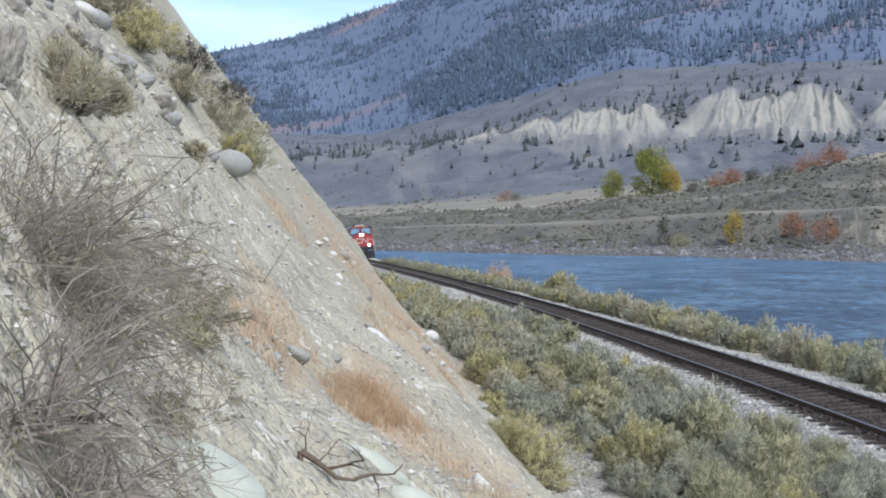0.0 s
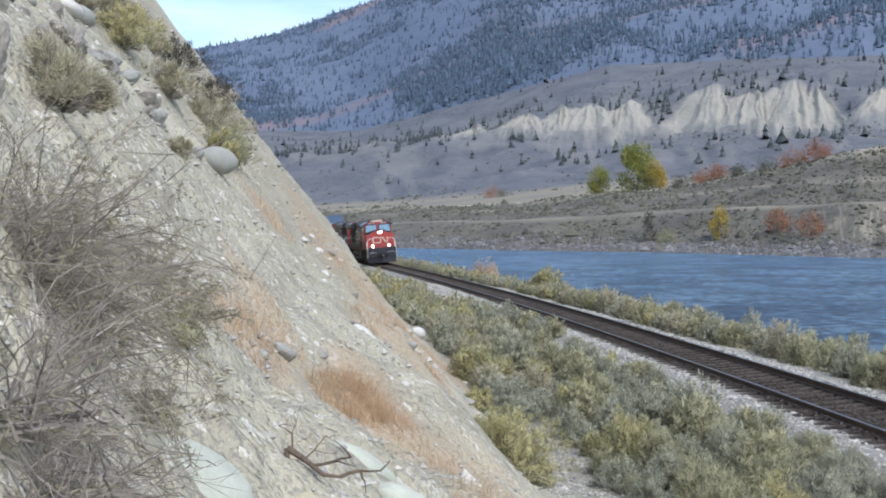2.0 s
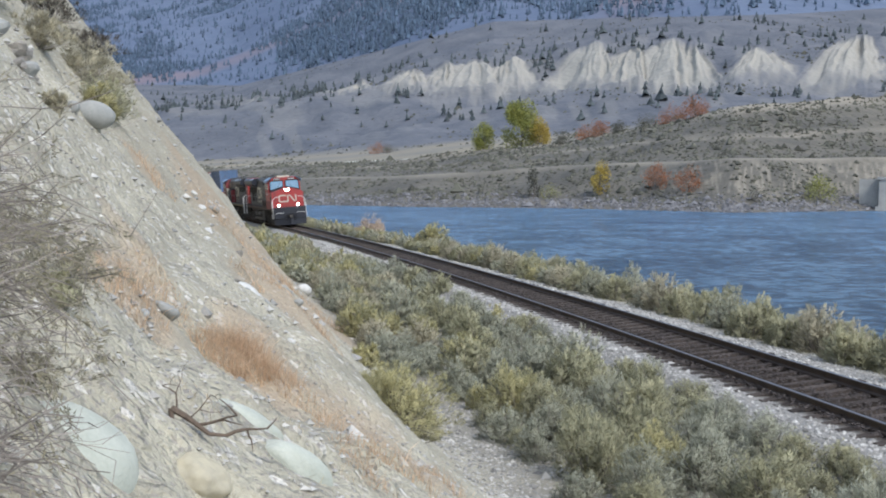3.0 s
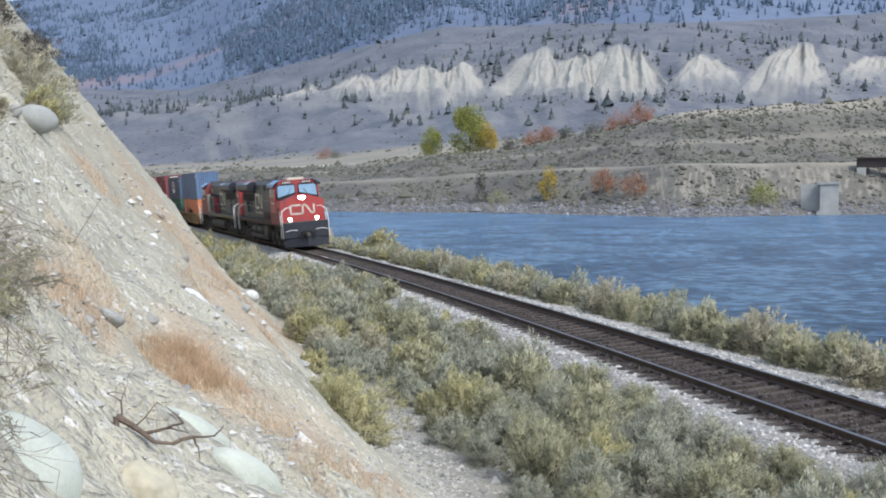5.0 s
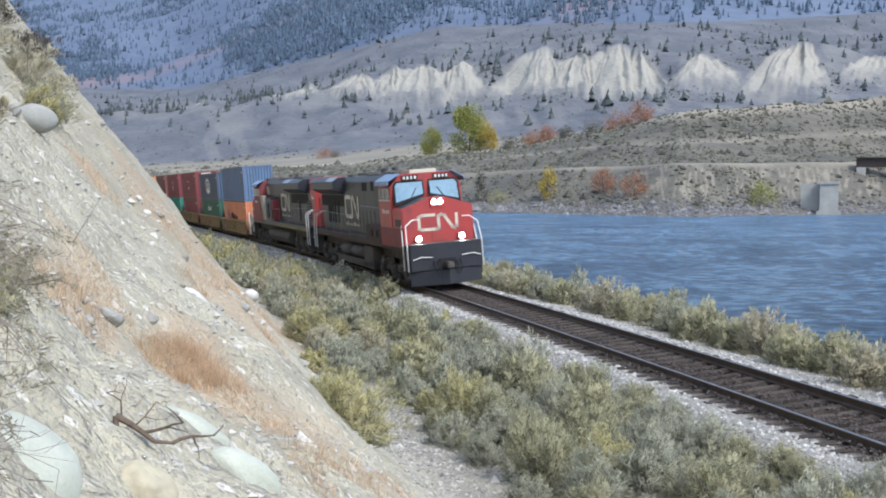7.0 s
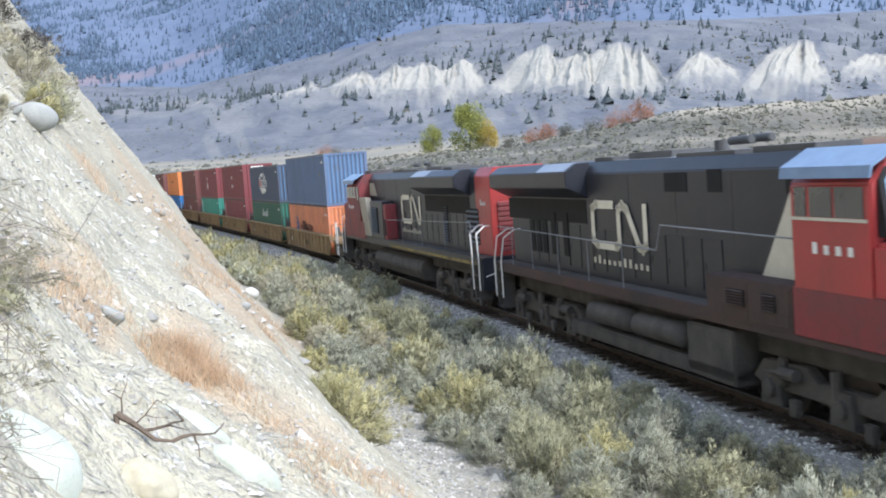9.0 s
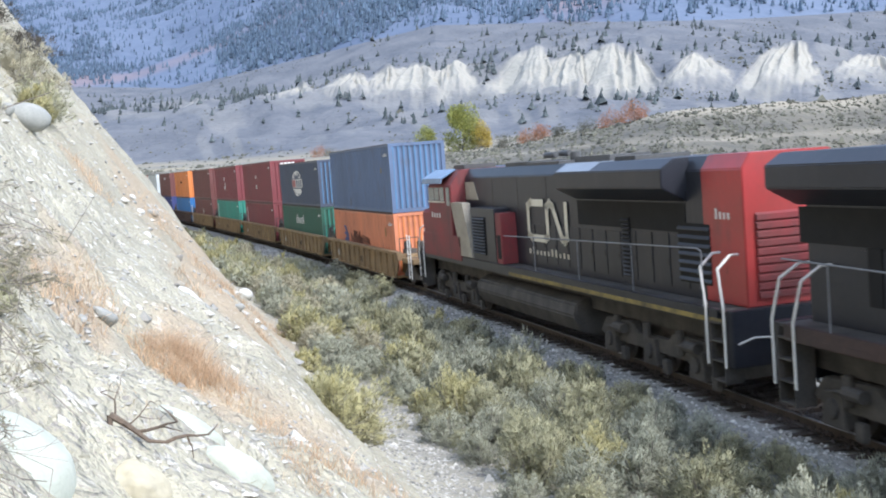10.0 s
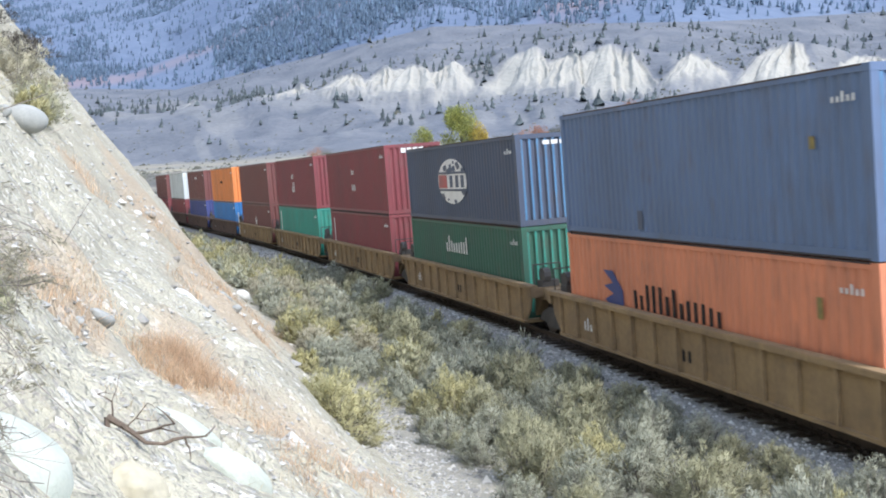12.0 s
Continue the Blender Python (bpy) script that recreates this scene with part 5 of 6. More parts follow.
def bush(name, label, category, group, meshes, leaf_key, m):
    twigs, (lv, lf, tip_, *soft_) = meshes
    ob = thing(name, label, category, group)
    part("woody_base", twigs, None, ob)
    me = raw("foliage", lv, lf, M[leaf_key])
    me.attributes.new("tip", "FLOAT", "POINT").data.foreach_set("value", tip_.astype(np.float32))
    if soft_:
        me.polygons.foreach_set("use_smooth", np.ones(len(me.polygons), bool))
        me.normals_split_custom_set_from_vertices(soft_[0].tolist())
    part("foliage", me, None, ob)
    ob.matrix_basis = m
    return ob


def on_ground(x, y, sink=0.0):
    return float(height(np.array([x]), np.array([y]))[0]) - sink


def sage_meshes(seed, radius, high, plumes, blades, leaf, wide):
    """Upright feathery plumes over a few rounded mounds, pale at their ends, on a short woody base."""
    rg = np.random.RandomState(seed)
    lobes = 11
    ang = np.arange(lobes) * 2.4 + rg.uniform(0, 1, lobes)
    off = radius * 0.55 * np.sqrt(np.linspace(0.0, 1.0, lobes)) * rg.uniform(0.8, 1.15, lobes)
    cen = np.stack([off * np.cos(ang), off * np.sin(ang), np.zeros(lobes)], 1)
    rad = radius * rg.uniform(0.34, 0.56, lobes)
    top = high * (1.0 - 0.35 * (off / radius)) * rg.uniform(0.62, 1.0, lobes)
    pick = rg.randint(lobes, size=plumes)
    d = rg.normal(size=(plumes, 3))
    d[:, 2] = np.abs(d[:, 2]) * 1.1 + 0.02
    d /= np.linalg.norm(d, axis=1, keepdims=True)
    size = np.stack([rad[pick], rad[pick], top[pick]], 1)
    tip = cen[pick] + d * size * rg.uniform(0.90, 1.06, plumes)[:, None]
    axis = d * [0.9, 0.9, 0.6] + [0, 0, 0.5] + rg.normal(size=(plumes, 3)) * 0.2
    axis /= np.linalg.norm(axis, axis=1, keepdims=True)
    ln = high * rg.uniform(0.13, 0.25, plumes)
    foot = tip - axis * ln[:, None]
    f = rg.uniform(0, 1, (plumes, blades)) ** 0.8
    at = (foot[:, None] + (tip - foot)[:, None] * f[..., None]).reshape(-1, 3)
    ax, dd, ff = np.repeat(axis, blades, 0), np.repeat(d, blades, 0), f.reshape(-1)
    at = at + rg.normal(size=at.shape) * (0.026 * (1.35 - ff))[:, None] * (radius / 0.55)
    at[:, 2] = np.maximum(at[:, 2], 0.0)
    way = ax + rg.normal(size=at.shape) * (0.65 - 0.2 * ff)[:, None]
    way /= np.linalg.norm(way, axis=1, keepdims=True)
    face = dd + rg.normal(size=at.shape) * 0.4
    face -= way * (face * way).sum(1, keepdims=True)
    side = np.cross(way, face)
    side /= np.linalg.norm(side, axis=1, keepdims=True) + 1e-9
    le = (leaf * rg.uniform(0.6, 1.4, len(at)))[:, None]
    w = (wide * rg.uniform(0.6, 1.3, len(at)))[:, None]
    v = np.stack([at - side * w * 0.5, at + side * w * 0.5, at + way * le], 1)
    soft_ = dd * 0.8 + [0, 0, 0.35] + rg.normal(size=at.shape) * 0.16
    soft_ /= np.linalg.norm(soft_, axis=1, keepdims=True)
    turn_ = (np.cross(v[:, 1] - v[:, 0], v[:, 2] - v[:, 0]) * soft_).sum(1) < 0
    v[turn_] = v[turn_][:, [1, 0, 2]]
    tint = np.clip(0.25 + ff * 0.85, 0, 1) * (0.35 + 0.75 * (at[:, 2] / high).clip(0, 0.9)) * np.repeat(rg.uniform(0.7, 1.1, plumes), blades)
    stems = Shape()
    for i in range(0, plumes, 5):
        stems.rod((cen[pick[i]][0] * 0.4, cen[pick[i]][1] * 0.4, -0.06), foot[i], 0.010, 3, 0.005)
    return stems.mesh("woody_base", M["twig"]), (v.reshape(-1, 3), np.arange(3 * len(at)).reshape(-1, 3), np.repeat(tint, 3), np.repeat(soft_, 3, 0))


KINDS, FAR_KINDS = [], []
for i, (key, lab) in enumerate([("sage_grey", "grey-green sagebrush on the gravelly flat"), ("sage_green", "dull green sagebrush on the gravelly flat"), ("sage_grey", "grey-green sagebrush on the gravelly flat"),
                                ("straw", "straw-coloured seeding sagebrush beside the track"), ("rabbit", "yellow-topped rabbitbrush on the gravelly flat"), ("sage_green", "dull green sagebrush on the gravelly flat")]):
    for kinds, detail in ((KINDS, (350, 24, 0.042, 0.0112)), (FAR_KINDS, (210, 17, 0.065, 0.020))):
        ms = sage_meshes(40 + i, 0.55, 0.76, *detail)
        kinds.append(bush("sagebrush", lab, "bush", "sagebrush along the track", ms, key, pose(7 + i, -25 if kinds is KINDS else -28, on_ground(7 + i, -25 if kinds is KINDS else -28))))
rnd = random.Random(11)
spots = []


def crowd(n, y_range, u_range, near_limit, sizes, weights, power=1.0, room=0.42, gaps=True):
    """Bushes spread beside the track, keeping their distance from one another."""
    made, tries = 0, 0
    while made < n and tries < n * 90:
        tries += 1
        y = y_range[0] + (y_range[1] - y_range[0]) * rnd.random() ** power
        u = rnd.uniform(*u_range)
        x = float(track_x(y)) + u
        if u < 0 and x < float(toe_x(y)) + near_limit(y):
            continue
        size = rnd.uniform(*sizes)
        if any((x - a) ** 2 + (y - b) ** 2 < (room * (size + c)) ** 2 for a, b, c in spots):
            continue
        if gaps and math.sin(x * 1.3 + 4) * math.sin(y * 0.45 + x) > 0.72:
            continue
        spots.append((x, y, size))
        size *= 0.93
        src = rnd.choices(KINDS if y < 22 else FAR_KINDS, weights)[0]
        sc = size * Matrix.Diagonal((rnd.uniform(0.9, 1.15), rnd.uniform(0.9, 1.15), rnd.uniform(0.85, 1.2))).to_4x4()
        sc[3][3] = 1
        ob = copy_thing(src, Matrix.Identity(4))
        ob.matrix_basis = pose(x, y, on_ground(x, y, 0.03), rnd.uniform(-7, 7), rnd.uniform(-7, 7), rnd.uniform(0, 360)) @ sc
        made += 1


crowd(26, (11.5, 24), (-3.1, -2.2), lambda y: 0, (0.85, 1.3), (5, 3, 5, 0.6, 1.2, 3), 1.0, 0.36, False)
crowd(24, (11.5, 26), (-4.4, -3.2), lambda y: 0, (1.5, 2.1), (6, 3, 6, 0.6, 0.7, 2), 1.0, 0.33, False)
crowd(22, (15, 27), (-5.9, -4.6), lambda y: 1.3, (1.25, 1.9), (3, 4, 3, 3, 2.0, 4), 1.0, 0.34, False)
crowd(70, (12, 30), (-6.6, -2.6), lambda y: 1.2, (0.75, 1.3), (5, 2.5, 5, 1, 1.2, 3), 1.0, 0.37)
crowd(44, (24, 62), (-3.6, -2.3), lambda y: 0, (0.9, 1.5), (4, 3, 4, 1.0, 1.4, 3), 1.1, 0.38)
crowd(95, (26, 64), (-8.2, -3.0), lambda y: 0.5, (1.1, 1.9), (2.5, 4, 2.5, 4, 2.2, 4), 1.2, 0.38)
crowd(46, (15, 34), (4.5, 6.2), lambda y: 0, (1.5, 2.2), (1.4, 3, 1.4, 6, 0.3, 3), 1.0, 0.32, False)
crowd(60, (30, 78), (4.5, 6.5), lambda y: 0, (1.5, 2.1), (1.4, 3, 1.4, 5, 0.4, 3), 1.2, 0.36, False)


def joined_bushes(name, label, places, seeds, keys, detail):
    """Far bushes, past counting, in one mesh."""
    vs, fs, mi, tips, ns, k = [], [], [], [], [], 0
    libs = []
    for sd, (spr, per, leaf, wide) in zip(seeds, detail):
        libs.append(sage_meshes(sd, 0.55, 0.76, spr, per, leaf, wide)[1])
    rn = random.Random(5)
    for x, y, z, size in places:
        j = rn.randrange(len(libs))
        lv, lf, tp, sn = libs[j]
        tips.append(tp)
        a = rn.uniform(0, 6.28)
        c, s = math.cos(a) * size, math.sin(a) * size
        v = lv @ np.array([[c, s, 0], [-s, c, 0], [0, 0, size * rn.uniform(0.8, 1.2)]]) + [x, y, z]
        vs.append(v)
        ns.append(sn @ np.array([[c, s, 0], [-s, c, 0], [0, 0, size]]) / size)
        fs.append(lf + k)
        mi.append(np.full(len(lf), rn.choice(keys)))
        k += len(v)
    me = raw(name, np.concatenate(vs), np.concatenate(fs), M["sage_grey"], M["sage_green"], M["straw"], M["rabbit"], index=np.concatenate(mi))
    me.attributes.new("tip", "FLOAT", "POINT").data.foreach_set("value", np.concatenate(tips).astype(np.float32))
    me.polygons.foreach_set("use_smooth", np.ones(len(me.polygons), bool))
    me.normals_split_custom_set_from_vertices(np.concatenate(ns).tolist())
    return tagged(new(name, me), label, "bushes", kind="stuff")


places = []
for i in range(900):
    y = 52 + 115 * rnd.random() ** 1.3
    left = rnd.random() < 0.52
    u = rnd.uniform(-8.0, -3.0) if left else rnd.uniform(4.6, 7.2)
    x = float(track_x(y)) + u
    if left and x < float(toe_x(y)) + 0.2:
        continue
    places.append((x, y, on_ground(x, y, 0.05), rnd.uniform(0.8, 1.5)))
joined_bushes("distant_sagebrush", "grey-green sagebrush crowding both sides of the distant track", places, (70, 71, 72), (0, 1, 1, 2, 0, 3), [(52, 8, 0.17, 0.07)] * 3)

# yellow willow bush and a rusty shrub by the river
wb = bush("willow_bush", "bright yellow-green bush between track and river", "bush", "", sage_meshes(80, 1.7, 2.5, 260, 22, 0.16, 0.07), "rabbit", pose(14.0, 78.8, on_ground(14.0, 78.8)))
for y, u, s in ((99, 5.9, 1.9), (101, 6.9, 1.5)):
    x = float(track_x(y)) + u
    b_ = bush("rusty_shrub", "bare rusty-red shrub near the river", "bush", "rusty shrubs by the river", bush_meshes(82, 0.9, 1.7, 200, 9, 0.10, 0.03, open_=0.5), "dry_grass", pose(x, y, on_ground(x, y)))
    b_.scale = (s, s, s)

# bushes on the bank
for lab, key, x, y, r, h, n, seed in (
        ("large grey rabbitbrush with yellow tips on the bank", "straw", -2.18, 8.4, 0.46, 0.66, 480, 90),
        ("yellow-topped rabbitbrush high on the bank", "rabbit", -4.5, 22.2, 1.0, 1.0, 320, 91),
        ("grey-brown bush at the bank's crest", "straw", -5.0, 20.8, 0.8, 0.8, 220, 92),
        ("olive bush beside the rounded boulder", "sage_green", -3.0, 26.6, 1.0, 1.2, 320, 93),
        ("olive bush on the steep bank", "straw", -3.75, 29.5, 1.25, 1.2, 320, 94),
        ("dark brown shrub on the skyline of the bank", "dark_leaf", -5.7, 36.5, 1.5, 1.5, 300, 95),
        ("dark brown shrub on the skyline of the bank", "dark_leaf", -4.7, 38.0, 1.6, 1.1, 280, 96),
        ("grey bush at the upper edge of the bank", "straw", -3.25, 9.9, 0.45, 0.5, 240, 97),
        ("pale bush on the upper bank", "straw", -3.9, 23.5, 0.9, 0.8, 240, 101),
        ("yellow-green rabbitbrush at the foot of the bank", "rabbit", 2.2, 15.2, 0.98, 0.95, 620, 98),
        ("dull green bush at the foot of the bank", "rabbit", 2.75, 17.2, 0.62, 0.8, 300, 99),
        ("yellow-green bush at the foot of the bank", "rabbit", 2.9, 25.0, 0.5, 0.6, 160, 100),
        ("grey-brown bush at the bank's crest", "straw", -5.75, 27.6, 0.8, 0.8, 220, 103),
        ("grey-brown bush at the bank's crest", "straw", -5.85, 33.0, 0.9, 0.8, 220, 104),
        ("dull olive bush at the bank's crest", "sage_green", -4.85, 40.5, 0.9, 0.8, 220, 105),
        ("dull olive bush at the bank's crest", "straw", -4.35, 43.5, 1.0, 0.8, 220, 106),
        ("grey-brown bush at the bank's crest", "straw", -5.2, 24.0, 0.8, 0.9, 240, 107),
        ("olive bush beside the rounded boulder", "rabbit", -2.7, 23.6, 0.55, 0.8, 240, 108),
        ("small dull bush on the steep bank", "straw", -2.5, 16.0, 0.35, 0.4, 150, 109),
        ("small grey-green sprig on the bank", "sage_green", -0.80, 5.25, 0.13, 0.2, 60, 102)):
    near = y < 18
    bush("bank_bush", lab, "bush", "bushes on the bank", bush_meshes(seed, r, h, n, 20, 0.045, 0.008, open_=0.5) if "grey r" in lab else sage_meshes(seed, r, h, int(n * 0.6), 40 if near else 30, 0.06 if near else 0.09, 0.012 if near else 0.022), key,
         pose(x, y, on_ground(x, y, 0.04), 0, 8, seed * 40))


def tangled_sage(seed, base, lean, count, reach, tuft):
    """An old sagebrush: many long bare grey stems that arch and fork, with a few leafy ends."""
    rg = np.random.RandomState(seed)
    ob = thing("tangled_sagebrush", "old tangled grey sagebrush with bare arching stems", "bush", "old sagebrush on the bank")
    sh = Shape()
    ends = []
    for i in range(count):
        d = rg.normal(size=3) * [0.7, 0.7, 0.55] + np.array(lean)
        d /= np.linalg.norm(d)
        p = np.array([rg.normal() * 0.10, rg.normal() * 0.12, -0.05])
        ln = reach * rg.uniform(0.45, 1.1)
        steps = 5
        r = rg.uniform(0.0018, 0.0046)
        pts = [p]
        for k in range(steps):
            d = d + rg.normal(size=3) * 0.16 + np.array([0, 0, -0.07 * k])
            d /= np.linalg.norm(d)
            pts.append(pts[-1] + d * ln / steps)
            if k >= 1 and rg.rand() < 0.8:
                e = d + rg.normal(size=3) * 0.45
                e /= np.linalg.norm(e)
                q = pts[-1] + e * ln * rg.uniform(0.12, 0.30)
                sh.rod(pts[-1], q, r * 0.6, 3, r * 0.25)
                ends.append((q, e))
        for k in range(steps):
            sh.rod(pts[k], pts[k + 1], r * (1 - 0.14 * k), 3, r * (1 - 0.14 * (k + 1)))
        ends.append((pts[-1], d))
    tagged(part("woody_frame", sh, M["twig"], ob), kind="stuff")
    at, wy_ = [], []
    for q, e in ends:
        if rg.rand() < tuft:
            for _ in range(16):
                at.append(q - e * rg.uniform(0, 0.10) + rg.normal(size=3) * 0.008)
                wy_.append(e + rg.normal(size=3) * 0.55)
    lv, lf = leaves(rg, np.array(at), np.array(wy_), 0.024, 0.006)
    part("foliage", raw("foliage", lv, lf, M["straw"]), None, ob, "small dull green leaves at the stem ends")
    ob.matrix_basis = pose(*base)
    return ob


tangled_sage(7, (-1.12, 3.45, on_ground(-1.12, 3.45) - 0.12), (0.18, 0.0, 0.14), 460, 0.70, 0.26)
tangled_sage(8, (-0.84, 2.65, on_ground(-0.84, 2.65) - 0.1), (-0.05, 0.15, 0.05), 420, 0.42, 0.06)
tangled_sage(9, (-1.30, 4.4, on_ground(-1.3, 4.4)), (0.28, 0.1, 0.22), 170, 0.60, 0.8)
tangled_sage(110, (-0.86, 3.35, on_ground(-0.86, 3.35) - 0.03), (0.22, -0.1, 0.3), 70, 0.50, 0.60)
tangled_sage(115, (-0.70, 2.43, on_ground(-0.70, 2.43) - 0.03), (0.15, 0.1, 0.15), 230, 0.36, 0.04)
tangled_sage(111, (-0.88, 5.58, on_ground(-0.88, 5.58) - 0.03), (0.22, -0.1, 0.3), 60, 0.28, 0.95)
tangled_sage(112, (-0.85, 4.30, on_ground(-0.85, 4.30) - 0.03), (0.22, -0.1, 0.3), 60, 0.26, 0.95)
tangled_sage(113, (-1.38, 4.74, on_ground(-1.38, 4.74) - 0.03), (0.22, -0.1, 0.3), 120, 0.45, 0.60)
tangled_sage(114, (-1.05, 5.43, on_ground(-1.05, 5.43) - 0.03), (0.22, -0.1, 0.3), 60, 0.35, 0.90)


def grass_clump(seed, n, radius, high, key, x, y, lab, width=0.010):
    rg = np.random.RandomState(seed)
    ang, rad = rg.uniform(0, 6.28, n), radius * np.sqrt(rg.rand(n))
    px_, py_ = x + 1.25 * rad * np.cos(ang), y + rad * np.sin(ang)
    pz = height(px_, py_) - 0.02
    root = np.stack([px_, py_, pz], 1)
    tall = high * rg.uniform(0.5, 1.15, n) * (1 - 0.5 * (rad / radius) ** 2)
    lean = rg.normal(size=(n, 2)) * 0.62
    d1 = np.stack([lean[:, 0] * 0.5, lean[:, 1] * 0.5, np.ones(n)], 1) * tall[:, None] * 0.55
    d2 = np.stack([lean[:, 0] * 1.4, lean[:, 1] * 1.4, np.ones(n) * 0.8], 1) * tall[:, None] * 0.5
    s = np.cross(d1, rg.normal(size=(n, 3)))
    s *= (width * rg.uniform(0.5, 1.3, n) / (np.linalg.norm(s, axis=1) + 1e-9))[:, None]
    v = np.stack([root - s, root + s, root + d1 + s * 0.7, root + d1 - s * 0.7, root + d1 + d2], 1).reshape(-1, 3)
    k = 5 * np.arange(n)[:, None]
    faces = [tuple(f) for f in (k + [0, 1, 2, 3]).tolist()] + [tuple(f) for f in (k + [3, 2, 4]).tolist()]
    me = bpy.data.meshes.new("dry_grass")
    v = v - np.array([x, y, 0])
    me.from_pydata(v.tolist(), [], faces)
    me.materials.append(M[key])
    ob = tagged(new("dry_grass", me), lab, "grass", "dry grass on the bank")
    ob.location = (x, y, 0)
    return ob


G1, G2 = "clump of rusty dry grass on the bank", "clump of pale dry grass on the bank"
for i, (x, y, r, h, n, key) in enumerate([
        (-0.16, 10.78, 0.21, 0.34, 520, "dry_grass"), (0.05, 10.86, 0.21, 0.35, 520, "dry_grass"), (0.30, 11.07, 0.22, 0.35, 520, "dry_grass"), (-0.05, 10.91, 0.21, 0.35, 520, "dry_grass"), (0.19, 11.10, 0.22, 0.35, 520, "dry_grass"),
        (-0.88, 8.85, 0.16, 0.21, 330, "dry_grass"), (-0.79, 9.88, 0.17, 0.23, 330, "dry_grass"), (-0.68, 11.02, 0.19, 0.25, 330, "dry_grass"), (0.54, 10.96, 0.21, 0.24, 300, "dry_grass"), (0.72, 10.79, 0.21, 0.23, 260, "dry_grass"),
        (0.92, 10.26, 0.20, 0.22, 260, "dry_grass"), (0.97, 8.62, 0.17, 0.19, 300, "dry_grass"), (1.23, 8.73, 0.17, 0.19, 300, "dry_grass"), (1.48, 8.84, 0.17, 0.19, 300, "dry_grass"), (2.03, 10.19, 0.20, 0.22, 280, "dry_grass"),
        (0.93, 7.75, 0.15, 0.17, 260, "dry_grass"), (-0.29, 36.31, 0.48, 0.45, 160, "dry_grass"), (0.22, 34.35, 0.46, 0.42, 200, "dry_grass"), (0.85, 33.11, 0.44, 0.41, 240, "dry_grass"), (1.52, 33.63, 0.45, 0.41, 240, "dry_grass"),
        (2.11, 35.03, 0.47, 0.43, 200, "dry_grass"), (-0.76, 38.43, 0.51, 0.47, 120, "dry_grass"), (0.73, 22.33, 0.30, 0.28, 160, "dry_grass"), (2.90, 33.08, 0.44, 0.41, 200, "dry_grass"), (1.76, 22.06, 0.30, 0.27, 160, "dry_grass"),
        (0.27, 20.60, 0.27, 0.25, 140, "dry_grass"), (-0.98, 7.45, 0.10, 0.10, 200, "dry_grass"), (-1.04, 7.42, 0.10, 0.10, 160, "dry_grass"), (-1.85, 24.98, 0.33, 0.33, 140, "dry_grass"), (-1.68, 25.91, 0.35, 0.35, 120, "dry_grass"),
        (-0.19, 5.70, 0.12, 0.06, 120, "pale_grass"), (0.28, 7.08, 0.15, 0.08, 120, "pale_grass"), (0.74, 7.45, 0.15, 0.08, 160, "pale_grass"), (-0.43, 7.54, 0.15, 0.09, 90, "pale_grass"), (0.41, 5.96, 0.12, 0.07, 140, "pale_grass")]):
    grass_clump(200 + i, int(n * 0.55), r * 1.15, h, key, x, y, G1 if key == "dry_grass" else G2, 0.0028 if y < 13 else 0.007)

# ---------------------------------------------------------------- boulders and stones


def stone_mesh(seed, size, material, smooth_=True, sub=3, rough_=0.10):
    bm = bmesh.new()
    bmesh.ops.create_icosphere(bm, subdivisions=sub, radius=0.5)
    off = Vector((seed * 3.7, seed * 1.3, 0))
    for v in bm.verts:
        n = noise.noise(v.co * 1.6 + off) * rough_ * 1.6 + noise.noise(v.co * 4.5 + off) * rough_ * 0.5
        if rough_ > 0.3:
            n = (noise.turbulence(v.co * 2.2 + off, 4, True) - 0.55) * 0.75
        v.co *= 1 + n
        v.co.x *= size[0]
        v.co.y *= size[1]
        v.co.z *= size[2]
    me = bpy.data.meshes.new("stone")
    bm.to_mesh(me)
    bm.free()
    me.polygons.foreach_set("use_smooth", np.full(len(me.polygons), smooth_))
    me.materials.append(material)
    return me


def boulder(name, label, seed, size, key, x, y, sink, turn=(0, 0, 0), rough_=0.10, smooth_=True):
    ob = tagged(new(name, stone_mesh(seed, size, M[key], smooth_, 4 if y < 12 else 3, rough_)), label, "rock", "boulders on the bank")
    ob.matrix_basis = pose(x, y, on_ground(x, y) + size[2] * (0.5 - sink), *turn)
    return ob


boulder("boulder", "smooth rounded grey boulder resting on the steep bank", 1, (0.78, 0.6, 0.52), "boulder", -2.45, 20.75, 0.12, (0, 8, 10), 0.05)
boulder("boulder", "large smooth pale green boulder half buried in soil", 2, (0.75, 0.75, 0.60), "green_stone", -0.74, 4.5, 0.97, (0, 20, 0), 0.05)
boulder("boulder", "rounded pale tan boulder half buried in soil", 3, (0.30, 0.30, 0.22), "tan_stone", -0.18, 5.04, 0.80, (0, 30, 20), 0.2)
boulder("boulder", "long pale green boulder lying on the bank", 4, (0.50, 0.30, 0.24), "green_stone", 0.32, 6.03, 0.70, (0, 38, 20), 0.13)
boulder("boulder", "flat greenish boulder lying on the bank", 5, (0.52, 0.30, 0.18), "green_stone", 0.08, 6.83, 0.66, (0, 36, 15), 0.13)
boulder("boulder", "white stone at the foot of the bank", 6, (0.62, 0.5, 0.45), "white_stone", 2.62, 42.0, 0.2, (0, 20, 30), 0.12)
boulder("boulder", "pale slab of rock lying on the bank", 7, (0.75, 0.5, 0.25), "white_stone", 0.25, 19.4, 0.45, (0, 38, 10), 0.2)
boulder("boulder", "grey angular stone on the bank", 8, (0.30, 0.2, 0.14), "boulder", -0.62, 10.3, 0.35, (0, 36, 40), 0.2)
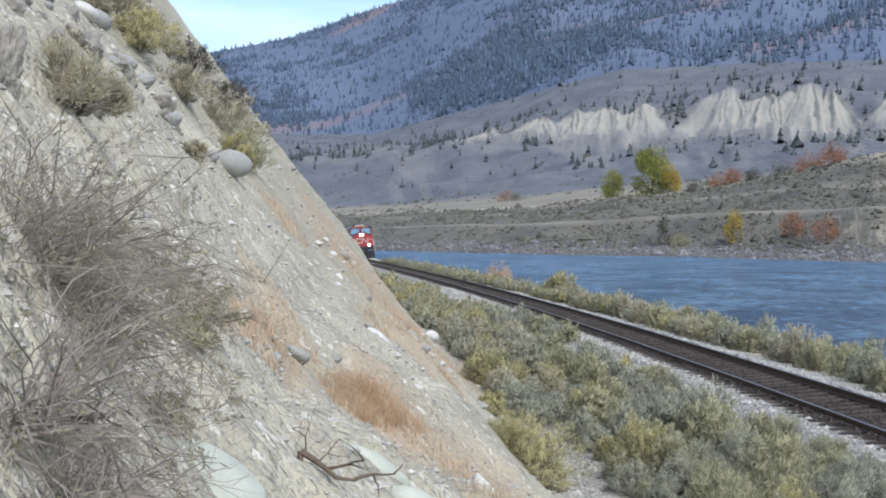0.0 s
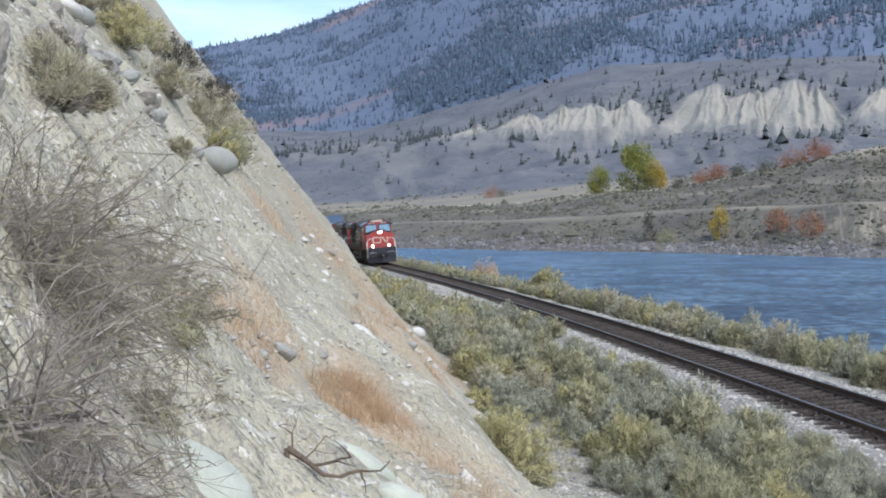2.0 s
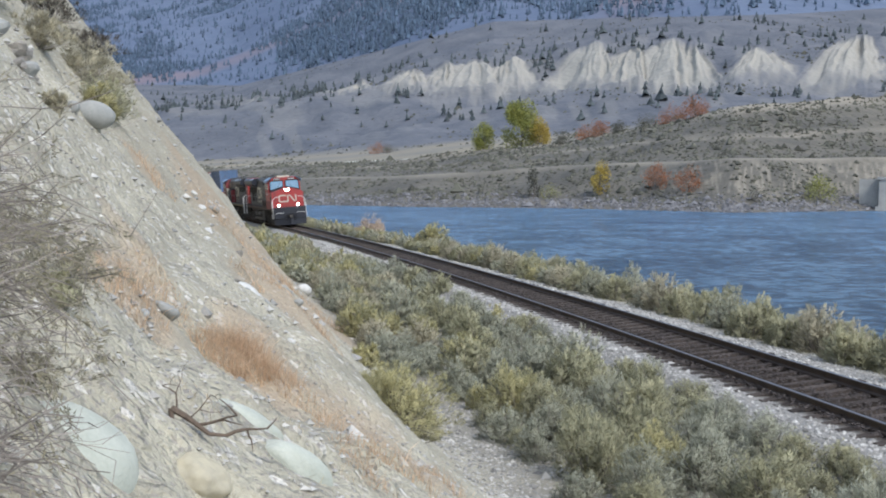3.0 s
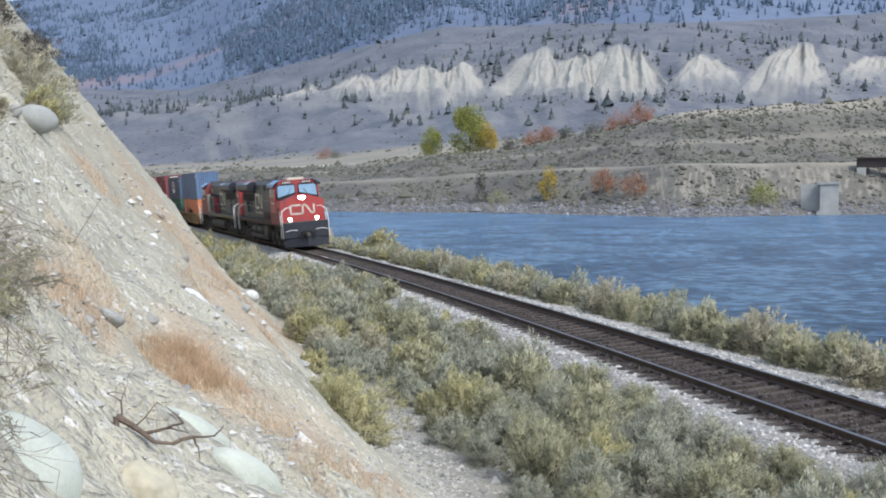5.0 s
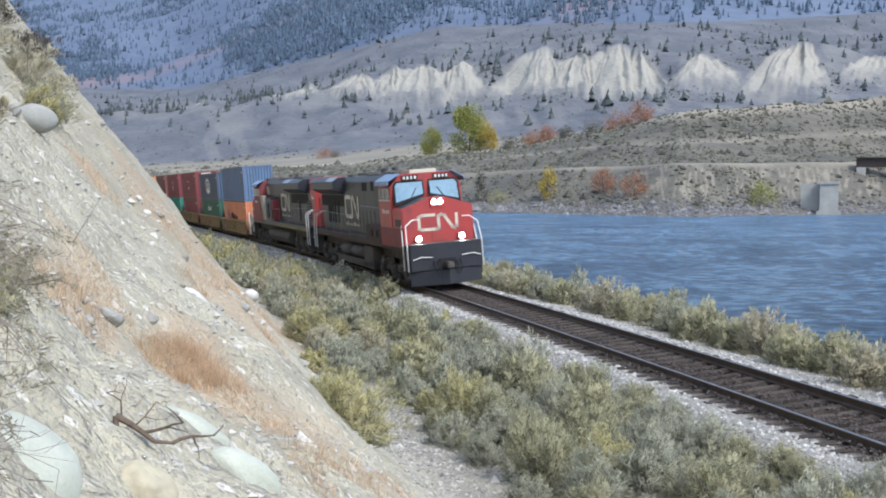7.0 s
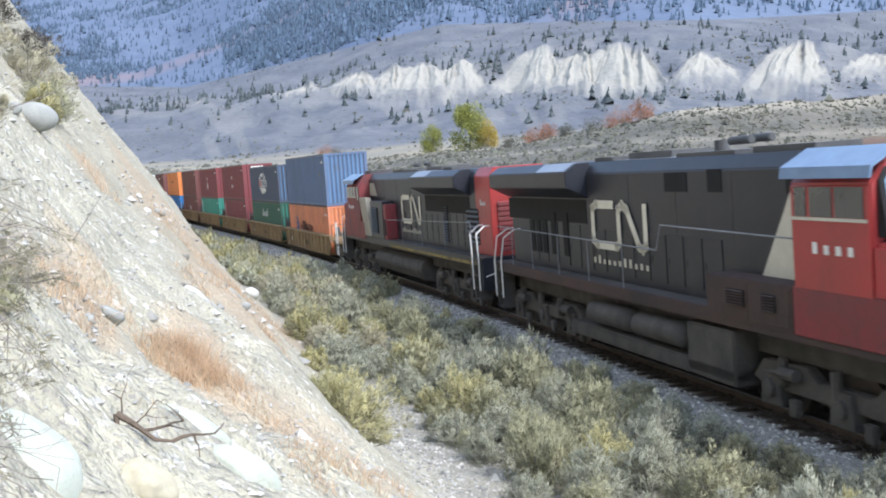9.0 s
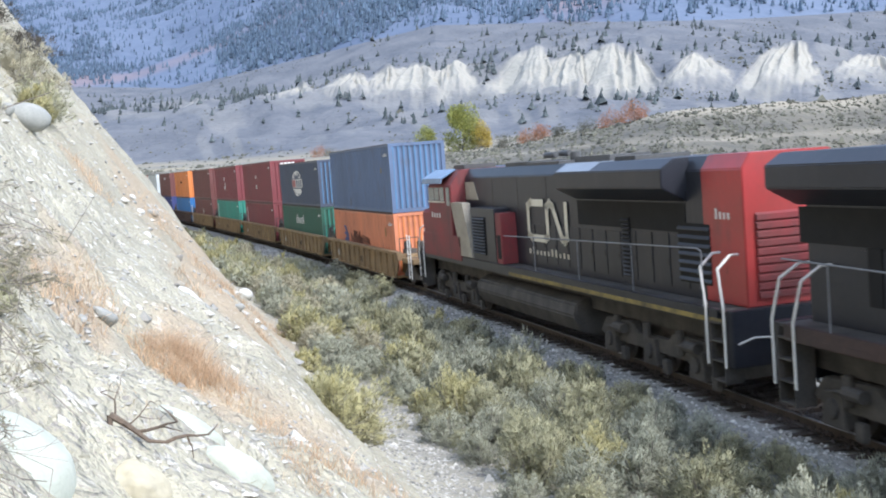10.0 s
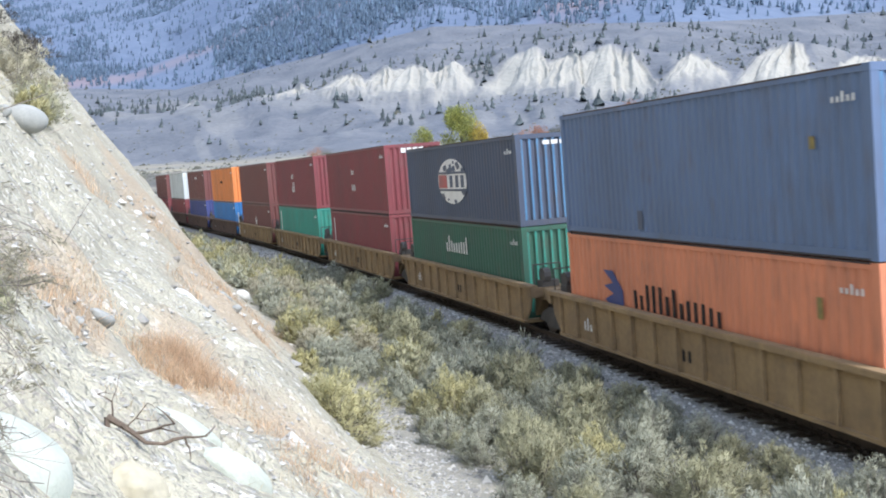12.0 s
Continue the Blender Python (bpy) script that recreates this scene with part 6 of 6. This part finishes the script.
boulder("boulder", "white stone among the sagebrush stems", 9, (0.20, 0.16, 0.11), "white_stone", -1.30, 8.3, 0.3, (0, 30, 10), 0.2)
boulder("boulder", "small grey stone above the rounded boulder", 10, (0.22, 0.2, 0.24), "boulder", -2.72, 20.2, 0.2, (0, 20, 10), 0.2)
boulder("rock_outcrop", "upright grey weathered rock outcrop on the bank", 11, (0.22, 0.3, 0.75), "outcrop", -2.02, 6.3, 0.45, (0, 14, 10), 0.34, False)
boulder("rock_outcrop", "grey fractured rock ledge on the bank", 12, (0.45, 0.8, 0.5), "outcrop", -2.95, 11.8, 0.6, (0, 30, 10), 0.34, False)
boulder("rock_outcrop", "grey fractured rock ledge on the bank", 13, (0.5, 0.9, 0.5), "outcrop", -3.25, 14.6, 0.6, (0, 35, 0), 0.36, False)
boulder("rock_outcrop", "grey fractured rock ledge on the bank", 14, (0.3, 0.5, 0.35), "outcrop", -2.65, 9.6, 0.6, (0, 30, 20), 0.36, False)
boulder("boulder", "pale rounded stone at the bank's crest", 15, (0.55, 0.5, 0.4), "boulder", -4.65, 19.6, 0.3, (0, 20, 0), 0.08)
boulder("boulder", "pale rounded stone at the bank's crest", 16, (0.5, 0.5, 0.3), "white_stone", -4.7, 19.0, 0.2, (0, 25, 0), 0.1)

# loose rocks and pale stones, each lying by itself
ROCKS = [stone_mesh(30 + i, (1, 0.8, 0.65), M["outcrop"] if i < 3 else M["boulder"] if i < 5 else M["white_stone"], False, 2, 0.34 if i < 3 else 0.2) for i in range(6)]
rk = random.Random(17)
for i in range(96):
    upper = i < 54
    if upper:
        y = rk.uniform(5.5, 20)
        x = -1.25 - 0.085 * y - rk.uniform(0.1, 1.3)
    else:
        y = math.exp(rk.uniform(math.log(5), math.log(40)))
        x = rk.uniform(-0.05 * y - 0.7, float(toe_x(y)) - 0.3)
    size = (0.018 * y + 0.04) * rk.uniform(0.5, 1.3) if upper else (0.007 * y + 0.02) * rk.uniform(0.6, 1.6)
    ob = tagged(new("rock", ROCKS[rk.randrange(0, 4) if upper else rk.randrange(2, 6)]), "grey angular rock jutting from the bank" if upper else "pale stone lying on the bank", "rock", "loose rocks on the bank")
    ob.matrix_basis = pose(x, y, on_ground(x, y) + size * 0.08, rk.uniform(-20, 20), rk.uniform(10, 45), rk.uniform(0, 360)) @ Matrix.Diagonal((size, size * rk.uniform(0.8, 1.4), size, 1))

# dead branch
br = Shape()
rgb = np.random.RandomState(6)


def fork(p, d, ln, r, depth):
    pts = [Vector(p)]
    d = Vector(d).normalized()
    for k in range(4):
        d = (d + Vector(rgb.normal(size=3) * 0.22) + Vector((0, 0, -0.06))).normalized()
        pts.append(pts[-1] + d * ln / 4)
        if depth and k in (1, 3):
            fork(pts[-1], d + Vector(rgb.normal(size=3) * 0.7), ln * 0.6, r * 0.55, depth - 1)
    for k in range(4):
        br.rod(pts[k], pts[k + 1], r * (1 - k * 0.15), 6, r * (0.85 - k * 0.15))


fork((-0.42, 0, 0.06), (1, -0.1, 0.15), 0.42, 0.022, 2)
fork((-0.42, 0, 0.06), (0.8, -0.2, -0.35), 0.40, 0.018, 1)
fork((-0.38, 0, 0.06), (-0.3, 0.2, 0.8), 0.24, 0.007, 2)
fork((-0.30, 0, 0.06), (0.3, 0.1, 0.9), 0.22, 0.006, 2)
M["dead_wood"] = mat("dead_branch_wood", (0.19, 0.145, 0.11), (0.09, 0.07, 0.055), 6, 40, rough=0.95, bump=0.5)
branch = tagged(new("dead_branch", br.mesh("dead_branch", M["dead_wood"])), "forked dead brown branch lying on the bank", "branch")
branch.matrix_basis = pose(-0.08, 5.34, on_ground(-0.08, 5.34) - 0.075, 8, 40, -12) @ Matrix.Scale(0.8, 4)

ICO = bmesh.new()
bmesh.ops.create_icosphere(ICO, subdivisions=1, radius=0.5)
ICO_V = np.array([v.co[:] for v in ICO.verts])
ICO_F = np.array([[v.index for v in f.verts] for f in ICO.faces])
ICO.free()
OCT_V = np.array([(0.5, 0, 0), (-0.5, 0, 0), (0, 0.5, 0), (0, -0.5, 0), (0, 0, 0.5), (0, 0, -0.5)])
OCT_F = np.array([(0, 2, 4), (2, 1, 4), (1, 3, 4), (3, 0, 4), (2, 0, 5), (1, 2, 5), (3, 1, 5), (0, 3, 5)])


def rubble(name, label, at, size, material, seed, flat=0.65, category="stones", coarse=False):
    """Countless small stones in one mesh."""
    rg = np.random.RandomState(seed)
    ico_v, ico_f = (OCT_V, OCT_F) if coarse else (ICO_V, ICO_F)
    n = len(at)
    jit = 1 + rg.normal(size=(n, len(ico_v), 1)) * 0.16
    v = ico_v[None] * jit * (size[:, None, None] * rg.uniform(0.6, 1.3, (n, 1, 3)))
    v[..., 2] *= flat
    q = rg.uniform(0, 6.28, n)
    c, s = np.cos(q)[:, None], np.sin(q)[:, None]
    v = np.stack([v[..., 0] * c - v[..., 1] * s, v[..., 0] * s + v[..., 1] * c, v[..., 2]], -1) + at[:, None]
    f = ico_f[None] + (len(ico_v) * np.arange(n))[:, None, None]
    return tagged(new(name, raw(name, v.reshape(-1, 3), f.reshape(-1, 3), material)), label, category, kind="stuff")


rg = np.random.RandomState(21)
n = 17000
r_, a_ = np.exp(rg.uniform(np.log(2.6), np.log(75), n)), np.radians(rg.uniform(-21, 26, n))
px_, py_ = r_ * np.sin(a_), r_ * np.cos(a_)
keep = (px_ < toe_x(py_) + 1.6) & (vnoise(px_ * 0.7, py_ * 0.45) > 0.36)
px_, py_, r_ = px_[keep], py_[keep], r_[keep]
size = np.minimum((0.006 + 0.0024 * r_) * np.exp(rg.normal(size=len(r_)) * 0.6), 0.4)
rubble("bank_stones", "grey and pale stones strewn over the silty bank", np.stack([px_, py_, height(px_, py_) - size * 0.08], 1), size, M["pebble"], 22, coarse=True)

n = 28000
s_ = 8 + 75 * rg.rand(n) ** 1.6
side_ = rg.rand(n) < 0.45
u_ = np.where(side_, rg.uniform(1.1, 4.7, n), -rg.uniform(1.1, 3.5, n))
bx = np.array([float(track_x(s)) for s in s_]) + u_
rubble("ballast", "pale grey crushed stone ballast heaped along the track", np.stack([bx, s_, height(bx, s_)], 1), np.clip(0.055 * np.exp(rg.normal(size=n) * 0.35), 0.03, 0.12) * (1 + s_ / 90), M["ballast"], 23, coarse=True)
M["gravel"] = mat("foot_gravel", (0.40, 0.385, 0.35), (0.20, 0.195, 0.18), 6, 40, rough=0.9, bump=0.2, island=0.5)
M["dark_ballast"] = mat("oil_stained_ballast", (0.10, 0.085, 0.078), (0.05, 0.043, 0.04), 6, 40, rough=0.9, bump=0.2, island=0.4)
n = 15000
s_ = 8 + 60 * rg.rand(n) ** 1.5
bx = np.array([float(track_x(s)) for s in s_]) + rg.uniform(-1.15, 1.15, n)
rubble("dark_ballast", "oil-stained dark stones between the rails", np.stack([bx, s_, height(bx, s_) + 0.105], 1), np.clip(0.05 * np.exp(rg.normal(size=n) * 0.35), 0.03, 0.09), M["dark_ballast"], 25, coarse=True)

n = 5000
y_ = 12 + 12 * rg.rand(n)
x_ = toe_x(y_) + rg.uniform(-0.6, 1.6, n) + 0.3
rubble("gravel_run", "grey gravel spilled at the foot of the bank", np.stack([x_, y_, height(x_, y_)], 1), 0.05 * np.exp(rg.normal(size=n) * 0.45), M["gravel"], 24, coarse=True)
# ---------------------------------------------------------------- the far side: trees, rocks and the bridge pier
# far conifers: green shifted to blue, distance haze put into the colour
M["pine"] = mat("haze_blue_conifer", (0.092, 0.130, 0.180), (0.070, 0.104, 0.150), 0.3, 3, rough=0.9, bump=0, island=0.35)
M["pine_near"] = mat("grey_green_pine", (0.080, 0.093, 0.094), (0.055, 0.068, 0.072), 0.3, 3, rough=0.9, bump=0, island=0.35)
M["far_sage"] = mat("far_dark_bushes", (0.12, 0.115, 0.085), (0.075, 0.077, 0.062), 0.3, 3, rough=0.9, bump=0, island=0.45)
M["aspen"] = mat("yellow_green_leaves", (0.36, 0.34, 0.09), (0.22, 0.25, 0.08), 0.35, 3, rough=0.8, bump=0, island=0.4)
M["aspen_gold"] = mat("golden_leaves", (0.50, 0.38, 0.08), (0.40, 0.30, 0.08), 0.5, 3, rough=0.8, bump=0, island=0.35)
M["rust_leaf"] = mat("rust_red_leaves", (0.40, 0.165, 0.075), (0.27, 0.125, 0.07), 0.5, 3, rough=0.85, bump=0, island=0.35)
for key in ("aspen", "aspen_gold", "rust_leaf"):
    thin(M[key], 0.35)
M["bark"] = mat("grey_bark", (0.20, 0.18, 0.15), (0.12, 0.105, 0.09), 2, 12, rough=0.9)
M["concrete"] = mat("weathered_concrete", (0.42, 0.41, 0.37), (0.28, 0.275, 0.26), 0.4, 4, rough=0.9, bump=0.4)
M["dark_steel"] = mat("dark_girder_steel", (0.06, 0.045, 0.04), (0.035, 0.03, 0.03), 0.5, 5, rough=0.8)


def far_points(pts, n, keep, seed):
    """Random places on a far slope."""
    x, y, z, k = pts
    rg = np.random.RandomState(seed)
    h, w = x.shape
    i, j = rg.randint(0, h - 1, n), rg.randint(0, w - 1, n)
    fi, fj = rg.rand(n), rg.rand(n)
    mix = lambda q: (q[i, j] * (1 - fi) + q[i + 1, j] * fi) * (1 - fj) + (q[i, j + 1] * (1 - fi) + q[i + 1, j + 1] * fi) * fj
    X_, Y_, Z_, K_ = mix(x), mix(y), mix(z), mix(k)
    ok = keep(X_, Y_, Z_, K_, np.degrees(np.arctan2(X_, Y_)), rg)
    return np.stack([X_, Y_, Z_], 1)[ok]


def conifers(name, label, at, tall, seed, tiers=2, key="pine", plump=1.0):
    rg = np.random.RandomState(seed)
    n, m = len(at), 5
    hgt = tall * np.exp(rg.normal(size=n) * 0.28)
    vs, fs, k = [], [], 0
    ang = np.arange(m) * 2 * np.pi / m
    for t in range(tiers):
        r = plump * hgt * (0.23 - 0.08 * t) * rg.uniform(0.7, 1.3, n)
        z0, z1 = hgt * (0.06 + 0.34 * t), hgt * (0.62 + 0.38 * t / max(1, tiers - 1))
        jr = r[:, None] * rg.uniform(0.55, 1.25, (n, m))
        a = ang[None] + rg.uniform(0, 6, (n, 1))
        ring = np.stack([at[:, 0, None] + jr * np.cos(a), at[:, 1, None] + jr * np.sin(a), at[:, 2, None] + z0[:, None] + jr * 0.3 * rg.normal(size=(n, m))], -1)
        tip = at + np.stack([rg.normal(size=n) * r * 0.15, rg.normal(size=n) * r * 0.15, z1], -1)
        vs.append(np.concatenate([ring, tip[:, None]], 1).reshape(-1, 3))
        base = k + (m + 1) * np.arange(n)[:, None, None]
        tri = np.array([[i, (i + 1) % m, m] for i in range(m)])
        fs.append((base + tri[None]).reshape(-1, 3))
        k += n * (m + 1)
    return tagged(new(name, raw(name, np.concatenate(vs), np.concatenate(fs), M[key])), label, "forest", kind="stuff")


def forest_keep(X_, Y_, Z_, K_, A_, rg):
    dense = smooth(0.42, 0.60, vnoise(X_ * 0.006, Y_ * 0.0045) * 0.7 + 0.3 * vnoise(X_ * 0.02, Y_ * 0.02)) * (0.25 + 0.75 * smooth(24, 8, A_))
    return rg.rand(len(X_)) < 0.12 + 0.88 * dense


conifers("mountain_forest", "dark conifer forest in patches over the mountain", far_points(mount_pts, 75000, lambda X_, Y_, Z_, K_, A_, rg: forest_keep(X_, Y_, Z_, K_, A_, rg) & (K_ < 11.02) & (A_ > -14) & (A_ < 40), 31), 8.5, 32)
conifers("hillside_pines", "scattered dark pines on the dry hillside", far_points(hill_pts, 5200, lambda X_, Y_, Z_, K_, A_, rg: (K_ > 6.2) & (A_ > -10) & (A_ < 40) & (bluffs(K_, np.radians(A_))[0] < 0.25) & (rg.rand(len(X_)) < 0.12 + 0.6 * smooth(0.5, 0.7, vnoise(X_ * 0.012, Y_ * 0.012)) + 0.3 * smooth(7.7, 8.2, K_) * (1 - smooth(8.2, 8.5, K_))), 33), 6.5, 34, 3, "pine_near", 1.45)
at = far_points(hill_pts, 34000, lambda X_, Y_, Z_, K_, A_, rg: (A_ > -10) & (A_ < 40) & (bluffs(K_, np.radians(A_))[0] < 0.2) & (rg.rand(len(X_)) < 0.55 * smooth(0.3, 0.7, vnoise(X_ * 0.02, Y_ * 0.02))), 35)
rubble("hillside_brush", "dark low brush dotted over the hillside", at, 1.7 * np.exp(np.random.RandomState(36).normal(size=len(at)) * 0.4), M["far_sage"], 37, 0.8, "brush", True)
at = far_points(bank_pts, 38000, lambda X_, Y_, Z_, K_, A_, rg: (K_ > 1.9) & ((K_ < 2.9) | (K_ > 3.15)) & (A_ > -8) & (A_ < 40) & (rg.rand(len(X_)) < 0.12 + 0.88 * smooth(0.25, 0.6, vnoise(X_ * 0.05, Y_ * 0.05)) * smooth(3.9, 4.3, K_) + 0.5 * smooth(0.3, 0.6, vnoise(X_ * 0.07, Y_ * 0.07))), 38)
rubble("bank_brush", "grey-green brush covering the far river bank", at, 0.95 * np.exp(np.random.RandomState(39).normal(size=len(at)) * 0.45), M["far_sage"], 40, 0.8, "brush", True)
at = far_points(bank_pts, 62000, lambda X_, Y_, Z_, K_, A_, rg: (K_ > 0.95) & (K_ < 1.95 + 0.3 * rg.rand(len(X_))) & (A_ > -8) & (A_ < 40), 41)
rubble("riprap", "grey broken rock along the far waterline", at, 0.85 * np.exp(np.random.RandomState(42).normal(size=len(at)) * 0.4), M["riprap"], 43, coarse=True)


def far_ground(az_, k):
    """A place on the far bank (k between two of its lines) at a bearing."""
    i = int(k)
    f = k - i
    j = lambda e: float(np.interp(az_, fa, e))
    r = (ROWS[i][0] * (1 - f) + ROWS[i + 1][0] * f) * j(r0)
    zz = rise(j(ROWS[i][1]), ROWS[i][0] * j(r0)) * (1 - f) + rise(j(ROWS[i + 1][1]), ROWS[i + 1][0] * j(r0)) * f
    return r * math.sin(radians(az_)), r * math.cos(radians(az_)), zz


def far_tree(name, label, az_, k, high, wide, key, seed, n=2600, group="", trunk=True, low=0.12):
    """A broadleaf tree: tapered trunk, limbs, and a crown of many small leaf clumps with gaps."""
    rg = np.random.RandomState(seed)
    x, y, z = far_ground(az_, k)
    ob = thing(name, label, "tree" if trunk else "bush", group)
    sh = Shape()
    blobs = []
    sh.rod((0, 0, -0.6), (0, 0, high * 0.55), high * 0.022, 8, high * 0.010)
    for i in range(24):
        a, u = rg.uniform(0, 6.28), rg.uniform(low, 0.92)
        w = wide * 0.5 * (1 - abs(u - 0.42) ** 1.6 * 1.6) * rg.uniform(0.45, 0.95)
        tip = np.array([math.cos(a) * w, math.sin(a) * w, high * u])
        sh.rod((0, 0, high * max(0.05, u - 0.22)), tip, high * 0.007, 5, high * 0.003)
        blobs.append((tip, wide * rg.uniform(0.17, 0.27)))
    blobs.append((np.array([0, 0, high * 0.9]), wide * 0.22))
    part("trunk", sh, M["bark"], ob)
    b = rg.randint(len(blobs), size=n)
    cen, rad = np.array([blobs[i][0] for i in b]), np.array([blobs[i][1] for i in b])
    d = rg.normal(size=(n, 3))
    d /= np.linalg.norm(d, axis=1, keepdims=True)
    p_ = cen + d * (rad * rg.uniform(0.5, 1.1, n))[:, None] * [1, 1, 1.25]
    p_[:, 2] = np.maximum(p_[:, 2], 0.2)
    s = 0.055 * high ** 0.75
    lv, lf = leaves(rg, p_, rg.normal(size=(n, 3)), s * 1.5, s)
    part("crown", raw("crown", lv, lf, M[key]), None, ob)
    ob.matrix_basis = pose(x, y, z - 0.3)
    return ob


GT = "autumn trees on the far terrace"
far_tree("tree", "rounded yellow-green autumn tree on the terrace", 12.9, 5.02, 11, 9.5, "aspen", 51, 4500, GT)
far_tree("tree", "tall green-gold poplar on the terrace", 14.85, 5.02, 17, 14, "aspen", 52, 7000, GT)
far_tree("tree", "golden autumn tree beside the poplar", 15.75, 5.02, 11, 9, "aspen_gold", 53, 3200, GT)
GB = "autumn bushes on the far bank"
far_tree("tree", "narrow bright yellow tree on the lower bank", 18.85, 2.15, 9, 5, "aspen_gold", 54, 1600, GB)
far_tree("bush", "rust-red autumn bush on the lower bank", 21.7, 2.3, 6.5, 6.5, "rust_leaf", 55, 1500, GB, False)
far_tree("bush", "brown autumn bush on the lower bank", 23.3, 2.25, 6, 6.5, "rust_leaf", 56, 1400, GB, False)
far_tree("bush", "thin olive bush at the waterline", 15.5, 2.05, 8.5, 4.5, "far_sage", 57, 900, GB, False)
far_tree("bush", "olive bush at the waterline", 16.3, 2.0, 4, 6, "aspen", 58, 700, GB, False)
far_tree("bush", "yellow-green bush at the waterline", 29.6, 2.0, 6, 7, "aspen", 59, 1500, GB, False)
far_tree("bush", "dark bush at the waterline", 26.7, 2.0, 3.5, 4.5, "far_sage", 60, 700, GB, False)
for i, (a_, k_, h_, w_, key, lab) in enumerate([(18.1, 4.97, 5.0, 9, "rust_leaf", "rust-red autumn thicket on the terrace"), (18.8, 4.97, 5.5, 8, "rust_leaf", "rust-red autumn thicket on the terrace"), (19.8, 4.97, 4.2, 6, "far_sage", "dark round bush on the terrace"),
                                               (21.3, 4.96, 4, 9, "far_sage", "dark low thicket on the terrace"), (22.4, 4.97, 5.5, 10, "rust_leaf", "rust-red autumn thicket on the terrace"), (23.6, 4.98, 7.0, 10, "rust_leaf", "rust-red autumn thicket on the terrace"),
                                               (16.9, 4.97, 4.5, 8, "far_sage", "dark low thicket on the terrace"), (7.4, 5.3, 4.0, 10, "rust_leaf", "brown thicket on the terrace"), (8.0, 5.3, 3.0, 8, "far_sage", "dark low thicket on the terrace")]):
    far_tree("thicket", lab, a_, k_, h_, w_, key, 61 + i, 2600, GT, False)

# bridge pier with a wing wall, and the end of a girder bridge behind it
x, y, z = far_ground(32.75, 1.1)
pier = thing("bridge_pier", "weathered pale concrete bridge pier at the waterline", "bridge pier")
part("shaft", Shape().prism([(-2.6, -4), (2.6, -4), (2.2, 7.2), (-2.2, 7.2)], -2.2, 2.2), M["concrete"], pier, bevel=0.15)
part("cap", Shape().box(-2.5, 2.5, -2.5, 2.5, 7.2, 7.9), M["concrete"], pier, bevel=0.08)
part("footing", Shape().box(-2.9, 2.9, -3.1, 3.1, -4.0, 0.8), M["concrete"], pier, bevel=0.1)
part("wing_wall", Shape().prism([(0.6, -4.0), (2.0, -4.0), (2.0, 7.4), (0.6, 7.4)], -6.6, -2.1), M["concrete"], pier, "shaded concrete wing wall")
pier.matrix_basis = pose(x, y, z, 0, 0, -33)
x, y, z = far_ground(35.2, 2.6)
bridge = thing("girder_bridge", "dark steel girder bridge end by the bank", "bridge")
for dy in (-1.5, 1.5):
    part("girder", Shape().box(-7, 30, dy - 0.3, dy + 0.3, 0.0, 2.4), M["dark_steel"], bridge, bevel=0.05)
part("deck", Shape().box(-7, 30, -2.4, 2.4, 2.4, 2.8), M["dark_steel"], bridge)
part("abutment", Shape().box(-6.9, -4.5, -2.3, 2.3, -5, -0.004), M["concrete"], bridge, bevel=0.1)
bridge.matrix_basis = pose(x, y, rise(1.05, math.hypot(x, y)), 0, 0, -35)


# ---------------------------------------------------------------- what moves
def motions():
    for ob, off, length, up in MOVERS:
        walk(ob, [(0.5 * i, car_pose(off, length, 0.5 * i) @ pose(0, 0, up)) for i in range(25)])

    turn = SPEED / FPS
    for ob, y, r in WHEELS:
        walk(ob, [(i / FPS, pose(0, y, r, math.degrees(turn * i / r) % 360)) for i in range(12 * FPS + 1)])


motions()
